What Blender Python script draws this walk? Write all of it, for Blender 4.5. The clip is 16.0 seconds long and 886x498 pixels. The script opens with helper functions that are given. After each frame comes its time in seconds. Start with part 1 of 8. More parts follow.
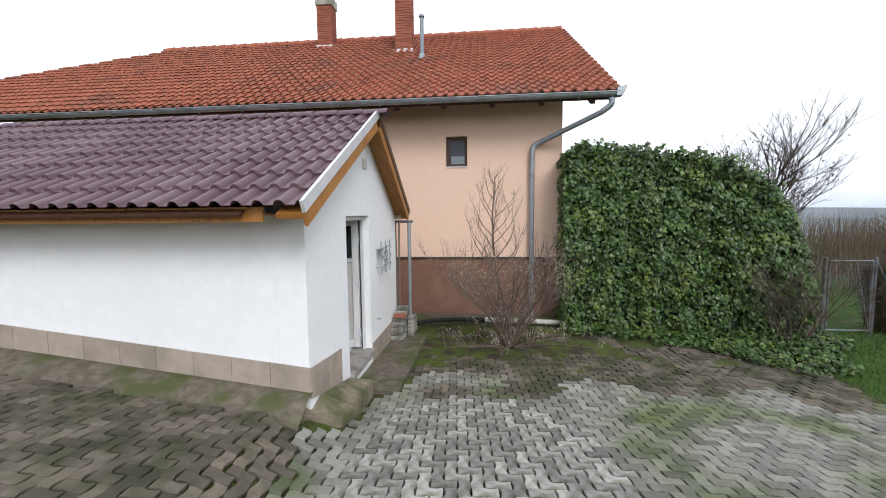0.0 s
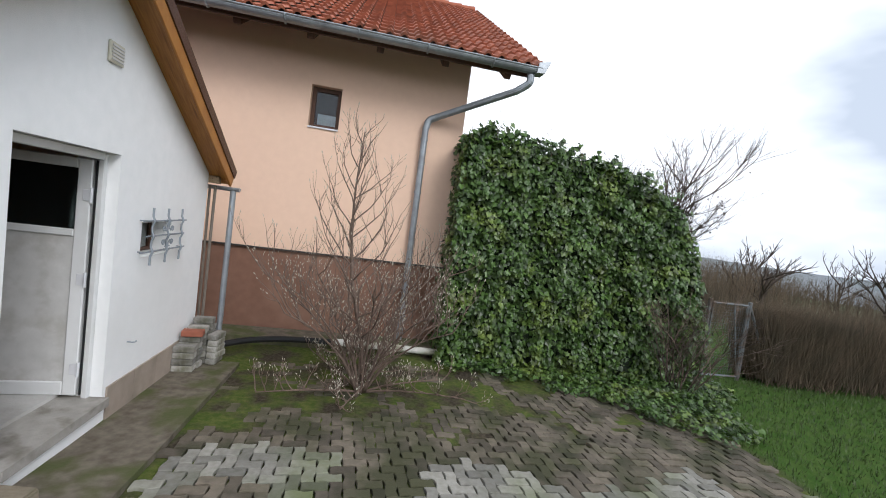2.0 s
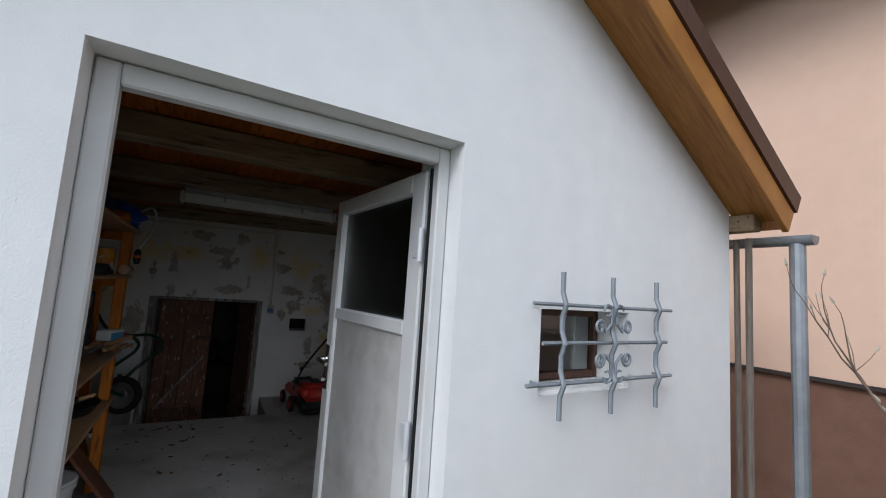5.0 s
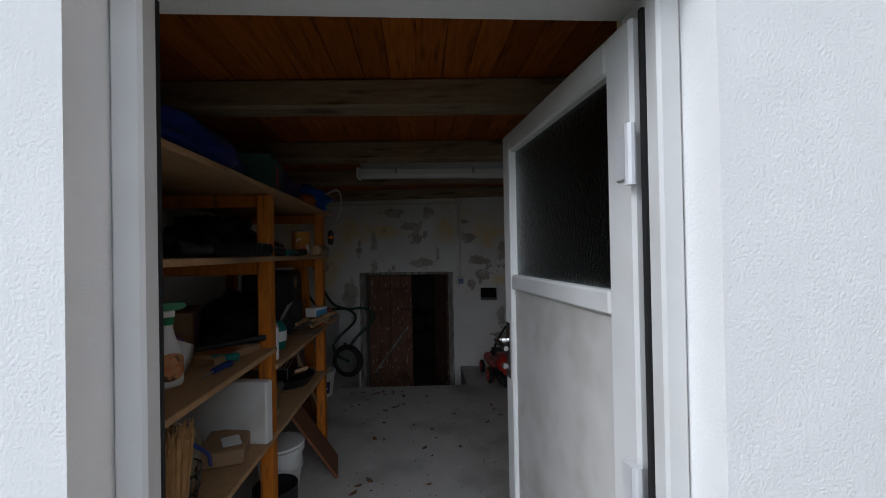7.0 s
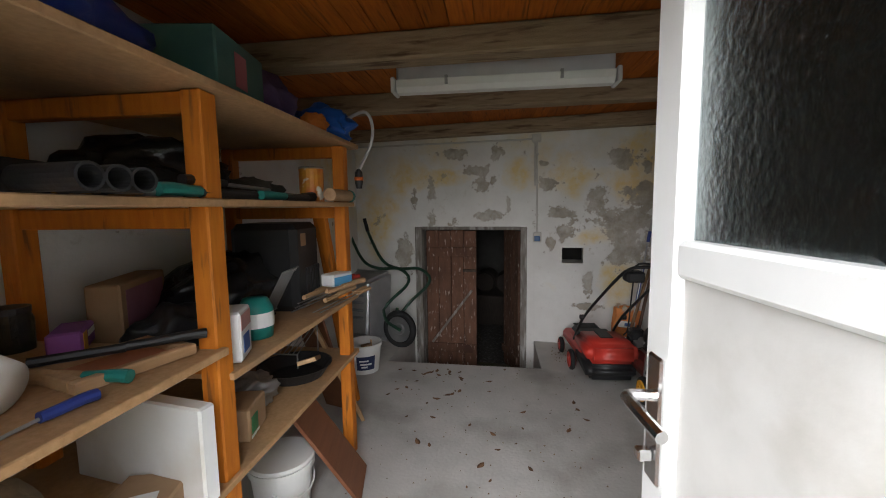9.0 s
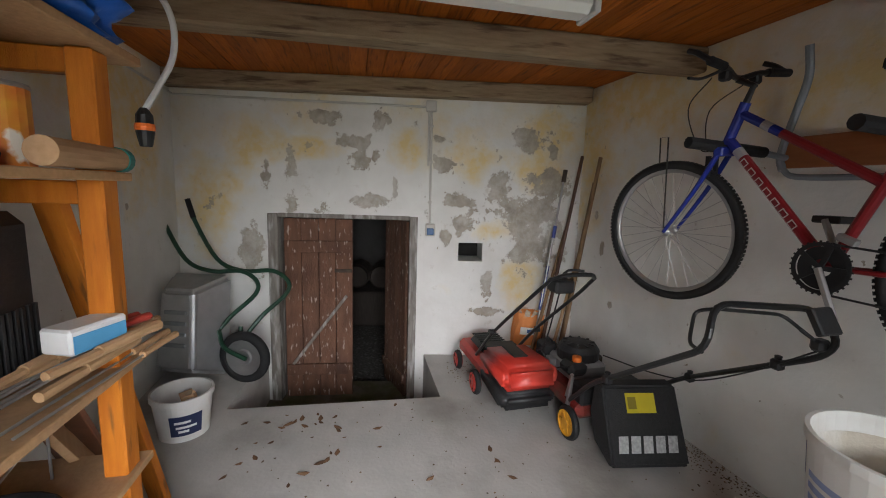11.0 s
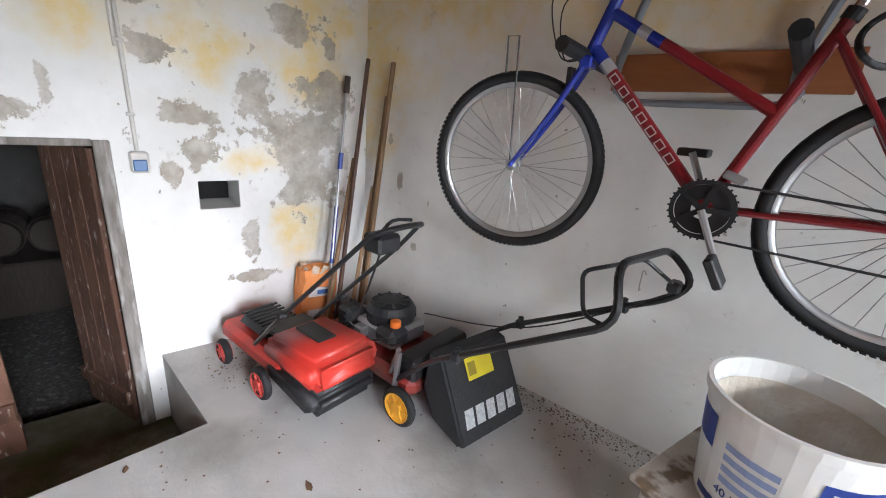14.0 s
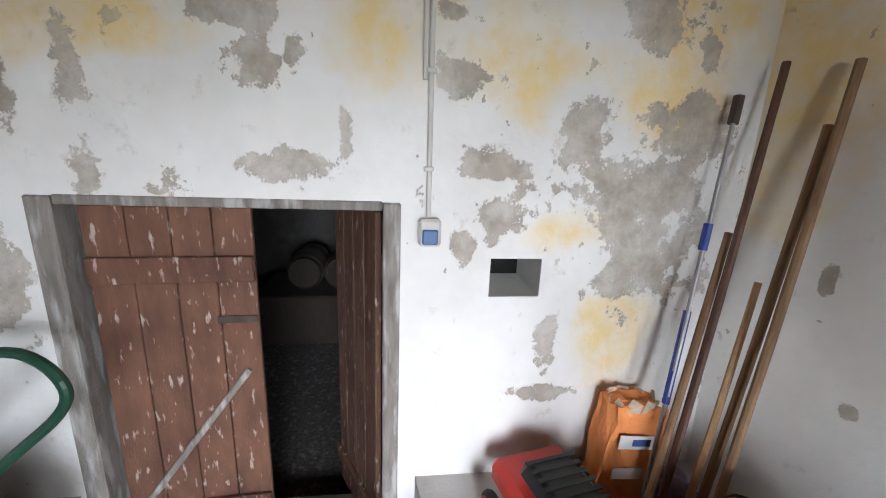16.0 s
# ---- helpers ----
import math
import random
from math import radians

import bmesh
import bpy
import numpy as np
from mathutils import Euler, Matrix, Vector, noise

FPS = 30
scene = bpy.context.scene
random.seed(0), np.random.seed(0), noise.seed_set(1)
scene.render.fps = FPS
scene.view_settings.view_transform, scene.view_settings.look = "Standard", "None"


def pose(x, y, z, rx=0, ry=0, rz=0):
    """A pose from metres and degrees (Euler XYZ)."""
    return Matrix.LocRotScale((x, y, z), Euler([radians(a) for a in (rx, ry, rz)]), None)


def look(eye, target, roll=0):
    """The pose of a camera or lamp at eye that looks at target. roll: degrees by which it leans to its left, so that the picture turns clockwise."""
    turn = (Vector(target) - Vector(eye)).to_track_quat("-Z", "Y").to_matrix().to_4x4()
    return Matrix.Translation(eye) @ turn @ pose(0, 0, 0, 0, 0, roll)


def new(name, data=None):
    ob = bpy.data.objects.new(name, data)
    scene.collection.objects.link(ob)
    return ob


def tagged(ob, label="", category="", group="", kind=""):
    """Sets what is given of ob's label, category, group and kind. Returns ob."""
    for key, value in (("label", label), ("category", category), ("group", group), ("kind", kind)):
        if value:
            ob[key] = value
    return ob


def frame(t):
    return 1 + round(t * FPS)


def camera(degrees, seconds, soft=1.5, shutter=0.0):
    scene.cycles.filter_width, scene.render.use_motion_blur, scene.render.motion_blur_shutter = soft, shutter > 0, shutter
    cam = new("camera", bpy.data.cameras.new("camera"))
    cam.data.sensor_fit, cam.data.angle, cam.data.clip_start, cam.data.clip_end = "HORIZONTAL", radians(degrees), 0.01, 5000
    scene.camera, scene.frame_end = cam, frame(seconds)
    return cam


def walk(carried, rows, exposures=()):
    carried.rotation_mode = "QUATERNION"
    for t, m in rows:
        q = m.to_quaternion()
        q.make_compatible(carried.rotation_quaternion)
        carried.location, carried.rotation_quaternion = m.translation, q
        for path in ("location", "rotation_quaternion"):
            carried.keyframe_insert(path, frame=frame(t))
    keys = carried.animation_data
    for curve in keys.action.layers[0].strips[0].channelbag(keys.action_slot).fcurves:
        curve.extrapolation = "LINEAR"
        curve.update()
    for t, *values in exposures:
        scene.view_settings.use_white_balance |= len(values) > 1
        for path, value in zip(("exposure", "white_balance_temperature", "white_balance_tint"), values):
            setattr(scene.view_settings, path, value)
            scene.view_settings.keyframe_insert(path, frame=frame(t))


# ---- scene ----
cam = camera(95.0, 16.0, 1.0)
PATH = [
    (0, (1.69, -5.09, 1.977), (1.488, -3.108, 1.807), -0.6),
    (0.5, (1.66, -4.59, 1.88), (1.788, -2.6, 1.73), 0.9),
    (1, (1.753, -4.024, 1.863), (2.201, -2.077, 1.77), 3.0),
    (1.5, (1.908, -3.511, 1.759), (2.344, -1.561, 1.68), 4.4),
    (2, (2.007, -2.933, 1.764), (2.37, -0.97, 1.642), 7.6),
    (2.5, (2.036, -2.309, 1.72), (2.231, -0.322, 1.598), 5.9),
    (3, (1.999, -1.677, 1.67), (1.836, 0.313, 1.549), 7.3),
    (3.5, (1.858, -1.1, 1.546), (1.384, 0.843, 1.574), 7.4),
    (4, (1.729, -0.605, 1.43), (0.698, 1.097, 1.628), 7.2),
    (4.5, (1.414, -0.225, 1.485), (0.066, 1.242, 1.652), 5.8),
    (5, (1.14, 0.042, 1.461), (-0.585, 1.034, 1.667), 3.8),
    (5.2, (1.027, 0.15, 1.429), (-0.789, 0.959, 1.641), 3.0),
    (7.3, (0.53, 0.29, 1.435), (-1.47, 0.375, 1.418), -1.2),
    (7.5, (0.443, 0.31, 1.435), (-1.556, 0.37, 1.400), -1.4),
    (8, (0.191, 0.358, 1.43), (-1.806, 0.263, 1.382), -1.9),
    (8.5, (-0.045, 0.378, 1.435), (-2.017, 0.056, 1.337), 2.5),
    (8.7, (-0.147, 0.373, 1.42), (-2.115, 0.051, 1.253), 0.6),
    (10.8, (-1.097, 0.199, 1.357), (-3.062, 0.52, 1.169), 0.7),
    (11, (-1.19, 0.192, 1.41), (-3.123, 0.617, 1.123), 1.8),
    (11.5, (-1.365, 0.137, 1.4), (-3.144, 0.982, 1.05), 0.8),
    (12, (-1.45, 0.16, 1.392), (-3.097, 1.177, 0.89), 1.4),
    (12.5, (-1.515, 0.312, 1.417), (-3.03, 1.589, 1.146), 0.8),
    (13, (-1.569, 0.415, 1.454), (-2.886, 1.908, 1.255), 2.7),
    (13.5, (-1.797, 0.37, 1.421), (-3.083, 1.845, 1.005), 3.1),
    (14, (-2.002, 0.311, 1.385), (-3.267, 1.739, 0.786), 4.4),
    (14.5, (-2.209, 0.366, 1.355), (-3.692, 1.594, 0.815), 3.8),
    (15, (-2.429, 0.449, 1.397), (-4.076, 1.468, 0.898), 4.9),
    (15.5, (-2.735, 0.431, 1.397), (-4.459, 1.354, 0.977), 5.7),
    (16, (-3.063, 0.444, 1.39), (-4.923, 0.987, 0.896), 2.3),
]
EXPOSURES = [(0.0, 0.6, 6050, 10), (4.5, 0.6, 5900, 10), (5.2, 0.55, 5750, 10), (7.5, 0.75, 5800, 10), (8.0, 1.0, 6100, 10), (8.5, 2.4, 6250, 10), (10.8, 3.95, 6250, 10), (11.5, 4.35, 5850, 10), (13.0, 5.05, 5800, 10), (14.5, 5.15, 5750, 10), (16.0, 5.0, 5750, 10)]
walk(cam, [(t, look(eye, target, roll)) for t, eye, target, roll in PATH], EXPOSURES)

# ---- world, sun and exposure ----
world = bpy.data.worlds.new("overcast_sky")
scene.world = world
world.use_nodes = True
wn, wl = world.node_tree.nodes, world.node_tree.links
wn.clear()
w_out = wn.new("ShaderNodeOutputWorld")
w_bg = wn.new("ShaderNodeBackground")
w_sky = wn.new("ShaderNodeTexSky")
w_sky.sky_type, w_sky.sun_disc = "NISHITA", False
w_sky.sun_elevation, w_sky.sun_rotation = radians(38), radians(150)
w_sky.air_density, w_sky.dust_density, w_sky.ozone_density = 1.0, 6.0, 1.0
# a grey cloud layer over the clear sky
w_tc = wn.new("ShaderNodeTexCoord")
w_map = wn.new("ShaderNodeMapping")
w_map.inputs["Scale"].default_value = (1.0, 1.0, 2.2)
w_noise = wn.new("ShaderNodeTexNoise")
w_noise.inputs["Scale"].default_value, w_noise.inputs["Detail"].default_value = 1.6, 5
w_ramp = wn.new("ShaderNodeValToRGB")
w_ramp.color_ramp.elements[0].position, w_ramp.color_ramp.elements[0].color = 0.38, (4.8, 5.2, 5.8, 1)
w_ramp.color_ramp.elements[1].position, w_ramp.color_ramp.elements[1].color = 0.60, (10.8, 10.8, 10.9, 1)
w_mix = wn.new("ShaderNodeMix")
w_mix.data_type = "RGBA"
w_mix.inputs[0].default_value = 0.94
wl.new(w_tc.outputs["Generated"], w_map.inputs["Vector"])
wl.new(w_map.outputs["Vector"], w_noise.inputs["Vector"])
wl.new(w_noise.outputs["Fac"], w_ramp.inputs["Fac"])
wl.new(w_sky.outputs["Color"], w_mix.inputs[6])
wl.new(w_ramp.outputs["Color"], w_mix.inputs[7])
wl.new(w_mix.outputs[2], w_bg.inputs["Color"])
w_bg.inputs["Strength"].default_value = 0.1
wl.new(w_bg.outputs["Background"], w_out.inputs["Surface"])

sun_data = bpy.data.lights.new("sun", "SUN")
sun_data.energy, sun_data.angle, sun_data.color = 1.2, radians(25), (1.0, 0.97, 0.93)
sun = new("sun", sun_data)
sun.matrix_world = look((8, -16, 13), (0, 0, 0))


def sky_lamp(name, m, wide, high, watts):
    """An area lamp in an opening, standing in for the light of the sky beyond it."""
    d = bpy.data.lights.new(name, "AREA")
    d.shape, d.size, d.size_y, d.energy, d.color, d.spread = "RECTANGLE", wide, high, watts, (1.0, 0.98, 0.95), radians(84)
    new(name, d).matrix_world = m


sky_lamp("door_daylight", look((-0.20, 0.26, 1.05), (-3.0, 0.62, -0.30)), 0.80, 1.70, 1.4)
sky_lamp("window_daylight", look((-0.22, 1.40, 1.26), (-3.0, 1.45, 0.6)), 0.42, 0.22, 0.3)


# ---- small helpers for meshes ----
def put_mesh(name, bm, material, parent=None, smooth=False, m=None):
    me = bpy.data.meshes.new(name)
    bm.normal_update()
    bm.to_mesh(me)
    bm.free()
    if smooth:
        me.polygons.foreach_set("use_smooth", [True] * len(me.polygons))
    for one in material if isinstance(material, (list, tuple)) else (material,):
        me.materials.append(one)
    ob = new(name, me)
    if parent is not None:
        ob.parent = parent
    if m is not None:
        ob.matrix_local = m
    return ob


def part(name, bm, material, parent, label="", smooth=False, m=None):
    ob = put_mesh(name, bm, material, parent, smooth, m)
    return tagged(ob, label) if label else ob


def thing(name, label, category, m=None, group="", kind=""):
    ob = new(name)
    ob.empty_display_size = 0.1
    if m is not None:
        ob.matrix_world = m
    return tagged(ob, label, category, group, kind)


def solo(name, bm, material, label, category="", group="", kind="", smooth=False, m=None):
    return tagged(put_mesh(name, bm, material, None, smooth, m), label, category, group, kind)


def box(bm, x0, x1, y0, y1, z0, z1, m=None, bevel=0.0):
    """A box, its edges eased by bevel."""
    made = bmesh.ops.create_cube(bm, size=1.0)["verts"]
    mid = Matrix.Translation(((x0 + x1) / 2, (y0 + y1) / 2, (z0 + z1) / 2)) @ Matrix.Diagonal((x1 - x0, y1 - y0, z1 - z0, 1))
    bmesh.ops.transform(bm, matrix=mid, verts=made)
    if bevel:
        edges = list({e for v in made for e in v.link_edges})
        made = list(set(bmesh.ops.bevel(bm, geom=edges, offset=bevel, segments=1, affect="EDGES", clamp_overlap=True)["verts"]) | {v for v in made if v.is_valid})
    if m is not None:
        bmesh.ops.transform(bm, matrix=m, verts=made)
    return bm


def boxed(*a, **k):
    return box(bmesh.new(), *a, **k)


def tube(bm, pts, r, n=8, caps=True, r_end=None):
    """A round bar along points; r_end: its radius at the end."""
    pts = [Vector(p) for p in pts]
    rings, up = [], None
    for i, p in enumerate(pts):
        d = (pts[min(i + 1, len(pts) - 1)] - pts[max(i - 1, 0)]).normalized()
        if up is None:
            up = Vector((0, 0, 1)) if abs(d.z) < 0.9 else Vector((1, 0, 0))
        side = d.cross(up).normalized()
        up = side.cross(d).normalized()
        rad = r if r_end is None else r + (r_end - r) * i / (len(pts) - 1)
        rings.append([bm.verts.new(p + (side * math.cos(a) + up * math.sin(a)) * rad) for a in (2 * math.pi * k / n for k in range(n))])
    for a, b in zip(rings, rings[1:]):
        for k in range(n):
            bm.faces.new((a[k], a[(k + 1) % n], b[(k + 1) % n], b[k]))
    if caps:
        bm.faces.new(rings[0][::-1])
        bm.faces.new(rings[-1])
    return bm


def tubed(pts, r, n=8, **k):
    return tube(bmesh.new(), pts, r, n, **k)


def lathe(bm, profile, n=24, m=None):
    """A turned body from (radius, height) pairs round z."""
    rings, made = [], []
    for r, z in profile:
        ring = [bm.verts.new((r * math.cos(2 * math.pi * k / n), r * math.sin(2 * math.pi * k / n), z)) for k in range(n)]
        rings.append(ring)
        made += ring
    for a, b in zip(rings, rings[1:]):
        for k in range(n):
            bm.faces.new((a[k], a[(k + 1) % n], b[(k + 1) % n], b[k]))
    if m is not None:
        bmesh.ops.transform(bm, matrix=m, verts=made)
    return bm


def lathed(profile, n=24, m=None):
    return lathe(bmesh.new(), profile, n, m)


def prism(bm, outline, lo, hi, m=None):
    """An outline (u, v) in the xz plane, thick from y = lo to hi."""
    a = [bm.verts.new((u, lo, v)) for u, v in outline]
    b = [bm.verts.new((u, hi, v)) for u, v in outline]
    n = len(outline)
    bm.faces.new(a)
    bm.faces.new(b[::-1])
    for k in range(n):
        bm.faces.new((a[(k + 1) % n], a[k], b[k], b[(k + 1) % n]))
    if m is not None:
        bmesh.ops.transform(bm, matrix=m, verts=a + b)
    bmesh.ops.recalc_face_normals(bm, faces=list({f for v in a + b for f in v.link_faces}))
    return bm


def ring_torus(bm, centre, axis_m, big, small, n=40, k=8):
    rows = []
    for i in range(n):
        a = 2 * math.pi * i / n
        row = []
        for j in range(k):
            b = 2 * math.pi * j / k
            r = big + small * math.cos(b)
            row.append(bm.verts.new(axis_m @ Vector((r * math.cos(a), r * math.sin(a), small * math.sin(b))) + Vector(centre)))
        rows.append(row)
    for i in range(n):
        for j in range(k):
            bm.faces.new((rows[i][j], rows[(i + 1) % n][j], rows[(i + 1) % n][(j + 1) % k], rows[i][(j + 1) % k]))
    return bm


def smooth_line(pts, steps=6):
    """More points on a soft curve through the given ones."""
    p = [Vector(q) for q in pts]
    p = [p[0] * 2 - p[1]] + p + [p[-1] * 2 - p[-2]]
    out = []
    for i in range(1, len(p) - 2):
        for s in range(steps):
            t = s / steps
            out.append(0.5 * ((2 * p[i]) + (p[i + 1] - p[i - 1]) * t + (2 * p[i - 1] - 5 * p[i] + 4 * p[i + 1] - p[i + 2]) * t * t + (3 * p[i] - p[i - 1] - 3 * p[i + 1] + p[i + 2]) * t ** 3))
    out.append(p[-2])
    return out


# ---- materials ----
def mat(name, c1, c2=None, rough=0.7, metal=0.0, scale=9.0, c3=None, scale3=1.5, cut3=(0.45, 0.65), bump=0.25, bscale=70.0, rnd=0.0, stretch=(1, 1, 1), island=False, spec=0.4):
    """Two tones in a fine grain, a third in larger stains, relief, and a tone of its own for each object (rnd)."""
    m = bpy.data.materials.new(name)
    m.use_nodes = True
    n, l = m.node_tree.nodes, m.node_tree.links
    b = n["Principled BSDF"]
    b.inputs["Roughness"].default_value, b.inputs["Metallic"].default_value = rough, metal
    b.inputs["Specular IOR Level"].default_value = spec
    tc, mp = n.new("ShaderNodeTexCoord"), n.new("ShaderNodeMapping")
    mp.inputs["Scale"].default_value = stretch
    l.new(tc.outputs["Object"], mp.inputs["Vector"])

    def noisy(s, detail=4):
        t = n.new("ShaderNodeTexNoise")
        t.inputs["Scale"].default_value, t.inputs["Detail"].default_value = s, detail
        l.new(mp.outputs["Vector"], t.inputs["Vector"])
        return t.outputs["Fac"]

    def blend(fac, a, c):
        x = n.new("ShaderNodeMix")
        x.data_type = "RGBA"
        l.new(fac, x.inputs[0])
        for i, v in ((6, a), (7, c)):
            if isinstance(v, tuple):
                x.inputs[i].default_value = (*v, 1)
            else:
                l.new(v, x.inputs[i])
        return x.outputs[2]

    def span(fac, lo, hi):
        r = n.new("ShaderNodeMapRange")
        r.inputs["From Min"].default_value, r.inputs["From Max"].default_value = lo, hi
        l.new(fac, r.inputs["Value"])
        return r.outputs["Result"]

    c2 = c2 or tuple(v * 0.8 for v in c1)
    col = blend(span(noisy(scale), 0.3, 0.7), c1, c2)
    if c3:
        col = blend(span(noisy(scale3, 6), *cut3), col, c3)
    if rnd:
        info = n.new("ShaderNodeNewGeometry" if island else "ShaderNodeObjectInfo")
        rr = n.new("ShaderNodeMapRange")
        rr.inputs["To Min"].default_value, rr.inputs["To Max"].default_value = 1 - rnd, 1 + rnd * 0.6
        l.new(info.outputs["Random Per Island" if island else "Random"], rr.inputs["Value"])
        hsv = n.new("ShaderNodeHueSaturation")
        l.new(rr.outputs["Result"], hsv.inputs["Value"])
        l.new(col, hsv.inputs["Color"])
        col = hsv.outputs["Color"]
    l.new(col, b.inputs["Base Color"])
    if bump:
        bp = n.new("ShaderNodeBump")
        bp.inputs["Strength"].default_value, bp.inputs["Distance"].default_value = bump, 0.01
        l.new(noisy(bscale), bp.inputs["Height"])
        l.new(bp.outputs["Normal"], b.inputs["Normal"])
    return m


M_WHITE = mat("white_render", (0.84, 0.84, 0.835), (0.80, 0.805, 0.80), 0.9, c3=(0.77, 0.765, 0.75), scale3=0.9, cut3=(0.5, 0.8), bump=0.25, bscale=160)
M_SALMON = mat("salmon_render", (0.75, 0.53, 0.395), (0.72, 0.505, 0.375), 0.9, c3=(0.73, 0.51, 0.375), scale3=0.5, cut3=(0.5, 0.8), bump=0.2, bscale=150)
M_BROWNPL = mat("brown_plinth", (0.215, 0.115, 0.078), (0.18, 0.095, 0.064), 0.9, c3=(0.26, 0.15, 0.105), scale3=1.1, bump=0.5, bscale=120)
M_PLTILE = mat("plinth_tile", (0.40, 0.33, 0.27), (0.34, 0.28, 0.23), 0.7, c3=(0.28, 0.235, 0.19), scale3=3, rnd=0.14, bump=0.15)
M_CLAY = mat("clay_tile", (0.36, 0.115, 0.06), (0.25, 0.075, 0.042), 0.8, scale=5, c3=(0.12, 0.065, 0.045), scale3=0.8, cut3=(0.55, 0.85), rnd=0.2, island=True, bump=0.3)
M_METALTILE = mat("purple_metal_tile", (0.115, 0.062, 0.075), (0.092, 0.05, 0.062), 0.42, scale=4, c3=(0.15, 0.095, 0.105), scale3=1.3, bump=0.05, spec=0.5)
M_WOODWARM = mat("varnished_board", (0.40, 0.19, 0.055), (0.26, 0.11, 0.03), 0.5, scale=6, stretch=(1, 12, 12), c3=(0.16, 0.065, 0.02), scale3=2, cut3=(0.55, 0.8), bump=0.15)
M_BARGE = mat("bargeboard_wood", (0.42, 0.19, 0.04), (0.29, 0.115, 0.024), 0.5, scale=5, stretch=(14, 1, 1), c3=(0.20, 0.08, 0.02), scale3=3, cut3=(0.55, 0.75), bump=0.1)
M_CEIL = mat("ceiling_board", (0.47, 0.135, 0.014), (0.35, 0.09, 0.009), 0.6, scale=6, stretch=(1.2, 14, 14), c3=(0.14, 0.045, 0.012), scale3=3, cut3=(0.55, 0.75), rnd=0.22, island=True, bump=0.12, spec=0.15)
M_BEAM = mat("old_beam", (0.38, 0.29, 0.185), (0.27, 0.195, 0.115), 0.85, scale=7, stretch=(8, 1, 8), c3=(0.15, 0.095, 0.055), scale3=3.2, cut3=(0.56, 0.66), bump=0.5)
M_SHELF = mat("orange_shelf_timber", (0.56, 0.185, 0.018), (0.44, 0.13, 0.013), 0.55, scale=6, stretch=(8, 8, 1), c3=(0.23, 0.085, 0.02), scale3=5, cut3=(0.6, 0.7), bump=0.15, spec=0.2)
M_CHIP = mat("shelf_board", (0.47, 0.285, 0.14), (0.38, 0.225, 0.105), 0.75, scale=60, c3=(0.24, 0.16, 0.10), scale3=3, cut3=(0.5, 0.75), bump=0.2)
M_PVC = mat("white_plastic", (0.64, 0.64, 0.635), (0.60, 0.60, 0.59), 0.4, c3=(0.56, 0.545, 0.51), scale3=2.5, cut3=(0.55, 0.85), bump=0.03)
M_PANEL = mat("door_panel", (0.52, 0.51, 0.49), (0.45, 0.44, 0.42), 0.55, scale=9, c3=(0.37, 0.35, 0.31), scale3=4.5, cut3=(0.50, 0.75), bump=0.12, bscale=30)
M_RUBBER = mat("black_rubber", (0.009, 0.009, 0.010), (0.013, 0.013, 0.013), 0.75, bump=0.2)
M_ZINC = mat("galvanised_steel", (0.36, 0.385, 0.41), (0.29, 0.315, 0.34), 0.45, 0.6, scale=14, c3=(0.24, 0.25, 0.26), scale3=3, bump=0.05)
M_GRILLE = mat("grey_painted_iron", (0.27, 0.30, 0.33), (0.21, 0.235, 0.26), 0.55, 0.2, bump=0.1)
M_DARKWOOD = mat("dark_stained_wood", (0.10, 0.045, 0.026), (0.065, 0.03, 0.018), 0.55, stretch=(8, 8, 1), bump=0.2)
M_CONC = mat("concrete", (0.47, 0.455, 0.43), (0.41, 0.395, 0.37), 0.9, scale=5, c3=(0.24, 0.225, 0.20), scale3=1.6, cut3=(0.5, 0.72), bump=0.35, bscale=45)
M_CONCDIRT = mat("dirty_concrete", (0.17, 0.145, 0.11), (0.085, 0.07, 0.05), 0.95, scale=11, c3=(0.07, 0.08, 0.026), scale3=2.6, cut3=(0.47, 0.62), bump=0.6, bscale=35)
M_STEP = mat("stone_step", (0.25, 0.21, 0.15), (0.15, 0.125, 0.088), 0.95, scale=9, c3=(0.09, 0.095, 0.04), scale3=3.4, cut3=(0.47, 0.62), bump=0.6, bscale=40)
M_PAVER = mat("concrete_paver", (0.36, 0.345, 0.315), (0.26, 0.25, 0.225), 0.92, scale=22, c3=(0.12, 0.115, 0.075), scale3=5, cut3=(0.46, 0.68), rnd=0.5, bump=0.4, bscale=90)
M_PAVERFAR = mat("concrete_paver_mossy", (0.27, 0.26, 0.23), (0.20, 0.19, 0.16), 0.92, scale=22, c3=(0.10, 0.12, 0.045), scale3=0.8, cut3=(0.47, 0.66), rnd=0.42, island=True, bump=0.4, bscale=90)
M_PAVERDIRT = mat("concrete_paver_soiled", (0.15, 0.125, 0.095), (0.10, 0.085, 0.062), 0.95, scale=14, c3=(0.055, 0.055, 0.028), scale3=2.2, cut3=(0.45, 0.62), rnd=0.4, island=True, bump=0.5, bscale=70)
M_GLASS = bpy.data.materials.new("clear_glass")
M_GLASS.use_nodes = True
gb = M_GLASS.node_tree.nodes["Principled BSDF"]
gb.inputs["Base Color"].default_value = (0.85, 0.9, 0.9, 1)
gb.inputs["Roughness"].default_value, gb.inputs["Transmission Weight"].default_value, gb.inputs["IOR"].default_value = 0.02, 1.0, 1.45
# Dark tint carries the shade of the corner seen through the door pane.
M_PATTERN = mat("pattern_glass", (0.13, 0.165, 0.165), (0.11, 0.14, 0.14), 0.22, bump=0.35, bscale=85, spec=0.2)
M_PATTERN.node_tree.nodes["Principled BSDF"].inputs["Transmission Weight"].default_value = 1.0
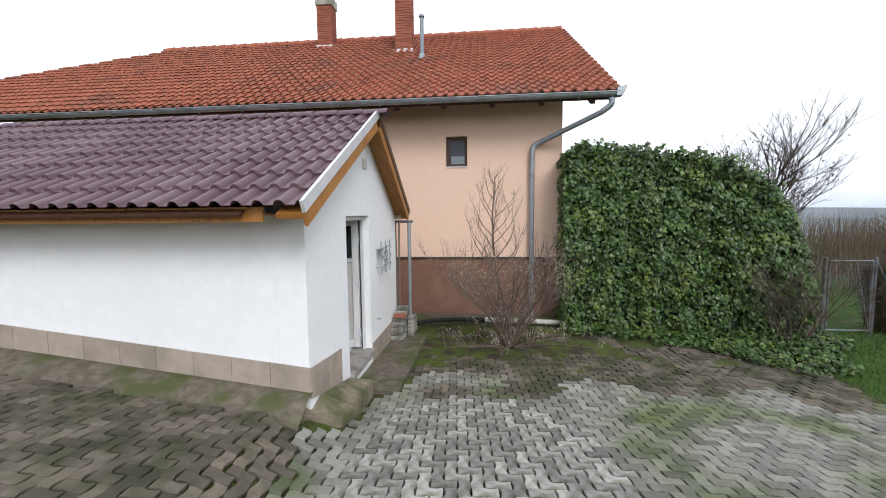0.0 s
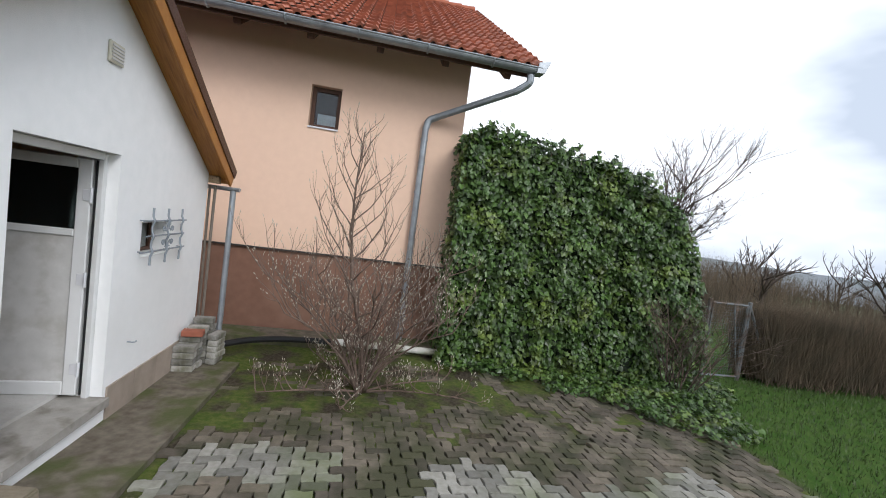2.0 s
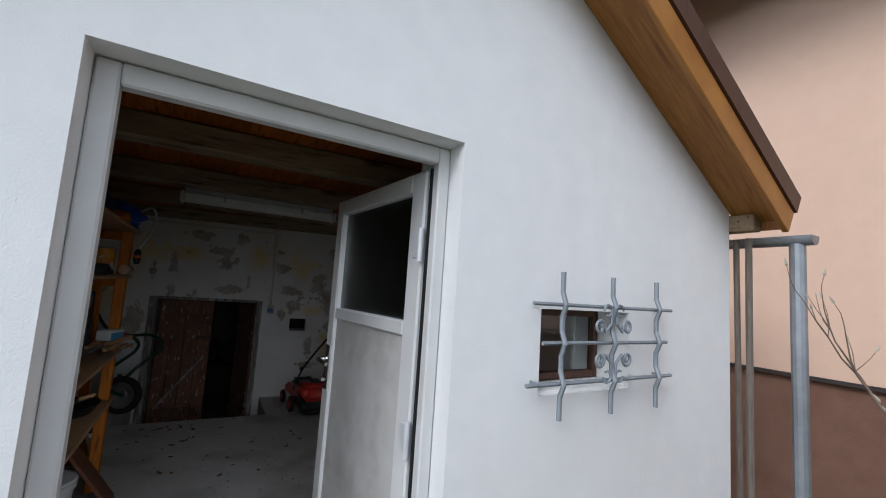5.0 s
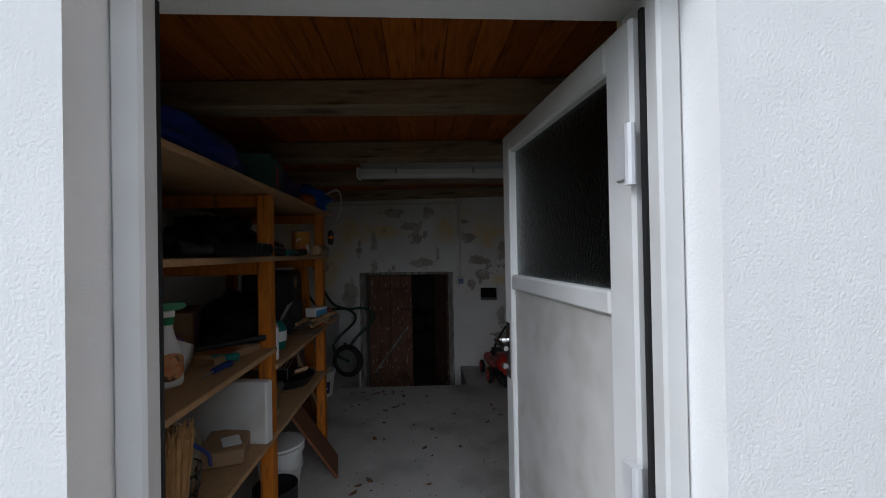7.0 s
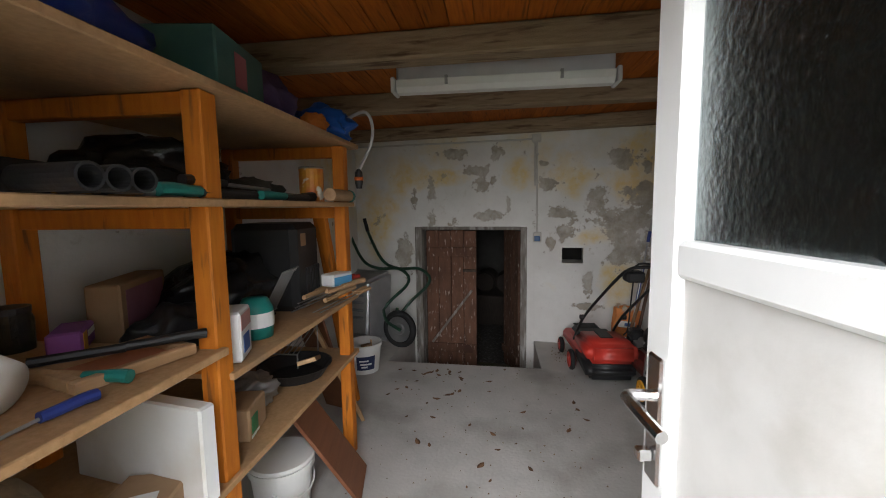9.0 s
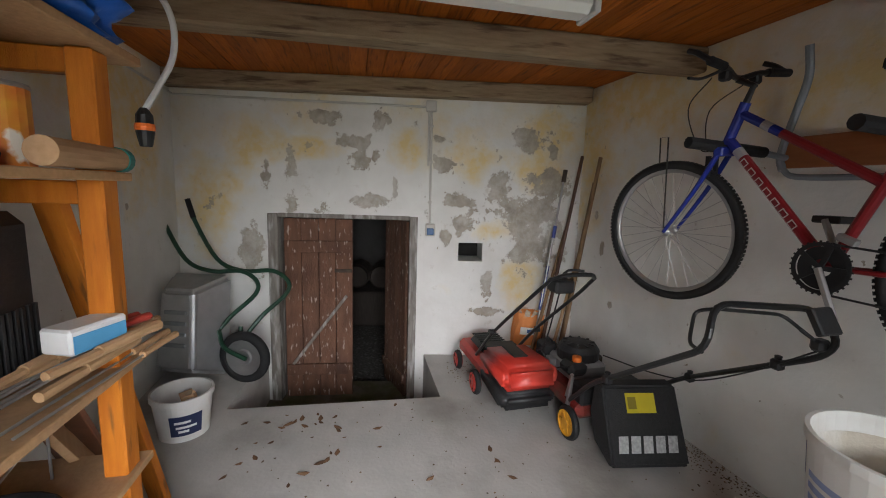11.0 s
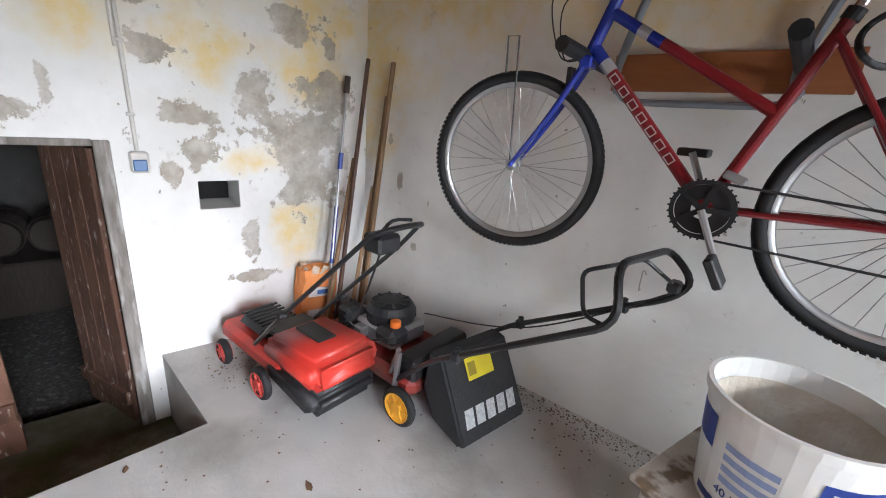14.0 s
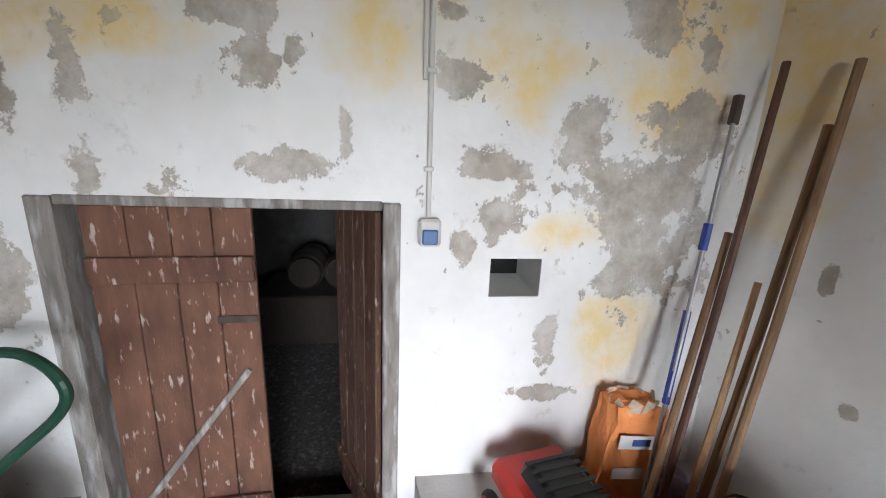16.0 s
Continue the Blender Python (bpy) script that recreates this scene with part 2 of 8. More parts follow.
M_CHROME = mat("chrome", (0.75, 0.75, 0.75), (0.68, 0.68, 0.68), 0.22, 1.0, bump=0.03)
M_BRICKY = mat("chimney_brick", (0.36, 0.125, 0.075), (0.27, 0.09, 0.055), 0.9, rnd=0.2, bump=0.3)
M_MORTAR = mat("mortar", (0.42, 0.39, 0.35), (0.35, 0.325, 0.29), 0.95, bump=0.4)
M_SILL = mat("dirty_sill_concrete", (0.34, 0.32, 0.29), (0.25, 0.235, 0.21), 0.9, scale=8, c3=(0.14, 0.125, 0.10), scale3=5, cut3=(0.5, 0.68), bump=0.4)

# ---- the lie of the land ----
def lerp_list(v, table):
    for (a, p), (b, q) in zip(table, table[1:]):
        if v <= b:
            return p + (q - p) * max(0.0, (v - a) / (b - a))
    return table[-1][1]


def ground_z(x, y):
    """The yard falls towards the house, and rises beside the shed's long wall."""
    h = lerp_list(y, ((-40, 2.4), (-6, 0.36), (-4.6, 0.21), (-2.3, 0.0), (-0.6, -0.21), (0.3, -0.25), (1.9, -0.28), (3.8, -0.31), (12, -0.5), (60, -5)))
    h += 0.112 * max(0.0, min(-x, 12.0)) * lerp_list(y, ((-1.2, 1.0), (0.5, 0.0), (9, 0.0)))
    bank = max(0.0, min(1.0, (0.5 - x) / 0.8))
    h += 0.25 * bank * bank * (3 - 2 * bank) * lerp_list(y, ((-6, 0.3), (-2.6, 1.0), (-1.4, 1.0), (-0.8, 0.0), (9, 0.0)))
    h -= 0.022 * max(0.0, min(x, 9.0) - 3.0)
    far = max(0.0, x - 12.0) * 0.045 + max(0.0, x - 40) * 0.03
    return h - min(far, 14.0)


# frame of the old cellar front, which stands askew to the shed
MA = Matrix.Translation((0.161, -0.185, 0)) @ Matrix.Rotation(radians(-9.0), 4, "Z")


def at_a(x, y, z=0.0):
    return MA @ Vector((x, y, z))


# plan of the shed, outside and inside
Y0, Y1, YR = -1.41, 2.52, 0.50        # near wall, far wall, ridge
XB = -5.3
IN_L0, IN_L1 = (-0.30, -1.13), (-4.80, -1.19)
IN_R0, IN_R1 = (-0.30, 2.26), (-4.286, 2.028)
DY0, DY1, DZ = -0.245, 0.757, 1.97    # door opening
WY0, WY1, WZ0, WZ1 = 1.14, 1.66, 1.10, 1.42  # little window
Z_EAVE, Z_RIDGE = 2.00, 3.34


def roof_z(y):
    """Underside line of the shed's roof at a place across it."""
    return Z_RIDGE - 0.06 - (Z_RIDGE - Z_EAVE) * (abs(y - YR) / ((YR + 1.93) if y < YR else (2.62 - YR)))


def wall_from(outline_faces, name, label, material):
    return solo(name, outline_faces, material, label, "wall", kind="structure")


# gable wall, pieced round the door and the window
bm = bmesh.new()
wx0, wx1 = -0.30, 0.0


def gable_piece(y0, y1, z0, top, x0=wx0, x1=wx1):
    ys = [y0, y1] if top is not None else ([y0, YR, y1] if y0 < YR < y1 else [y0, y1])
    pts = [(y0, z0), (y1, z0)] + [(y, top if top is not None else roof_z(y)) for y in reversed(ys)]
    m = Matrix(((0, 1, 0, 0), (1, 0, 0, 0), (0, 0, 1, 0), (0, 0, 0, 1)))
    prism(bm, pts, x0, x1, m)


gable_piece(Y0, DY0, -0.6, None, -0.135)
gable_piece(Y0, DY0 - 0.065, -0.6, None, wx0, -0.1351)
gable_piece(DY0, DY1, DZ, None, -0.135)
gable_piece(DY0 - 0.065, DY1, DZ, None, wx0, -0.1351)
gable_piece(DY0, DY1, -0.6, -0.03)
gable_piece(DY1, WY0, -0.6, None)
gable_piece(WY0, WY1, -0.6, WZ0)
gable_piece(WY0, WY1, WZ1, None)
gable_piece(WY1, Y1, -0.6, None)
solo("wall_gable", bm, M_WHITE, "white rendered gable wall of the shed with door and window openings", "wall", kind="structure")

M_BACK = bpy.data.materials.new("peeling_plaster")
M_SIDE = bpy.data.materials.new("yellowed_plaster")


def plaster(m, patches, yellows, yellow_z, spread, broken=(0.64, 0.655)):
    """White limewash over yellow paint over grey render, with broken places of their own shape."""
    m.use_nodes = True
    n, l = m.node_tree.nodes, m.node_tree.links
    b = n["Principled BSDF"]
    b.inputs["Roughness"].default_value = 0.95
    b.inputs["Specular IOR Level"].default_value = 0.2
    tc = n.new("ShaderNodeTexCoord")

    def node(kind, **v):
        x = n.new(kind)
        for k, val in v.items():
            x.inputs[k].default_value = val
        return x

    def noisy(s, d=5, rough=0.55):
        t = node("ShaderNodeTexNoise", Scale=s, Detail=d, Roughness=rough)
        l.new(tc.outputs["Object"], t.inputs["Vector"])
        return t.outputs["Fac"]

    def calc(op, a, c=None):
        x = n.new("ShaderNodeMath")
        x.operation = op
        for i, v in enumerate((a, c)):
            if v is None:
                continue
            if isinstance(v, (int, float)):
                x.inputs[i].default_value = v
            else:
                l.new(v, x.inputs[i])
        return x.outputs[0]

    def span(fac, lo, hi):
        r = node("ShaderNodeMapRange", **{"From Min": lo, "From Max": hi})
        l.new(fac, r.inputs["Value"])
        return r.outputs["Result"]

    def blend(fac, a, c):
        x = n.new("ShaderNodeMix")
        x.data_type = "RGBA"
        l.new(fac, x.inputs[0])
        for i, v in ((6, a), (7, c)):
            if isinstance(v, tuple):
                x.inputs[i].default_value = (*v, 1)
            else:
                l.new(v, x.inputs[i])
        return x.outputs[2]

    sep = n.new("ShaderNodeSeparateXYZ")
    l.new(tc.outputs["Object"], sep.inputs[0])
    along, high = sep.outputs[spread], sep.outputs[2]
    white = blend(span(noisy(3), 0.35, 0.7), (0.74, 0.735, 0.71), (0.64, 0.63, 0.60))
    worn = calc("ADD", noisy(2.1, 5), calc("MULTIPLY", span(high, yellow_z - 0.9, yellow_z + 0.5), 0.32))
    ragged = noisy(5.5, 11, 0.72)
    soft = noisy(3.2, 6, 0.62)
    fine = noisy(38.0, 5, 0.6)

    def blot(cx, cz, rx, rz, edge, wild, lo, hi):
        u = calc("DIVIDE", calc("SUBTRACT", along, cx), rx)
        v = calc("DIVIDE", calc("SUBTRACT", high, cz), rz)
        d = calc("SQRT", calc("ADD", calc("MULTIPLY", u, u), calc("MULTIPLY", v, v)))
        return span(calc("ADD", d, calc("MULTIPLY", calc("SUBTRACT", edge, 0.5), wild)), lo, hi)

    yellow = calc("MULTIPLY", span(worn, 0.62, 0.92), 0.75)
    for y4 in yellows:
        yellow = calc("MAXIMUM", yellow, calc("MULTIPLY", blot(*y4, soft, 3.0, 1.35, 0.45), 0.85))
    yellow = calc("MULTIPLY", yellow, calc("ADD", calc("MULTIPLY", span(noisy(11.0, 6, 0.6), 0.34, 0.60), 0.6), 0.4))
    col = blend(yellow, white, (0.70, 0.53, 0.21))
    flakes = calc("MULTIPLY", span(noisy(17.0, 4, 0.55), 0.70, 0.715), span(noisy(1.7, 2), 0.46, 0.56))
    grey = calc("MAXIMUM", span(noisy(3.6, 9, 0.66), *broken), flakes)
    for p4 in patches:
        grey = calc("MAXIMUM", grey, blot(*p4, ragged, 6.5, 1.12, 0.96))
    veil = span(calc("ADD", calc("MULTIPLY", noisy(5.0, 7, 0.65), 0.8), calc("MULTIPLY", fine, 0.2)), 0.34, 0.56)
    grey = calc("MULTIPLY", grey, calc("ADD", calc("MULTIPLY", veil, 0.55), 0.45))
    render_c = blend(span(noisy(14), 0.3, 0.7), (0.42, 0.375, 0.315), (0.30, 0.265, 0.215))
    col = blend(grey, col, render_c)
    dirt = span(noisy(9, 6, 0.7), 0.62, 0.74)
    col = blend(calc("MULTIPLY", dirt, 0.5), col, (0.42, 0.37, 0.30))
    l.new(col, b.inputs["Base Color"])
    bp = node("ShaderNodeBump", Strength=0.5, Distance=0.012)
    l.new(calc("ADD", calc("MULTIPLY", grey, -0.8), calc("MULTIPLY", noisy(26, 6), 0.5)), bp.inputs["Height"])
    l.new(bp.outputs["Normal"], b.inputs["Normal"])


plaster(M_BACK, [(-0.87, 1.56, 0.045, 0.10), (-1.06, 1.50, 0.035, 0.07), (-0.32, 1.63, 0.085, 0.07), (-0.21, 1.65, 0.03, 0.055), (-0.39, 1.77, 0.10, 0.05), (-0.62, 1.96, 0.11, 0.045),
                 (-0.17, 1.95, 0.045, 0.07), (-0.05, 1.44, 0.025, 0.09), (-0.27, 1.30, 0.14, 0.04), (-0.86, 1.25, 0.045, 0.075), (0.37, 1.62, 0.095, 0.05), (0.30, 1.82, 0.05, 0.03),
                 (1.03, 1.84, 0.095, 0.10), (1.25, 1.75, 0.042, 0.068), (0.47, 1.32, 0.10, 0.05), (0.51, 1.17, 0.11, 0.085), (0.39, 1.02, 0.04, 0.075), (0.80, 1.42, 0.085, 0.12),
                 (1.07, 1.25, 0.26, 0.16), (1.13, 1.02, 0.18, 0.20), (1.24, 1.45, 0.14, 0.12), (0.74, 0.66, 0.035, 0.11), (0.72, 0.39, 0.11, 0.04), (-1.20, 0.87, 0.09, 0.14)],
        [(0.79, 1.10, 0.17, 0.09), (1.02, 0.63, 0.15, 0.18), (0.56, 1.68, 0.27, 0.16), (1.12, 1.58, 0.20, 0.12), (-0.75, 1.72, 0.26, 0.08), (0.08, 1.72, 0.13, 0.14), (1.30, 1.90, 0.25, 0.25), (-1.52, 1.25, 0.20, 0.40), (-1.17, 1.74, 0.27, 0.20)], 2.15, 1)
plaster(M_SIDE, [(-3.95, 1.0, 0.015, 0.04), (-3.8, 0.6, 0.025, 0.02), (-4.05, 1.25, 0.02, 0.03), (-3.7, 0.9, 0.012, 0.02)], [(-4.2, 1.75, 0.35, 0.5), (-3.5, 2.05, 0.9, 0.28), (-2.3, 1.95, 0.9, 0.22)], 2.05, 0, (0.80, 0.82))

# inner faces: two long walls of the shed, thick outward to the render
zt = 2.30


def slab(name, a, b, out, z0, z1, material, label, kind="structure"):
    """A wall between two plan points, thick towards the vector out."""
    bm = bmesh.new()
    q = [(*a, z0), (*b, z0), (b[0] + out[0], b[1] + out[1], z0), (a[0] + out[0], a[1] + out[1], z0)]
    lo = [bm.verts.new(p) for p in q]
    hi = [bm.verts.new((p[0], p[1], z1)) for p in q]
    for k in range(4):
        bm.faces.new((lo[k], lo[(k + 1) % 4], hi[(k + 1) % 4], hi[k]))
    bm.faces.new(lo[::-1])
    bm.faces.new(hi)
    bmesh.ops.recalc_face_normals(bm, faces=bm.faces)
    return solo(name, bm, material, label, "wall", kind=kind)


slab("wall_lining_left", IN_L0, IN_L1, (0, -0.08), -0.5, zt, M_SIDE, "pale plastered inner wall behind the shelves")
slab("wall_lining_right", IN_R0, IN_R1, (0, 0.08), -0.5, zt, M_SIDE, "white and yellowed plaster wall behind the bicycle")
slab("wall_near", (-0.302, Y0), (XB, Y0), (0, 0.18), -0.4, 2.06, M_WHITE, "white rendered long wall of the shed")
slab("wall_far", (-0.302, Y1), (XB, Y1), (0, -0.14), -0.6, 2.14, M_WHITE, "white rendered wall facing the house")
# inner face of the gable
for nm, y0, y1, z0, z1 in (("a", -1.13, DY0 - 0.065, 0, zt), ("b", DY1, WY0, 0, zt), ("c", WY1, 2.26, 0, zt), ("d", WY0, WY1, 0, WZ0), ("e", WY0, WY1, WZ1, zt), ("f", DY0 - 0.065, DY1, DZ + 0.02, zt)):
    slab("wall_lining_gable_" + nm, (-0.304, y0), (-0.304, y1), (-0.02, 0), z0, z1, M_SIDE, "pale plaster on the inside of the gable wall")

# cellar front, pieced round the low door and the hole; local plan of the old wall
BX = -4.738
BD0, BD1, BDZ = -1.06, 0.14, 1.185
HO0, HO1, HZ0, HZ1 = 0.488, 0.69, 0.825, 0.98
bm = bmesh.new()
for y0, y1, z0, z1 in ((-2.1, BD0, -0.5, 2.6), (BD0, BD1, BDZ, 2.6), (BD1, HO0, -0.5, 2.6), (HO0, HO1, -0.5, HZ0), (HO0, HO1, HZ1, 2.6), (HO1, 1.85, -0.5, 2.6)):
    box(bm, BX - 0.30, BX, y0, y1, z0, z1)
solo("wall_back", bm, M_BACK, "old cellar front with peeling limewash over yellow paint", "wall", kind="structure", m=MA)
# Near-black panel closes the hole; the hole's shade is in its colour.
solo("wall_hole_backing", boxed(BX - 0.34, BX - 0.302, HO0 - 0.1, HO1 + 0.1, HZ0 - 0.1, HZ1 + 0.1), mat("black_soil", (0.012, 0.011, 0.01), rough=1), "dark back of the hole in the cellar wall", "wall", kind="structure", m=MA)

# floor with the pit before the cellar door
PX = -3.93
bm = bmesh.new()
fz = -0.12


def floor_piece(pts):
    a = [bm.verts.new((*p, 0.0)) for p in pts]
    c = [bm.verts.new((*p, fz - 0.35)) for p in pts]
    n = len(pts)
    bm.faces.new(a)
    bm.faces.new(c[::-1])
    for k in range(n):
        bm.faces.new((a[(k + 1) % n], a[k], c[k], c[(k + 1) % n]))


INV = MA.inverted()


def in_a(x, y):
    v = INV @ Vector((x, y, 0))
    return (v.x, v.y)


floor_piece([in_a(-0.30, -1.2), in_a(-0.30, 2.3), (PX - 0.08, 1.75), (PX - 0.08, 0.33), (PX + 0.08, -1.03), (PX + 0.06, -1.95)])
floor_piece([(PX - 0.08, 0.33), (PX - 0.08, 1.75), (BX, 1.75), (BX, 0.22)])
floor_piece([(PX + 0.06, -1.95), (PX + 0.08, -1.03), (BX, -1.09), (BX, -1.95)])
bmesh.ops.recalc_face_normals(bm, faces=bm.faces)
solo("floor", bm, M_CONC, "grey concrete floor of the shed, dusty and stained", "floor", kind="structure", m=MA)
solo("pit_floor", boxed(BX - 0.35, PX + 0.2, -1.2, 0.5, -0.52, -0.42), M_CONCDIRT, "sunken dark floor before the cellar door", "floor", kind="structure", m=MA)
solo("door_sill", boxed(-0.298, 0.06, DY0 + 0.004, DY1 - 0.004, -0.10, -0.028), M_SILL, "dirty concrete door sill", "sill", kind="structure")

# ceiling: boards and beams
bm = bmesh.new()
yb = -1.35
while yb < 2.45:
    box(bm, -5.0, -0.296, yb, yb + 0.112, 2.235, 2.255)
    yb += 0.116
box(bm, -5.2, -0.29, -1.38, 2.45, 2.262, 2.30)
solo("ceiling", bm, M_CEIL, "varnished orange pine board ceiling", "ceiling", kind="structure")


def beam(x, y0, y1, w, z0, z1, m, x2=None):
    bm = boxed(x - w / 2, x + w / 2, y0, y1, z0, z1, bevel=0.012)
    solo("ceiling_beam", bm, M_BEAM, "rough whitewashed timber ceiling beam, knotted and worn", "beam", "ceiling beams", "structure", m=m)


beam(BX + 0.075, -1.80, 1.48, 0.13, 2.115, 2.236, MA)
for xw in (-3.33, -2.33, -1.30, -0.45):
    beam(0, -1.125, 2.10, 0.135, 2.10, 2.233, Matrix.Translation((xw, 0, 0)) @ Matrix.Rotation(radians(-2.0), 4, "Z"))

# dark cellar behind the door; its gloom is put into wall and barrel colours
bm = bmesh.new()
box(bm, BX - 3.4, BX - 0.31, -1.9, 1.2, -0.62, -0.55)
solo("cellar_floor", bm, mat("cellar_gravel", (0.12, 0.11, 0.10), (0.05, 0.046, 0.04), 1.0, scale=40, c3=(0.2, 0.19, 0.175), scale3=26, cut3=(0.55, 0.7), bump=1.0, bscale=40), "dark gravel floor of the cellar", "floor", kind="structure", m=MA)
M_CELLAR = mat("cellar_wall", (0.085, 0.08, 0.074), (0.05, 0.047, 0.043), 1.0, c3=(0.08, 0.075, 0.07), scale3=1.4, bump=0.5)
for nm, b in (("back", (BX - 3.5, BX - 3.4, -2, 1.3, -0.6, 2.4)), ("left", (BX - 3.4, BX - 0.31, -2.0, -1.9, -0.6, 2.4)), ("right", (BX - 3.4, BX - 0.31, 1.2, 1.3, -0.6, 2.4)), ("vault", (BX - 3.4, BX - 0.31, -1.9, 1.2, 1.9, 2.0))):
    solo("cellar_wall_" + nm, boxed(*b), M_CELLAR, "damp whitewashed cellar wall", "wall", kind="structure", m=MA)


# ---- shed roof ----
def tile_sheet(name, y_eave, y_ridge, z_eave, z_ridge, x0, x1, parent, pitch=0.183, step=0.33):
    """A pressed steel sheet with tile waves and steps."""
    bm = bmesh.new()
    length = math.hypot(y_ridge - y_eave, z_ridge - z_eave)
    nx = int((x1 - x0) / pitch * 12)
    rows = []
    ns = int(length / step) + 1
    for i in range(ns + 1):
        for e, lift in ((0.0, 0.034), (0.985, 0.004)) if i < ns else ((0.0, 0.02),):
            s = min((i + e) * step, length)
            row = []
            for k in range(nx + 1):
                x = x0 + (x1 - x0) * k / nx
                u = (x / pitch) % 1.0
                h = 0.046 * math.sqrt(max(0.0, 1 - ((u - 0.3) / 0.24) ** 2)) + 0.004 * u
                t = s / length
                nrm = Vector((0, -(z_ridge - z_eave), (y_ridge - y_eave))).normalized() * (1 if y_ridge > y_eave else -1)
                row.append(bm.verts.new(Vector((x, y_eave + (y_ridge - y_eave) * t, z_eave + (z_ridge - z_eave) * t)) + nrm * (h + lift)))
            rows.append(row)
    for a, b in zip(rows, rows[1:]):
        for k in range(nx):
            bm.faces.new((a[k], a[k + 1], b[k + 1], b[k]))
    bmesh.ops.recalc_face_normals(bm, faces=bm.faces)
    ob = part(name, bm, M_METALTILE, parent, "purple-brown pressed metal tile sheet", smooth=False)
    sol = ob.modifiers.new("thick", "SOLIDIFY")
    sol.thickness = 0.006
    return ob


XO = 0.25
roof = thing("shed_roof", "purple-brown metal tile roof of the small white shed", "roof", kind="structure")
tile_sheet("roof_sheet", -1.95, YR, 2.03, Z_RIDGE, XB - 0.2, XO - 0.02, roof)
tile_sheet("roof_sheet", 2.66, YR, 2.01, Z_RIDGE, XB - 0.2, XO - 0.02, roof)
# ridge caps
xk = XB - 0.2
while xk < XO - 0.1:
    bm = bmesh.new()
    ln = 0.37
    arc = [(YR + 0.10 * math.cos(a), Z_RIDGE + 0.0 + 0.075 * math.sin(a)) for a in (math.pi * k / 8 for k in range(9))]
    r0 = [bm.verts.new((xk, y, z)) for y, z in arc]
    r1 = [bm.verts.new((xk + ln, YR + (y - YR) * 1.12, z + 0.012)) for y, z in arc]
    for k in range(8):
        bm.faces.new((r0[k], r0[k + 1], r1[k + 1], r1[k]))
    bmesh.ops.recalc_face_normals(bm, faces=bm.faces)
    cap = part("ridge_cap", bm, M_METALTILE, roof)
    sm = cap.modifiers.new("thick", "SOLIDIFY")
    sm.thickness = 0.012
    xk += 0.345


def sloped(y_a, z_a, y_b, z_b, x0, x1, t0, t1, bevel=0.0):
    """A board lying along the roof's slope; t0 and t1: below the line."""
    d = Vector((0, y_b - y_a, z_b - z_a))
    ln = d.length
    ang = math.atan2(z_b - z_a, y_b - y_a)
    m = Matrix.Translation((0, y_a, z_a)) @ Matrix.Rotation(ang, 4, "X")
    return boxed(x0, x1, 0, ln, t0, t1, m=m, bevel=bevel)


M_TRIM = mat("white_metal_trim", (0.68, 0.68, 0.70), (0.6, 0.6, 0.62), 0.4, 0.2, bump=0.03)
for ya, za, yb2, zb in ((-1.95, 2.03, YR, Z_RIDGE), (YR, Z_RIDGE, 2.66, 2.01)):
    part("verge_trim", sloped(ya, za, yb2, zb, XO - 0.02, XO + 0.012, -0.03, 0.075), M_TRIM if ya < YR - 0.1 else M_DARKWOOD, roof, "pale metal verge trim" if ya < YR - 0.1 else "dark verge board")
    part("bargeboard", sloped(ya, za, yb2, zb, XO - 0.03, XO, -0.16, -0.032, 0.004), M_BARGE, roof, "orange-brown stained bargeboard")
    part("soffit_board", sloped(ya, za, yb2, zb, 0.002, XO - 0.032, -0.085, -0.04), M_BARGE, roof, "stained soffit boarding")
    part("roof_deck", sloped(ya, za, yb2, zb, XB - 0.2, -0.31, -0.06, -0.035), M_DARKWOOD, roof)
part("eave_board", boxed(XB - 0.2, -0.15, -1.86, -1.835, 1.93, 2.055), M_BARGE, roof, "stained eave board")
part("eave_soffit", boxed(XB - 0.2, -0.12, -1.832, Y0 - 0.002, 1.985, 2.0), M_BARGE, roof, "stained eave soffit")
part("eave_soffit", boxed(XB - 0.2, 0.0, Y1 + 0.002, 2.60, 1.955, 1.97), M_BARGE, roof, "stained eave soffit")
part("eave_board", boxed(XB - 0.2, XO - 0.04, 2.602, 2.625, 1.90, 2.0), M_BARGE, roof, "stained eave board")
for y, z in ((-1.50, 1.99), (2.56, 1.89)):
    part("purlin_end", boxed(-0.1, 0.12, y - 0.04, y + 0.04, z, z + 0.09, bevel=0.005), M_BEAM, roof, "pale purlin end")

# ---- ground ----
M_GROUND = bpy.data.materials.new("yard_ground")


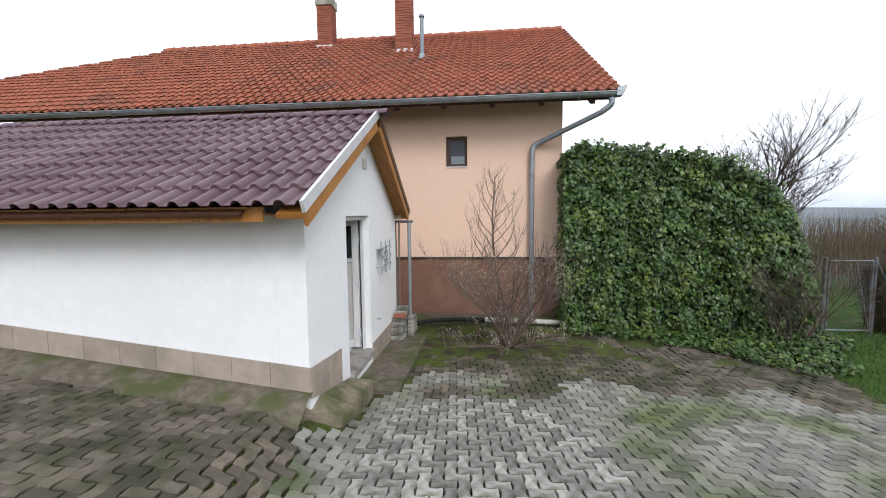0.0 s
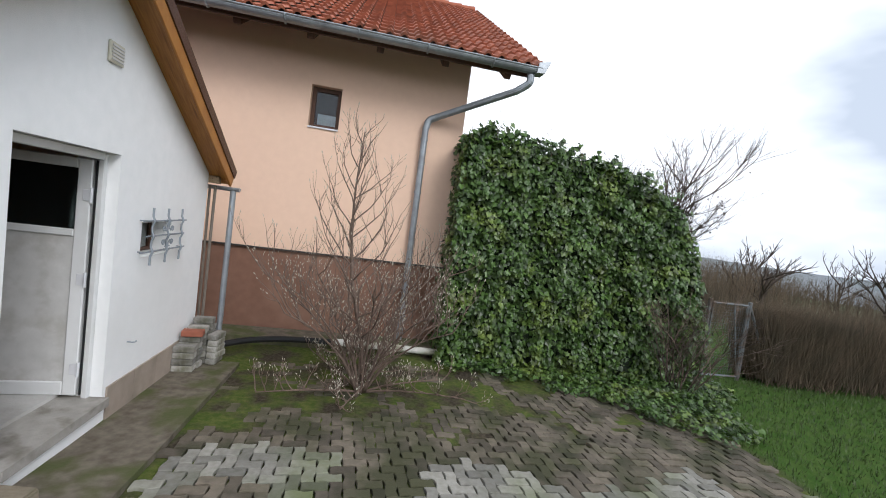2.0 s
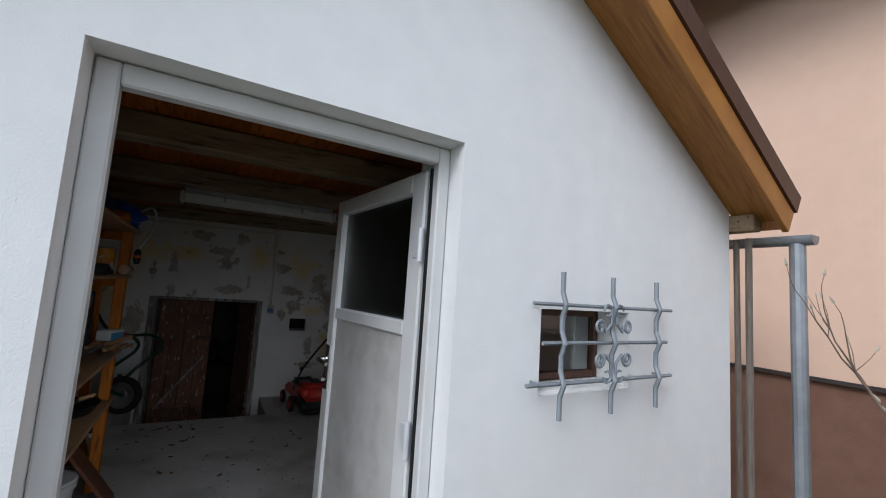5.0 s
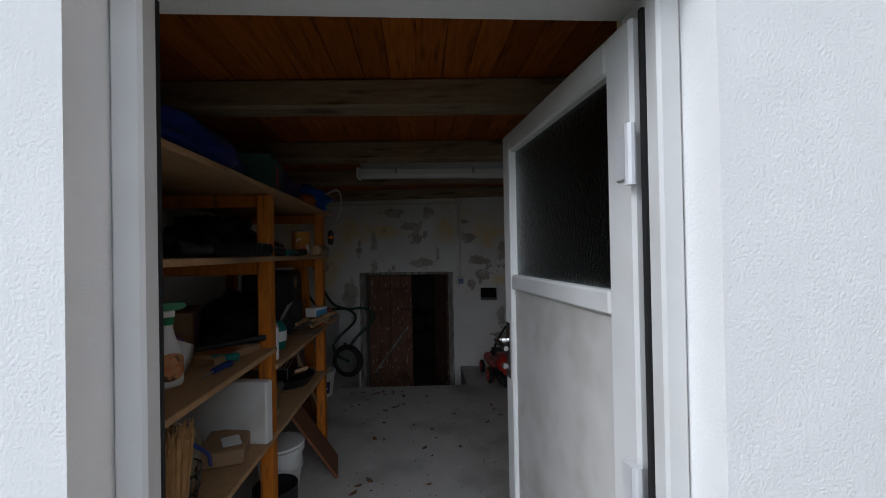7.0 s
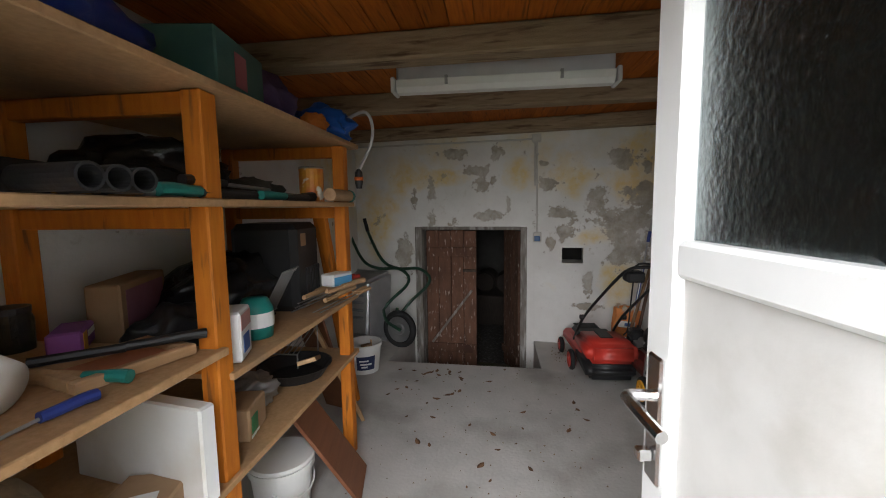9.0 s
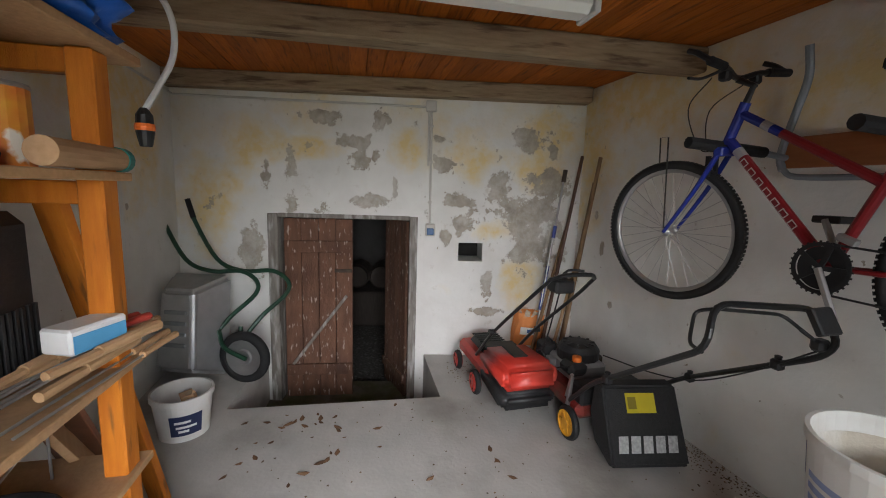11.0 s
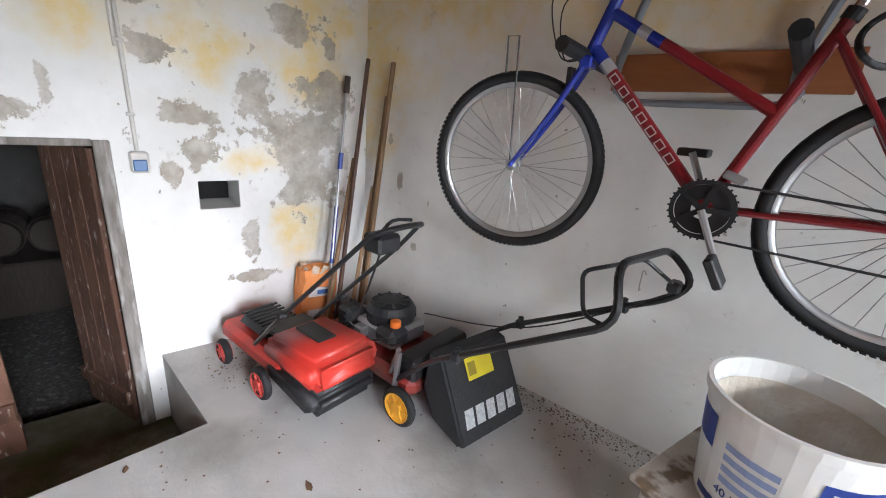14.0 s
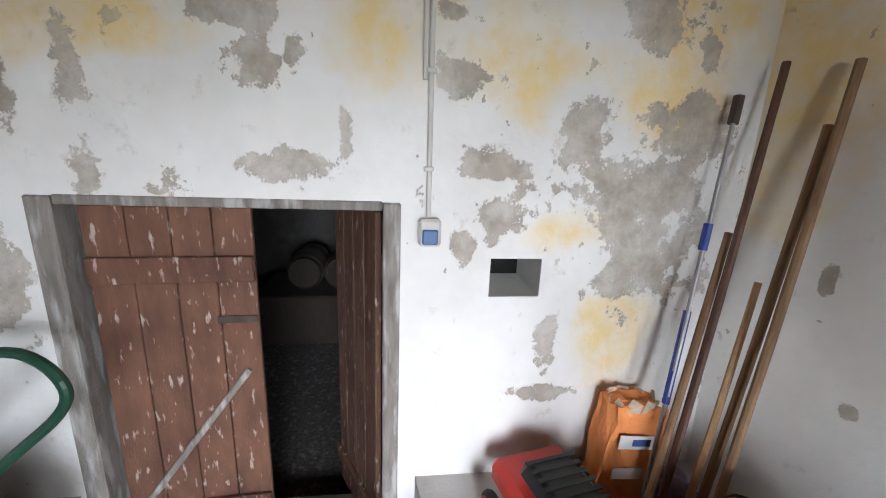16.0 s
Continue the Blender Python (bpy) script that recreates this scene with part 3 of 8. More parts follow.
def ground_material(m):
    m.use_nodes = True
    n, l = m.node_tree.nodes, m.node_tree.links
    b = n["Principled BSDF"]
    b.inputs["Roughness"].default_value = 1.0
    b.inputs["Specular IOR Level"].default_value = 0.1
    geo = n.new("ShaderNodeNewGeometry")
    sep = n.new("ShaderNodeSeparateXYZ")
    l.new(geo.outputs["Position"], sep.inputs[0])

    def noisy(s, d=6):
        t = n.new("ShaderNodeTexNoise")
        t.inputs["Scale"].default_value, t.inputs["Detail"].default_value = s, d
        l.new(geo.outputs["Position"], t.inputs["Vector"])
        return t.outputs["Fac"]

    def span(f, lo, hi):
        r = n.new("ShaderNodeMapRange")
        r.inputs["From Min"].default_value, r.inputs["From Max"].default_value = lo, hi
        l.new(f, r.inputs["Value"])
        return r.outputs["Result"]

    def blend(f, a, c):
        x = n.new("ShaderNodeMix")
        x.data_type = "RGBA"
        l.new(f, x.inputs[0])
        for i, v in ((6, a), (7, c)):
            if isinstance(v, tuple):
                x.inputs[i].default_value = (*v, 1)
            else:
                l.new(v, x.inputs[i])
        return x.outputs[2]

    soil = blend(span(noisy(30), 0.35, 0.65), (0.075, 0.062, 0.044), (0.036, 0.03, 0.021))
    moss = blend(span(noisy(18), 0.35, 0.65), (0.055, 0.085, 0.018), (0.10, 0.115, 0.032))
    near = blend(span(noisy(2.6), 0.40, 0.58), soil, moss)
    grass = blend(span(noisy(7), 0.35, 0.65), (0.036, 0.078, 0.012), (0.058, 0.095, 0.02))
    wob = n.new("ShaderNodeMath")
    wob.operation = "MULTIPLY_ADD"
    wob.inputs[1].default_value = 0.8
    l.new(noisy(1.5), wob.inputs[0])
    l.new(sep.outputs[0], wob.inputs[2])
    lawn = span(wob.outputs[0], 6.9, 7.15)
    col = blend(lawn, near, grass)
    field = blend(span(noisy(0.02), 0.4, 0.6), (0.10, 0.085, 0.055), (0.07, 0.095, 0.045))
    col = blend(span(sep.outputs[0], 25, 40), col, field)
    col = blend(span(sep.outputs[1], 18, 30), col, field)
    l.new(col, b.inputs["Base Color"])
    bp = n.new("ShaderNodeBump")
    bp.inputs["Strength"].default_value, bp.inputs["Distance"].default_value = 0.8, 0.02
    l.new(noisy(40), bp.inputs["Height"])
    l.new(bp.outputs["Normal"], b.inputs["Normal"])


ground_material(M_GROUND)
gx = [-2000, -600, -200, -80, -30, -14] + [-10 + 0.25 * k for k in range(105)] + [18, 21, 25, 32, 45, 70, 110, 180, 300, 600, 1200, 2500]
gy = [-600, -200, -80, -40, -20, -12] + [-9 + 0.2 * k for k in range(79)] + [8, 10, 13, 18, 25, 40, 60, 100, 200, 400, 900, 2000]
bm = bmesh.new()


def sheet_z(x, y):
    z = ground_z(x, y) - 0.046
    if -9.5 < x < -0.1 and -1.4 < y < 2.5:
        z = min(z, -1.0)
    if y > 3.9 and x < 3.2:
        z = min(z, -0.5)
    return z + 0.018 * noise.noise(Vector((x * 1.3, y * 1.3, 0))) * (1 if abs(x) < 20 else 0)


gv = [[bm.verts.new((x, y, sheet_z(x, y))) for x in gx] for y in gy]
for j in range(len(gy) - 1):
    for i in range(len(gx) - 1):
        bm.faces.new((gv[j][i], gv[j][i + 1], gv[j + 1][i + 1], gv[j + 1][i]))
solo("ground", bm, M_GROUND, "sloping yard ground of soil, moss and lawn reaching to far fields", "ground", kind="structure", smooth=True)


def draped(x0, x1, y0, y1, thick, lift, nx=8, ny=8, skew=0.0):
    """A slab that follows the ground."""
    bm = bmesh.new()
    top, low = [], []
    for j in range(ny + 1):
        rt, rl = [], []
        for i in range(nx + 1):
            y = y0 + (y1 - y0) * j / ny
            x = x0 + (x1 - x0) * i / nx + skew * (y - y0)
            z = ground_z(x, y) + lift
            rt.append(bm.verts.new((x, y, z)))
            rl.append(bm.verts.new((x, y, z - thick)))
        top.append(rt)
        low.append(rl)
    for j in range(ny):
        for i in range(nx):
            bm.faces.new((top[j][i], top[j][i + 1], top[j + 1][i + 1], top[j + 1][i]))
            bm.faces.new((low[j][i], low[j + 1][i], low[j + 1][i + 1], low[j][i + 1]))
    for j in range(ny):
        bm.faces.new((top[j][0], top[j + 1][0], low[j + 1][0], low[j][0]))
        bm.faces.new((top[j + 1][nx], top[j][nx], low[j][nx], low[j + 1][nx]))
    for i in range(nx):
        bm.faces.new((top[0][i + 1], top[0][i], low[0][i], low[0][i + 1]))
        bm.faces.new((top[ny][i], top[ny][i + 1], low[ny][i + 1], low[ny][i]))
    return bm


solo("concrete_apron", draped(0.004, 0.62, -0.28, 2.35, 0.2, 0.012), M_CONCDIRT, "worn dark concrete strip along the shed wall", "path", kind="structure")
bm = bmesh.new()
kr = []
for k in range(15):
    x = 0.03 - 5.2 * k / 14
    kr.append([bm.verts.new(p) for p in ((x, Y0 - 0.002, 0.262 - 0.112 * x), (x, Y0 - 0.10, 0.255 - 0.112 * x), (x, -1.74 + 0.03 * noise.noise(Vector((x * 3, 0, 0))), ground_z(x, -1.74) + 0.012), (x, -1.80, ground_z(x, -1.8) - 0.08))])
for p, q in zip(kr, kr[1:]):
    for k in range(3):
        bm.faces.new((p[k], p[k + 1], q[k + 1], q[k]))
bmesh.ops.recalc_face_normals(bm, faces=bm.faces)
solo("concrete_kerb", bm, M_CONCDIRT, "mossy concrete bank along the shed's long wall", "path", kind="structure")
M_LEDGE = mat("pale_concrete_edge", (0.42, 0.40, 0.36), (0.34, 0.325, 0.29), 0.9, c3=(0.16, 0.16, 0.1), scale3=3, bump=0.4)
solo("house_ledge", boxed(-1.0, 3.55, 3.30, 3.78, -0.6, -0.225, bevel=0.012), M_CONCDIRT, "mossy concrete strip at the foot of the house", "path", kind="structure")

step = thing("stone_step", "two worn sandy concrete steps beside the shed door", "step")


def slab_quad(top, thick):
    bm = bmesh.new()
    a = [bm.verts.new(p) for p in top]
    c = [bm.verts.new((p[0], p[1], p[2] - thick)) for p in top]
    bm.faces.new(a)
    bm.faces.new(c[::-1])
    for k in range(4):
        bm.faces.new((a[(k + 1) % 4], a[k], c[k], c[(k + 1) % 4]))
    bmesh.ops.recalc_face_normals(bm, faces=bm.faces)
    bmesh.ops.bevel(bm, geom=bm.edges[:], offset=0.014, segments=2, affect="EDGES")
    return bm


part("upper_slab", slab_quad([(0.017, -1.12, 0.14), (0.33, -1.02, 0.03), (0.32, -0.33, -0.055), (0.017, -0.33, -0.03)], 0.30), M_STEP, step)
part("lower_slab", slab_quad([(-0.24, -1.62, 0.17), (0.28, -1.36, -0.03), (0.33, -1.04, -0.05), (0.017, -1.13, 0.135)], 0.22), M_STEP, step)

# ---- house ----
HY, HX, HXL = 3.78, 3.32, -9.2
house = thing("house", "salmon rendered house with brown plinth and red tile roof", "house")
HW = (0.87, 1.33, 2.98, 3.64)
bm = bmesh.new()
for x0, x1, z0, z1 in ((HXL, HW[0], 1.04, 4.66), (HW[1], HX, 1.04, 4.66), (HW[0], HW[1], 1.04, HW[2]), (HW[0], HW[1], HW[3], 4.66)):
    box(bm, x0, x1, HY, HY + 0.35, z0, z1)
part("wall", bm, M_SALMON, house)
bm = bmesh.new()
prism(bm, [(HY + 0.352, 1.04), (13.4, 1.04), (13.4, 4.5), (8.6, 7.5), (HY + 0.352, 4.45)], HX - 0.35, HX, Matrix(((0, 1, 0, 0), (1, 0, 0, 0), (0, 0, 1, 0), (0, 0, 0, 1))))
part("side_wall", bm, M_SALMON, house)
part("back_wall", boxed(HXL, HX - 0.352, 13.1, 13.4, -0.5, 4.5), M_SALMON, house)
part("plinth", boxed(HXL, HX - 0.03, HY + 0.03, 13.3, -0.6, 1.035), M_BROWNPL, house, "chocolate brown rendered plinth")
part("plinth_flashing", boxed(HXL, HX + 0.008, HY - 0.012, HY + 0.028, 1.012, 1.038), mat("dark_flashing", (0.05, 0.04, 0.036), rough=0.6), house, "thin dark drip flashing")
part("room_wall", boxed(HXL, HX - 0.352, HY + 1.6, HY + 1.7, 1.04, 4.4), M_DARKWOOD, house)
win = part("window", boxed(HW[0] + 0.001, HW[1] - 0.001, HY - 0.025, HY + 0.16, HW[2], HW[2] + 0.022), M_TRIM, house, "white window sill")
for x0, x1, z0, z1 in ((HW[0] + .002, HW[0] + 0.065, HW[2] + .024, HW[3]), (HW[1] - 0.065, HW[1] - .002, HW[2] + .024, HW[3]), (HW[0] + 0.066, HW[1] - 0.066, HW[2] + .024, HW[2] + 0.085), (HW[0] + 0.066, HW[1] - 0.066, HW[3] - 0.065, HW[3] - .001)):
    part("frame_bar", boxed(x0, x1, HY + 0.12, HY + 0.19, z0, z1, bevel=0.006), M_DARKWOOD, win, "dark brown window frame")
pane_h = part("pane", boxed(HW[0] + 0.066, HW[1] - 0.066, HY + 0.15, HY + 0.156, HW[2] + 0.086, HW[3] - 0.066), M_GLASS, win)
part("curtain", boxed(HW[0] + 0.10, HW[1] - 0.066, HY + 0.22, HY + 0.225, HW[2] + 0.03, HW[2] + 0.27), mat("net_curtain", (0.55, 0.57, 0.60), rough=0.9), win, "white half curtain")

# roof of the house: rows of clay tiles
EY, EZ, RY, RZ, RX0, RX1 = 2.90, 4.22, 8.6, 7.72, -9.4, 4.12
sl = math.hypot(RY - EY, RZ - EZ)
ca, sa = (RY - EY) / sl, (RZ - EZ) / sl


def on_roof(x, s, h=0.0):
    return Vector((x, EY + ca * s - sa * h, EZ + sa * s + ca * h))


roof_h = part("roof", boxed(RX0, RX1, 0, sl, -0.12, -0.03, m=Matrix.Translation((0, EY, EZ)) @ Matrix.Rotation(math.atan2(sa, ca), 4, "X")), M_DARKWOOD, house)
# verge is shorter at the eave on the far left, where the roof is hipped
verts, faces = [], []
tw, tl = 0.20, 0.335
nrow = int(sl / tl) + 1
prof = ((0.0, 0.012), (0.03, 0.0), (0.10, 0.004), (0.125, 0.04), (0.16, 0.058), (0.195, 0.03))
for r in range(nrow):
    s0, s1 = r * tl - 0.05, min((r + 1) * tl, sl)
    x = RX0 - 6.0 + 0.97 * max(0.0, s0) 
    x = x - (x % tw)
    while x < RX1 - 0.02:
        base = len(verts)
        jit = random.uniform(-0.002, 0.002)
        for px, pz in prof:
            verts.append(on_roof(x + px, s0, pz + 0.045 + jit))
        for px, pz in prof:
            verts.append(on_roof(x + px, s1 + 0.03, pz + jit))
        for px, pz in prof:
            verts.append(on_roof(x + px, s0, pz + 0.004 + jit))
        k = len(prof)
        for i in range(k - 1):
            faces.append((base + i, base + i + 1, base + k + i + 1, base + k + i))
            faces.append((base + 2 * k + i, base + 2 * k + i + 1, base + i + 1, base + i))
        x += tw
me = bpy.data.meshes.new("tile_field")
me.from_pydata([tuple(v) for v in verts], [], faces)
me.materials.append(M_CLAY)
tf = new("tile_field", me)
tf.parent = roof_h
tagged(tf, "weathered orange-red clay tiles", kind="stuff")
# hipped end under the tiles on the left, back slope
bm = bmesh.new()
a = [bm.verts.new(p) for p in (on_roof(RX0 - 6.0, 0, -0.02), on_roof(RX0, 0, -0.02), on_roof(RX0, sl, -0.02), )]
bm.faces.new(a)
part("hip_slope", bm, M_CLAY, roof_h)
bm = bmesh.new()
a = [bm.verts.new(p) for p in ((RX0 - 6, 14.3, EZ), (RX1, 14.3, EZ), (RX1, RY, RZ), (RX0, RY, RZ))]
bm.faces.new(a[::-1])
part("back_slope", bm, M_CLAY, roof_h)
x = RX0
while x < RX1 - 0.1:
    part("ridge_tile", tubed([(x, RY, RZ + 0.02), (x + 0.40, RY, RZ + 0.035)], 0.10, 10, r_end=0.115), M_CLAY, roof_h)
    x += 0.375
part("verge_board", boxed(RX1 - 0.03, RX1, 0.02, sl, -0.14, -0.0, m=Matrix.Translation((0, EY, EZ)) @ Matrix.Rotation(math.atan2(sa, ca), 4, "X")), M_DARKWOOD, roof_h)
# eave: boards and rafter tails
TIE = Matrix.Translation((0, EY, EZ)) @ Matrix.Rotation(math.atan2(sa, ca), 4, "X")
part("eave_soffit", boxed(HXL - 6, RX1 - 0.05, 0.10, 1.25, -0.145, -0.125, m=TIE), M_DARKWOOD, house, "dark stained eave boarding")
x = -8.6
while x < 4.2:
    part("rafter_tail", boxed(x - 0.05, x + 0.05, 0.09, 1.3, -0.26, -0.147, m=TIE, bevel=0.008), M_DARKWOOD, house, "dark rafter tail")
    x += 0.95
part("fascia", boxed(HXL - 6, RX1, EY + 0.095, EY + 0.118, 4.09, 4.24), M_DARKWOOD, house)

gutter = thing("gutter", "grey zinc eaves gutter with straps along the house roof", "gutter")
bm = bmesh.new()
ga = [math.pi + math.pi * k / 10 for k in range(11)]
for rad in (0.078,):
    r0 = [bm.verts.new((-15.2, EY + 0.0 + rad * math.cos(t), 4.19 + rad * math.sin(t))) for t in ga]
    r1 = [bm.verts.new((4.18, EY + 0.0 + rad * math.cos(t), 4.19 + rad * math.sin(t))) for t in ga]
    for k in range(10):
        bm.faces.new((r0[k], r0[k + 1], r1[k + 1], r1[k]))
    bm.faces.new(r1)
trough = part("trough", bm, M_ZINC, gutter)
trough.modifiers.new("thick", "SOLIDIFY").thickness = 0.008
part("bead", tubed([(-15.2, EY - 0.082, 4.19), (4.18, EY - 0.082, 4.19)], 0.012, 8), M_ZINC, gutter)
x = -14.6
while x < 4.1:
    bm = bmesh.new()
    tube(bm, [(x, EY + 0.088 * math.cos(t), 4.19 + 0.088 * math.sin(t)) for t in ga], 0.012, 6)
    part("strap", bm, M_ZINC, gutter)
    x += 0.95
bm = bmesh.new()
prism(bm, [(4.10, 4.11), (4.22, 4.12), (4.30, 4.30), (4.12, 4.26)], EY - 0.09, EY + 0.09)
part("hopper", bm, M_ZINC, gutter, "dented zinc end piece")

pipe = thing("downpipe", "grey zinc downpipe running from gutter to ground", "downpipe")
px = 2.69
main = smooth_line([(4.05, EY + 0.02, 4.10), (4.04, EY + 0.03, 3.98), (3.90, EY + 0.1, 3.87)], 4)
part("swan_neck", tubed(main, 0.056, 12), M_ZINC, pipe)
part("sloping_pipe", tubed([(3.92, EY + 0.09, 3.875), (2.83, HY - 0.11, 3.44)], 0.052, 12), M_ZINC, pipe)
part("elbow", tubed(smooth_line([(2.86, HY - 0.115, 3.455), (2.73, HY - 0.09, 3.38), (px, HY - 0.09, 3.24)], 4), 0.056, 12), M_ZINC, pipe)
part("straight_pipe", tubed([(px, HY - 0.09, 3.27), (px, HY - 0.09, -0.25)], 0.052, 12), M_ZINC, pipe)
for z in (3.05, 2.2, 0.95):
    part("clamp", tubed([(px, HY - 0.09, z), (px, HY - 0.09, z + 0.04)], 0.060, 12), M_ZINC, pipe)
    part("wall_hook", boxed(px - 0.01, px + 0.01, HY - 0.04, HY + 0.02, z + 0.01, z + 0.03), M_ZINC, pipe)
part("old_joint", tubed([(px, HY - 0.09, 2.66), (px, HY - 0.09, 2.72)], 0.057, 12), M_ZINC, pipe)


def chimney(x, s, w, top, cap):
    base = on_roof(x, s)
    ch = thing("chimney", "slender red brick chimney" + (" with pale concrete head" if cap else ""), "chimney", group="chimneys")
    part("core", boxed(x - w / 2 + 0.01, x + w / 2 - 0.01, base.y - w / 2 + 0.01, base.y + w / 2 - 0.01, base.z - 0.3, top), M_MORTAR, ch)
    z = base.z - 0.2
    brick_bm = boxed(-0.118, 0.118, -0.03, 0.03, -0.031, 0.031, bevel=0.005)
    first = None
    r = 0
    while z < top - 0.05:
        for side in range(4):
            n = max(1, round(w / 0.25))
            for k in range(n):
                u = -w / 2 + (k + 0.5) * w / n + (0.04 if r % 2 else -0.04)
                u = max(-w / 2 + 0.11, min(w / 2 - 0.11, u))
                m = Matrix.Translation((x, base.y, z)) @ Matrix.Rotation(side * math.pi / 2, 4, "Z") @ Matrix.Translation((u, -w / 2 + 0.022, 0))
                if first is None:
                    first = part("brick", brick_bm, M_BRICKY, ch, m=m)
                else:
                    o = new("brick", first.data)
                    o.parent = ch
                    o.matrix_local = m
        z += 0.072
        r += 1
    part("flashing", boxed(x - w / 2 - 0.07, x + w / 2 + 0.07, base.y - w / 2 - 0.10, base.y + w / 2 + 0.05, base.z - 0.22, base.z - 0.10, bevel=0.02), M_TRIM, ch, "pale mortar flashing")
    if cap:
        part("head", boxed(x - w / 2 - 0.04, x + w / 2 + 0.04, base.y - w / 2 - 0.04, base.y + w / 2 + 0.04, top - 0.28, top, bevel=0.015), M_LEDGE, ch, "pale concrete chimney head")
    return ch


chimney(-3.40, 6.3, 0.46, 8.95, True)
chimney(-0.62, 5.0, 0.46, 9.6, False)
vb = on_roof(0.06, 3.6)
vent = thing("vent_pipe", "dark grey metal vent pipe on the tile roof", "vent pipe")
part("pipe", tubed([(vb.x, vb.y, vb.z - 0.1), (vb.x, vb.y, vb.z + 1.05)], 0.055, 12), M_GRILLE, vent)
part("rain_cap", lathed([(0.08, 0), (0.075, 0.05), (0.02, 0.09)], 14, Matrix.Translation((vb.x, vb.y, vb.z + 1.05))), M_GRILLE, vent)
part("collar", lathed([(0.14, 0), (0.10, 0.09), (0.062, 0.16)], 14, Matrix.Translation((vb.x, vb.y, vb.z - 0.04))), M_ZINC, vent)

# ---- shed door, window and wall fittings ----
door = thing("door_1", "white plastic shed door standing open inward, patterned glass above", "door", kind="structure")
FX0, FX1 = -0.13, -0.085
part("jamb", boxed(FX0, FX1, DY0 + 0.002, -0.19, -0.03, DZ - 0.002, bevel=0.006), M_PVC, door)
part("jamb", boxed(FX0, FX1, 0.71, DY1 - 0.002, -0.03, DZ - 0.002, bevel=0.006), M_PVC, door)
part("head", boxed(FX0, FX1, -0.189, 0.709, 1.908, DZ - 0.002, bevel=0.006), M_PVC, door)
part("gasket", boxed(FX0 - 0.012, FX0 - 0.001, 0.706, 0.716, 0.0, 1.90), M_RUBBER, door, "black rubber door gasket")
part("gasket", boxed(FX0 - 0.012, FX0 - 0.001, -0.204, -0.193, 0.0, 1.90), M_RUBBER, door, "black rubber door gasket")
LM = pose(-0.150, 0.70, 0, 0, 0, 185)
LW = 0.885
bm = bmesh.new()
for x0, x1, z0, z1 in ((0.01, 0.105, 0.0, 1.902), (LW - 0.085, LW, 0.0, 1.902), (0.106, LW - 0.086, 1.822, 1.902), (0.106, LW - 0.086, 0.0, 0.11), (0.106, LW - 0.086, 1.285, 1.342)):
    box(bm, x0, x1, -0.055, 0.0, z0, z1, bevel=0.007)
leaf = part("leaf", bm, M_PVC, door, m=LM)
part("glass_pane", boxed(0.10, LW - 0.08, -0.032, -0.026, 1.337, 1.827), M_PATTERN, leaf, "frosted patterned glass pane").visible_shadow = False
part("lower_panel", boxed(0.10, LW - 0.08, -0.042, -0.016, 0.10, 1.29), M_PANEL, leaf, "greyed stained plastic panel")
for z in (1.62, 0.95, 0.22):
    bm = bmesh.new()
    tube(bm, [(0.0, 0.012, z - 0.06), (0.0, 0.012, z + 0.06)], 0.011, 10)
    box(bm, 0.0, 0.06, 0.001, 0.007, z - 0.045, z + 0.045, bevel=0.002)
    part("hinge", bm, M_TRIM, leaf, "pale metal hinge")
bm = boxed(LW - 0.075, LW - 0.03, 0.001, 0.010, 0.93, 1.15, bevel=0.004)
tube(bm, smooth_line([(LW - 0.05, 0.008, 1.08), (LW - 0.05, 0.05, 1.08), (LW - 0.09, 0.056, 1.08), (LW - 0.17, 0.052, 1.075)], 4), 0.010, 8)
part("handle", bm, M_CHROME, leaf, "chrome lever handle on a back plate")
part("lock_plate", boxed(LW + 0.0005, LW + 0.003, -0.04, -0.015, 0.88, 1.15), M_CHROME, leaf)
part("lock_knob", boxed(LW - 0.065, LW - 0.045, 0.011, 0.035, 0.97, 0.99, bevel=0.003), M_CHROME, leaf)

win1 = thing("window_1", "small deep shed window with brown frame", "window", kind="structure")
part("window_sill", boxed(-0.16, -0.02, WY0 + 0.002, WY1 - 0.002, WZ0 + 0.0005, WZ0 + 0.012), M_WHITE, win1)
for y0, y1, z0, z1 in ((WY0 + .002, WY0 + 0.03, WZ0 + .013, WZ1 - .002), (WY1 - 0.03, WY1 - .002, WZ0 + .013, WZ1 - .002), (WY0 + .031, WY1 - .031, WZ0 + .013, WZ0 + 0.045), (WY0 + .031, WY1 - .031, WZ1 - 0.034, WZ1 - .002)):
    part("frame_bar", boxed(-0.20, -0.16, y0, y1, z0, z1, bevel=0.004), M_DARKWOOD, win1, "brown window frame")
part("pane", boxed(-0.185, -0.18, WY0 + .031, WY1 - .031, WZ0 + 0.045, WZ1 - 0.034), M_GLASS, win1).visible_shadow = False

grille = thing("window_grille", "grey wrought iron window grille with scrolls, bolted to the wall", "window grille")
gx0 = 0.055
for y in (1.18, 1.46, 1.75):
    pts = [(gx0 + 0.012, y, 1.56)]
    for z in (1.44, 1.30, 1.155):
        pts += [(gx0 + 0.012, y, z + 0.045), (gx0 + 0.03, y, z), (gx0 + 0.012, y, z - 0.045)]
    pts.append((gx0 + 0.012, y, 1.03))
    part("upright_bar", tubed(pts, 0.0095, 6), M_GRILLE, grille)
for z, a, b in ((1.44, 1.05, 1.88), (1.30, 1.10, 1.845), (1.155, 1.03, 1.88)):
    part("cross_bar", tubed([(gx0, a, z), (gx0, b, z)], 0.008, 6), M_GRILLE, grille)
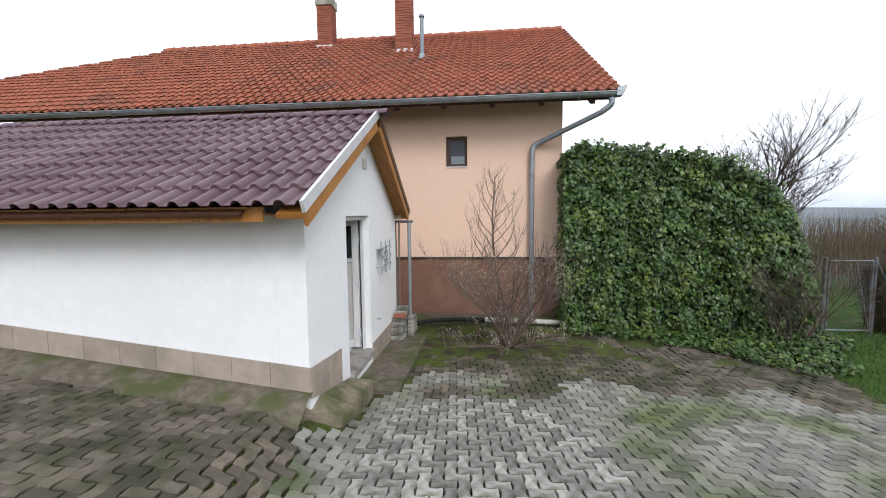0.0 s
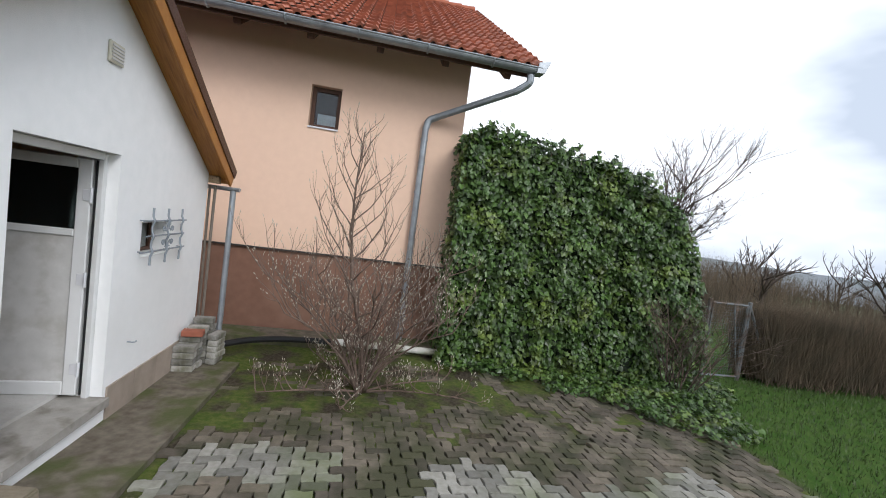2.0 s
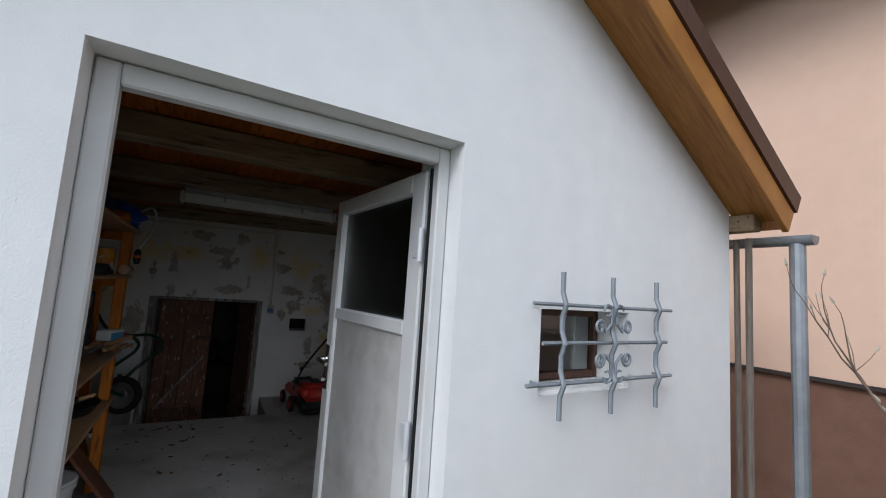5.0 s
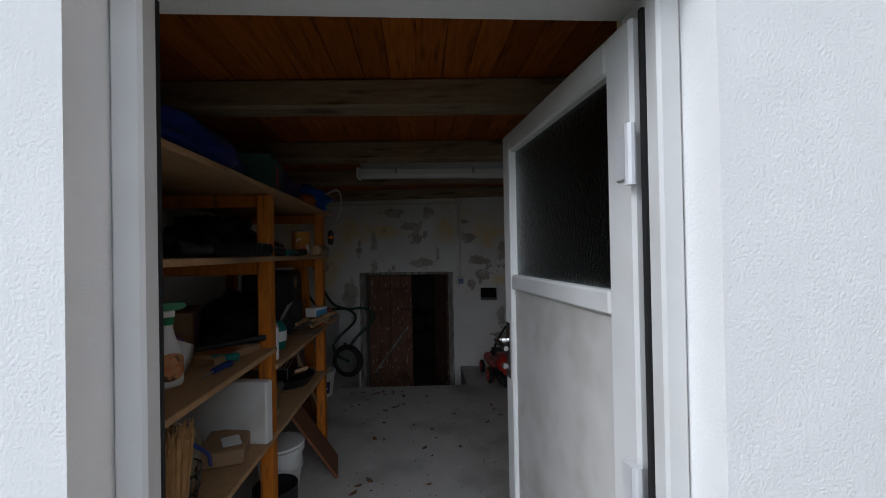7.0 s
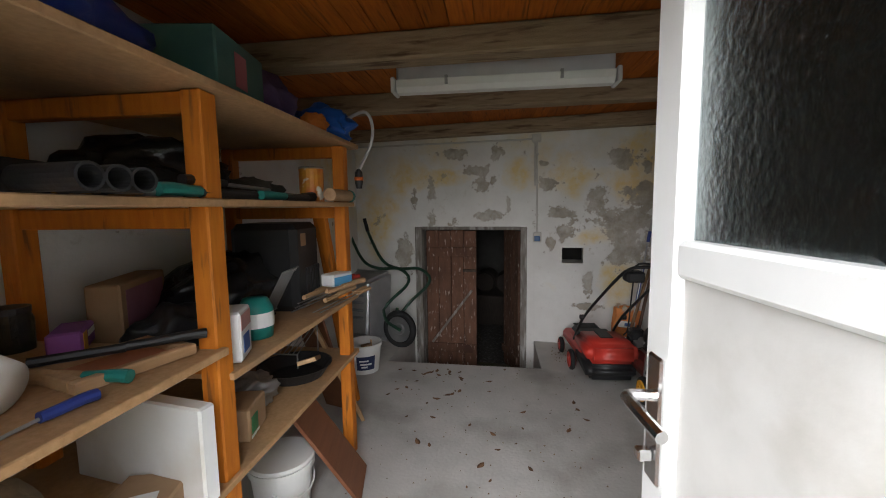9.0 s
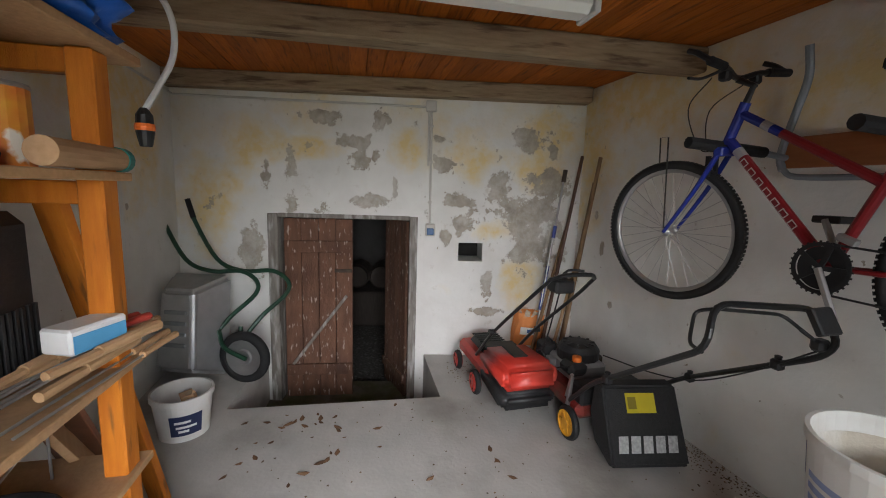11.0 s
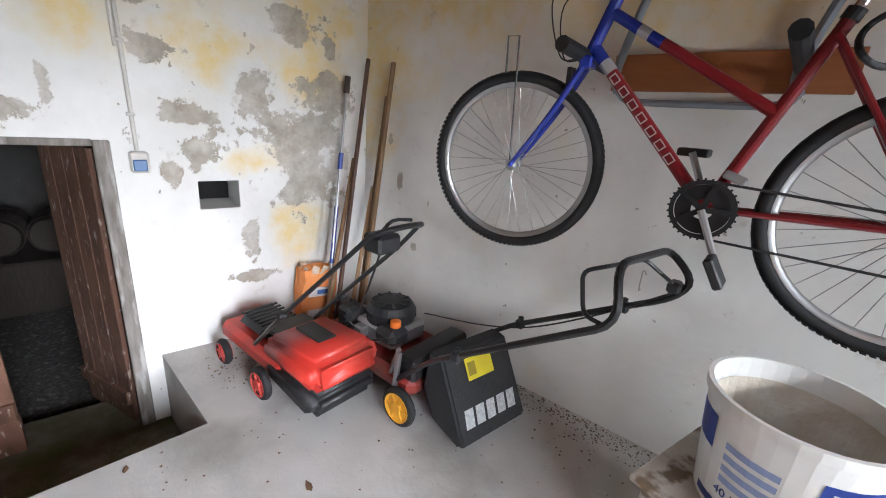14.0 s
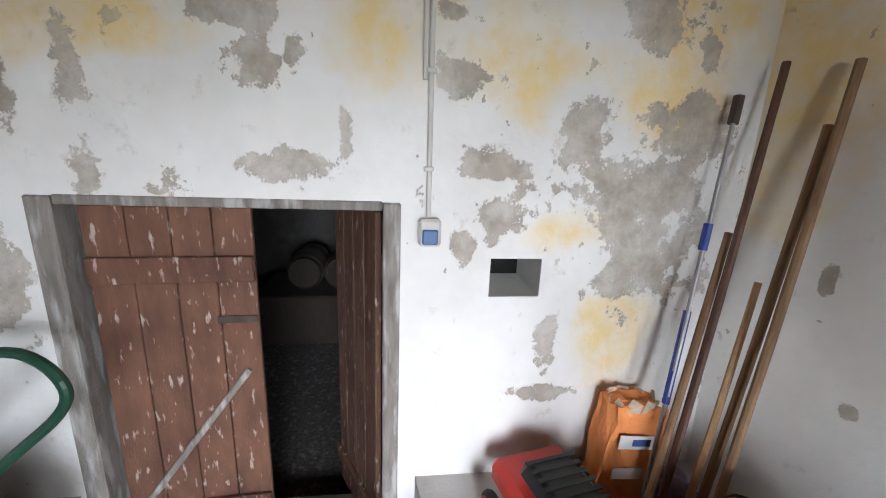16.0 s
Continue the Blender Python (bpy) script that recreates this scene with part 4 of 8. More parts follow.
for sy in (-1, 1):
    for sz in (-1, 1):
        pts = []
        for k in range(22):
            a = k / 21 * 2.4 * math.pi
            r = 0.030 * (1 - 0.62 * k / 21)
            pts.append((gx0 + 0.02, 1.46 + sy * (0.092 - r * math.cos(a) * 0.9 - 0.01), 1.30 + sz * (0.062 + r * math.sin(a))))
        pts = [(gx0 + 0.02, 1.46 + sy * 0.012, 1.30 + sz * 0.135), (gx0 + 0.02, 1.46 + sy * 0.016, 1.30 + sz * 0.075), (gx0 + 0.02, 1.46 + sy * 0.05, 1.30 + sz * 0.045)] + pts[1:]
        part("scroll", tubed(pts, 0.006, 6), M_GRILLE, grille)
        ring = [(gx0 + 0.02, 1.46 + sy * (0.036 + 0.022 * math.cos(a)), 1.30 + sz * (0.128 + 0.022 * math.sin(a))) for a in (2 * math.pi * k / 12 for k in range(11))]
        part("small_scroll", tubed(ring, 0.005, 6), M_GRILLE, grille)
for y, z in ((1.10, 1.44), (1.10, 1.155), (1.83, 1.44), (1.83, 1.155)):
    part("wall_pin", tubed([(-0.02, y, z), (gx0, y, z)], 0.006, 6), M_GRILLE, grille)

ventg = thing("gable_vent", "small cream plastic vent cover on the gable", "vent")
part("cover", boxed(0.002, 0.022, 0.485, 0.655, 2.62, 2.77, bevel=0.005), mat("cream_plastic", (0.66, 0.63, 0.52), rough=0.5), ventg)
for k in range(5):
    part("slat", boxed(0.022, 0.031, 0.50, 0.64, 2.638 + k * 0.024, 2.652 + k * 0.024, bevel=0.002), M_PVC, ventg)

tap = thing("wall_hook", "small rusty metal hook in the shed wall", "hook")
part("shank", tubed(smooth_line([(-0.02, 1.06, 0.345), (0.05, 1.06, 0.345), (0.06, 1.085, 0.345), (0.05, 1.105, 0.345)], 4), 0.006, 6), M_GRILLE, tap)

# plinth tiles on the shed: pieces that follow the slope of the ground
plinth = thing("plinth", "beige tile plinth course round the shed", "plinth", kind="structure")


def quad_tile(p0, p1, z00, z01, z10, z11, out):
    """A tile between two plan points with its own four heights, thick towards out."""
    bm = bmesh.new()
    o = Vector((*out, 0))
    c = [Vector((*p0, z00)), Vector((*p1, z10)), Vector((*p1, z11)), Vector((*p0, z01))]
    a = [bm.verts.new(v) for v in c]
    b = [bm.verts.new(v + o) for v in c]
    bm.faces.new(a)
    bm.faces.new(b[::-1])
    for k in range(4):
        bm.faces.new((a[(k + 1) % 4], a[k], b[k], b[(k + 1) % 4]))
    bmesh.ops.recalc_face_normals(bm, faces=bm.faces)
    part("tile", bm, M_PLTILE, plinth)


def near_base(x):
    return 0.30 - 0.112 * x


xs = 0.0
while xs > -5.0:
    x2 = xs - 0.40
    quad_tile((xs, Y0 - 0.001), (x2 + 0.006, Y0 - 0.001), near_base(xs) - 0.06, near_base(xs) + 0.205, near_base(x2) - 0.06, near_base(x2) + 0.205, (0, -0.014))
    xs = x2
for ya, yb2, a0, a1, b0, b1 in ((-1.42, -0.99, 0.20, 0.50, 0.08, 0.455), (-0.985, -0.56, 0.07, 0.452, -0.05, 0.41)):
    quad_tile((0.001, ya), (0.001, yb2), a0, a1, b0, b1, (0.014, 0))
y = 0.80
while y < 2.4:
    quad_tile((0.001, y), (0.001, y + 0.395), -0.32, 0.035, -0.33, 0.035, (0.014, 0))
    y += 0.40

# ---- rainwater goods of the shed ----
sg = thing("shed_gutter", "old grey shed gutter with a downpipe and two thin poles", "gutter")
bm = bmesh.new()
r0 = [bm.verts.new((-5.3, 2.715 + 0.05 * math.cos(t), 1.87 + 0.05 * math.sin(t))) for t in ga]
r1 = [bm.verts.new((0.31, 2.715 + 0.05 * math.cos(t), 1.87 + 0.05 * math.sin(t))) for t in ga]
for k in range(10):
    bm.faces.new((r0[k], r0[k + 1], r1[k + 1], r1[k]))
bm.faces.new(r1)
tr = part("trough", bm, M_ZINC, sg)
tr.modifiers.new("thick", "SOLIDIFY").thickness = 0.008
part("downpipe", tubed([(0.235, 2.715, 1.83), (0.235, 2.70, 0.2), (0.24, 2.66, -0.1), (0.30, 2.70, -0.19)], 0.036, 12), M_ZINC, sg)
M_OLDWOOD = mat("grey_weathered_wood", (0.20, 0.17, 0.14), (0.13, 0.11, 0.09), 0.9, stretch=(8, 8, 1), bump=0.4)
part("pole", tubed([(0.06, 2.60, 1.86), (0.03, 2.66, -0.3)], 0.018, 8), M_OLDWOOD, sg, "thin grey wooden pole")
part("pole", tubed([(-0.01, 2.62, 1.86), (-0.03, 2.70, -0.3)], 0.016, 8), M_OLDWOOD, sg, "thin grey wooden pole")
dr = thing("drain_pipe", "ribbed drain hose lying along the foot of the house", "pipe")
part("black_hose", tubed(smooth_line([(0.30, 2.72, -0.185), (0.55, 2.95, -0.185), (1.0, 3.13, -0.19), (1.75, 3.19, -0.20)], 5), 0.042, 10), M_RUBBER, dr, "black ribbed hose")
part("white_pipe", tubed([(1.7, 3.185, -0.195), (2.5, 3.20, -0.215), (3.5, 3.19, -0.25)], 0.052, 12), mat("dirty_white_pipe", (0.60, 0.59, 0.56), (0.5, 0.49, 0.45), 0.6, c3=(0.25, 0.24, 0.17), scale3=3, bump=0.2), dr, "pale dirty pipe")

# stack of spare pavers and one red brick
stack = thing("paver_stack", "stack of grey spare pavers with one red brick on top", "stack")
st_bm = boxed(-0.11, 0.11, -0.055, 0.055, -0.035, 0.035, bevel=0.008)
first = None
for k, (cx, cy, lv, rot) in enumerate([(0.13, 1.98, i, 3) for i in range(4)] + [(0.13, 2.12, i, -4) for i in range(5)] + [(0.15, 2.27, i, 6) for i in range(6)] + [(0.16, 2.41, i, -2) for i in range(7)] + [(0.35, 2.30, i, 80) for i in range(5)]):
    m = pose(cx + random.uniform(-0.015, 0.015), cy, ground_z(0.15, 2.2) + 0.05 + lv * 0.074, 0, 0, rot + random.uniform(-6, 6))
    if first is None:
        first = part("paver", st_bm, M_PAVER, stack, m=m)
    else:
        o = new("paver", first.data)
        o.parent = stack
        o.matrix_local = m
part("red_brick", boxed(-0.11, 0.11, -0.06, 0.06, -0.033, 0.033, bevel=0.006, m=pose(0.15, 2.10, ground_z(0.15, 2.2) + 0.05 + 5 * 0.074, 0, 0, 8)), M_BRICKY, stack, "red brick")

# ---- plants ----
M_TWIG = mat("bare_twig", (0.19, 0.135, 0.105), (0.115, 0.08, 0.062), 0.85, scale=20, bump=0.3)
M_TWIGDARK = mat("dark_twig", (0.075, 0.055, 0.042), (0.05, 0.036, 0.028), 0.9, scale=20, bump=0.3)
M_BUD = mat("felted_bud", (0.50, 0.47, 0.39), (0.34, 0.30, 0.23), 0.9, bump=0.1)
M_IVY = mat("ivy_leaf", (0.040, 0.080, 0.016), (0.066, 0.118, 0.024), 0.38, scale=3, c3=(0.12, 0.16, 0.03), scale3=2.4, cut3=(0.50, 0.72), rnd=0.65, island=True, bump=0.0)
M_IVYSHADE = mat("ivy_inside", (0.008, 0.014, 0.006), (0.014, 0.022, 0.009), 1.0, scale=6, bump=0.8, bscale=12)


def grow(bm, buds, p, d, length, r, depth, rng, upward=0.35, spread=0.75, kids=3, wobble=0.16):
    """A limb that bends, thins and forks; its tips go to buds."""
    n = 4 if depth > 0 else 3
    pts = [Vector(p)]
    d = Vector(d).normalized()
    for k in range(n):
        d = (d + Vector((rng.uniform(-1, 1), rng.uniform(-1, 1), rng.uniform(-1, 1))) * wobble + Vector((0, 0, upward * 0.18))).normalized()
        pts.append(pts[-1] + d * length / n)
    tube(bm, pts, r, 5 if r > 0.006 else 3, caps=False, r_end=r * 0.55)
    if depth == 0:
        buds.append((pts[-1], d))
        return
    for k in range(kids):
        i = rng.uniform(0.3, 1.0) * n
        a = pts[min(int(i), n - 1)].lerp(pts[min(int(i) + 1, n)], i % 1)
        side = Vector((rng.uniform(-1, 1), rng.uniform(-1, 1), rng.uniform(-0.2, 0.9)))
        grow(bm, buds, a, (d * (1 - spread * 0.5) + side.normalized() * spread), length * rng.uniform(0.42, 0.68), r * 0.52, depth - 1, rng, upward, spread, kids, wobble)
    grow(bm, buds, pts[-1], d, length * 0.5, r * 0.52, depth - 1, rng, upward, spread, kids, wobble)


bush = thing("bare_shrub", "leafless shrub with many brown stems and felted buds", "shrub")
rng = random.Random(7)
bx, by = 2.12, 1.78
bz = ground_z(bx, by) - 0.03
bm, tips = bmesh.new(), []
trunk = [(bx + 0.02, by, bz), (bx - 0.06, by - 0.12, bz + 0.6), (bx - 0.24, by - 0.34, bz + 1.4), (bx - 0.30, by - 0.50, bz + 2.15), (bx - 0.27, by - 0.66, bz + 2.85)]
tube(bm, smooth_line(trunk, 4), 0.027, 7, r_end=0.006)
tips.append((Vector(trunk[-1]), Vector((0, 0, 1))))
for k in range(30):
    f = 0.22 + 0.76 * k / 29
    z = trunk[int(min(3, f * 4))][2] + (trunk[int(min(3, f * 4)) + 1][2] - trunk[int(min(3, f * 4))][2]) * (f * 4 - int(min(3, f * 4)))
    i = min(3, int(f * 4))
    tx, ty = (trunk[i][q] + (trunk[i + 1][q] - trunk[i][q]) * (f * 4 - i) for q in (0, 1))
    a = k * 2.4
    ln = 0.80 * (1.08 - f) + 0.16
    grow(bm, tips, (tx, ty, z), (math.cos(a), math.sin(a), 0.55 + 0.5 * f), ln, 0.009 * (1.2 - f) + 0.0035, 2 if f < 0.9 else 1, rng, 0.7, 0.7, 2, 0.26)
part("leader", bm, M_TWIG, bush, smooth=True)
for k in range(22):
    # arching side stems with upright shoots along them
    bm = bmesh.new()
    a = k * 2 * math.pi / 22 + rng.uniform(-0.15, 0.15)
    reach = rng.uniform(0.75, 1.2)
    rise = rng.uniform(0.8, 1.65) if k % 4 else rng.uniform(0.12, 0.3)
    ca, sa = math.cos(a), math.sin(a)
    arc = smooth_line([(bx + 0.05 * ca, by + 0.05 * sa, bz), (bx + 0.30 * reach * ca, by + 0.30 * reach * sa, bz + 0.42 * rise), (bx + 0.68 * reach * ca, by + 0.68 * reach * sa, bz + 0.80 * rise), (bx + reach * ca, by + reach * sa, bz + rise)], 4)
    tube(bm, arc, 0.015, 6, r_end=0.005)
    for q in range(11):
        p = Vector(arc[min(len(arc) - 1, 3 + int(q * (len(arc) - 4) / 10))])
        d = (ca * rng.uniform(-0.2, 1.0) + rng.uniform(-.7, .7), sa * rng.uniform(-0.2, 1.0) + rng.uniform(-.7, .7), rng.uniform(0.3, 1.4) if rise > 0.35 else rng.uniform(-0.05, 0.5))
        grow(bm, tips, tuple(p), d, (1.0 if rise > 0.35 else 0.55) * rng.uniform(0.20, 0.46), 0.007, 2, rng, 0.7, 0.65, 2, 0.24)
    part("stem", bm, M_TWIG, bush, smooth=True)
verts, faces = [], []
for p, d in tips:
    s = rng.uniform(0.007, 0.0125)
    side = d.orthogonal().normalized()
    up = d.cross(side)
    b = len(verts)
    verts += [p, p + d * s + side * s * 0.5, p + d * s + up * s * 0.5, p + d * s - side * s * 0.5, p + d * s - up * s * 0.5, p + d * s * 3.2]
    for i in range(4):
        j = (i + 1) % 4
        faces += [(b, b + 1 + j, b + 1 + i), (b + 5, b + 1 + i, b + 1 + j)]
me = bpy.data.meshes.new("bud")
me.from_pydata([tuple(v) for v in verts], [], faces)
me.materials.append(M_BUD)
bud = new("bud", me)
bud.parent = bush
tagged(bud, "pale felted buds", kind="stuff")


def leaf_cloud(name, places, size, material, parent, label):
    """Many five-pointed leaves, each folded along its midrib. places: (point, outward normal)."""
    verts, faces = [], []
    rng = random.Random(len(places))
    for p, nrm in places:
        s = size * rng.uniform(0.55, 1.25)
        n = (nrm + Vector((rng.uniform(-1, 1), rng.uniform(-1, 1), rng.uniform(-0.6, 1.0))) * 0.85).normalized()
        tip = (Vector((rng.uniform(-0.7, 0.7), rng.uniform(-0.7, 0.7), -1.0)) - n * n.dot(Vector((0, 0, -1)))).normalized()
        tip = (tip - n * tip.dot(n)).normalized()
        side = n.cross(tip)
        b = len(verts)
        verts += [p, p + tip * s, p + side * s * 0.52 + tip * s * 0.32 - n * s * 0.12, p - side * s * 0.52 + tip * s * 0.32 - n * s * 0.12, p + side * s * 0.34 - tip * s * 0.18, p - side * s * 0.34 - tip * s * 0.18]
        faces += [(b, b + 1, b + 2), (b, b + 3, b + 1), (b, b + 2, b + 4), (b, b + 5, b + 3)]
    me = bpy.data.meshes.new(name)
    me.from_pydata([tuple(v) for v in verts], [], faces)
    me.materials.append(material)
    ob = new(name, me)
    if parent:
        ob.parent = parent
    return tagged(ob, label, kind="stuff")


def hedge_top(x):
    return lerp_list(x, ((3.0, 3.10), (3.6, 3.22), (4.9, 3.05), (5.9, 2.95), (6.8, 2.62), (7.3, 2.0), (7.7, 0.9), (7.9, 0.3)))


ivy = thing("ivy_hedge", "dense dark green ivy mass beside the house corner", "ivy")
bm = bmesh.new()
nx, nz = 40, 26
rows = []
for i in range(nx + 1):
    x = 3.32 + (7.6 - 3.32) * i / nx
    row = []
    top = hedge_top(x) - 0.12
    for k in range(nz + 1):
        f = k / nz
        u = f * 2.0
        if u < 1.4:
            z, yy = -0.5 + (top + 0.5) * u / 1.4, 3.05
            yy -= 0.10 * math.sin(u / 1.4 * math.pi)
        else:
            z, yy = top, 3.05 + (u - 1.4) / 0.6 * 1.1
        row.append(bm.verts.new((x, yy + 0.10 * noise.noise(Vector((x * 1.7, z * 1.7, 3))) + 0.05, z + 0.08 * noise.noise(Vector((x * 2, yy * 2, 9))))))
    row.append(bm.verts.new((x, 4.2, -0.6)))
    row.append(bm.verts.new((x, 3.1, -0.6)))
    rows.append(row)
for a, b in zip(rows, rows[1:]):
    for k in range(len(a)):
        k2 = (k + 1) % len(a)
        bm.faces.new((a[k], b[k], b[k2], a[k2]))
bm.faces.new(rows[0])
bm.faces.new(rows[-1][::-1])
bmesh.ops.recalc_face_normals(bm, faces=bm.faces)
# Solid near-black core: its colour stands for the shade behind the leaves.
part("inner_mass", bm, M_IVYSHADE, ivy, "dark shaded stems inside the ivy")
rng = random.Random(3)
pl = []
while len(pl) < 20000:
    x = rng.uniform(3.22, 7.75)
    top = hedge_top(x)
    if rng.random() < 0.8:
        z = rng.uniform(-0.45, top)
        lump = 0.20 * noise.noise(Vector((x * 2.1, z * 2.6, 1))) + 0.11 * noise.noise(Vector((x * 6, z * 6, 5)))
        yy = 2.98 - 0.12 * math.sin((z + 0.5) / (top + 0.5) * math.pi) - lump + rng.uniform(-0.03, 0.10)
        pl.append((Vector((x, yy, z)), Vector((0, -1, 0.35))))
    else:
        yy = rng.uniform(2.95, 4.1)
        lump = 0.16 * noise.noise(Vector((x * 2.3, yy * 2, 7))) + 0.10 * noise.noise(Vector((x * 7, yy * 7, 2)))
        pl.append((Vector((x, yy, top + lump + rng.uniform(-0.1, 0.08))), Vector((0, -0.4, 1))))
for k in range(900):
    z = rng.uniform(-0.4, 3.1)
    pl.append((Vector((3.24 + 0.08 * noise.noise(Vector((z * 3, 0, 0))) + rng.uniform(-.04, .06), rng.uniform(2.95, 3.7), z)), Vector((-1, -0.3, 0.3))))
for k in range(800):
    x = rng.uniform(7.3, 7.9)
    z = rng.uniform(-0.4, max(-0.3, hedge_top(x)))
    pl.append((Vector((x + rng.uniform(-.1, .1), rng.uniform(2.9, 3.9), z)), Vector((1, -0.4, 0.3))))
for k in range(110):
    x0, y0 = rng.uniform(3.2, 7.0), rng.uniform(2.85, 3.5)
    for q in range(7):
        pl.append((Vector((x0 + rng.uniform(-.05, .05) + 0.02 * q, y0 + rng.uniform(-.05, .05), hedge_top(x0) + 0.016 * q * (1 + k % 3 * 0.4) + rng.uniform(-.02, .02))), Vector((0, -0.7, 0.5))))
leaf_cloud("foliage", pl, 0.074, M_IVY, ivy, "dark glossy ivy leaves")
bm, tips = bmesh.new(), []
for k in range(26):
    x = rng.uniform(3.2, 7.0)
    grow(bm, tips, (x, rng.uniform(2.9, 3.4), hedge_top(x) - 0.1), (rng.uniform(-0.5, 0.3), -0.3, 1), rng.uniform(0.15, 0.38), 0.004, 1, rng, 0.2, 0.7, 2)
tagged(part("runner", bm, M_TWIG, ivy, "thin ivy runners"), kind="stuff")

pl = []
while len(pl) < 5200:
    x, y = rng.uniform(3.3, 8.2), rng.uniform(0.7, 3.3)
    lim = lerp_list(x, ((3.3, 2.65), (4.5, 2.35), (5.4, 1.8), (6.3, 0.9), (6.9, 0.95), (7.4, 1.9), (8.2, 2.6))) + 0.25 * noise.noise(Vector((x * 3, y * 3, 0)))
    if y > lim and rng.random() < min(1, 0.35 + (y - lim) * 2.2):
        pl.append((Vector((x, y, ground_z(x, y) + rng.uniform(0.0, 0.11))), Vector((0, -0.2, 1))))
leaf_cloud("ground_ivy", pl, 0.06, M_IVY, None, "low ivy creeping over the ground before the hedge")

shrub = thing("dead_shrub", "tangled brown leafless shrub beside the ivy", "shrub")
rng = random.Random(11)
for k in range(24):
    bm, tips = bmesh.new(), []
    a = rng.uniform(0, 2 * math.pi)
    grow(bm, tips, (7.25 + 0.18 * math.cos(a), 2.72 + 0.18 * math.sin(a), ground_z(7.2, 2.7) - 0.05), (math.cos(a) * 0.5, math.sin(a) * 0.4 - 0.1, 1.0), rng.uniform(0.7, 1.15), 0.011, 3, rng, 0.1, 0.75, 3, 0.22)
    part("stem", bm, M_TWIGDARK if k % 3 else M_TWIG, shrub)


def bare_tree(name, label, x, y, z, height, r, seed, limbs, material, depth=3, kids=3):
    t = thing(name, label, "tree", group="bare trees")
    rng = random.Random(seed)
    bm, tips = bmesh.new(), []
    top = [(x, y, z), (x + 0.05 * height, y, z + 0.3 * height), (x + 0.02 * height, y, z + 0.62 * height)]
    tube(bm, smooth_line(top, 4), r, 7, r_end=r * 0.4)
    part("trunk", bm, material, t)
    bm = bmesh.new()
    for k in range(limbs):
        f = rng.uniform(0.35, 1.0)
        p = Vector(top[0]).lerp(Vector(top[2]), f)
        a = k * 2.4 + rng.uniform(-0.4, 0.4)
        grow(bm, tips, p, (math.cos(a), math.sin(a), rng.uniform(0.7, 1.4)), height * rng.uniform(0.2, 0.33), r * 0.4, depth, rng, 0.25, 0.65, kids, 0.2)
    part("crown", bm, material, t)
    return tips


tips = bare_tree("bare_tree", "thin leafless tree with a few dry leaves behind the ivy", 7.95, 4.9, -0.5, 4.7, 0.05, 6, 30, M_TWIGDARK, 3, 4)
rng = random.Random(8)
leaf_cloud("dry_leaf", [(p, Vector((0, -1, 0.3))) for p, d in tips if p.z < 3.7 and rng.random() < 0.16], 0.04, M_TWIGDARK, None, "few dry leaves left on the bare tree")

# gate and fence beyond
M_GATE = mat("weathered_gate_steel", (0.17, 0.19, 0.20), (0.12, 0.13, 0.14), 0.6, 0.3, c3=(0.10, 0.07, 0.05), scale3=4, bump=0.1)
gate = thing("garden_gate", "grey galvanised tube gate with wire mesh", "gate")
gz = ground_z(9.2, 3.6) - 0.05
for x in (8.42, 9.32):
    part("post", tubed([(x, 3.62, gz - 0.2), (x, 3.62, 1.05)], 0.035, 10), M_GATE, gate)
part("strut", tubed([(9.34, 3.62, 0.95), (10.05, 3.60, gz)], 0.025, 8), M_GATE, gate)
fr = [(8.48, 3.6, gz + 0.08), (9.26, 3.6, gz + 0.08), (9.26, 3.6, 0.98), (8.48, 3.6, 0.98), (8.48, 3.6, gz + 0.08)]
for a, b in zip(fr, fr[1:]):
    part("frame_tube", tubed([a, b], 0.02, 8), M_GATE, gate)
part("brace", tubed([fr[1], (8.95, 3.6, 0.98)], 0.014, 6), M_GATE, gate)
bm = bmesh.new()
for k in range(16):
    tube(bm, [(8.48 + 0.052 * k, 3.6, gz + 0.08), (8.48 + 0.052 * k, 3.6, 0.98)], 0.0018, 3, caps=False)
for k in range(28):
    tube(bm, [(8.48, 3.6, gz + 0.1 + 0.052 * k), (9.26, 3.6, gz + 0.1 + 0.052 * k)], 0.0018, 3, caps=False)
tagged(part("mesh_infill", bm, M_GATE, gate, "thin wire mesh"), kind="stuff")


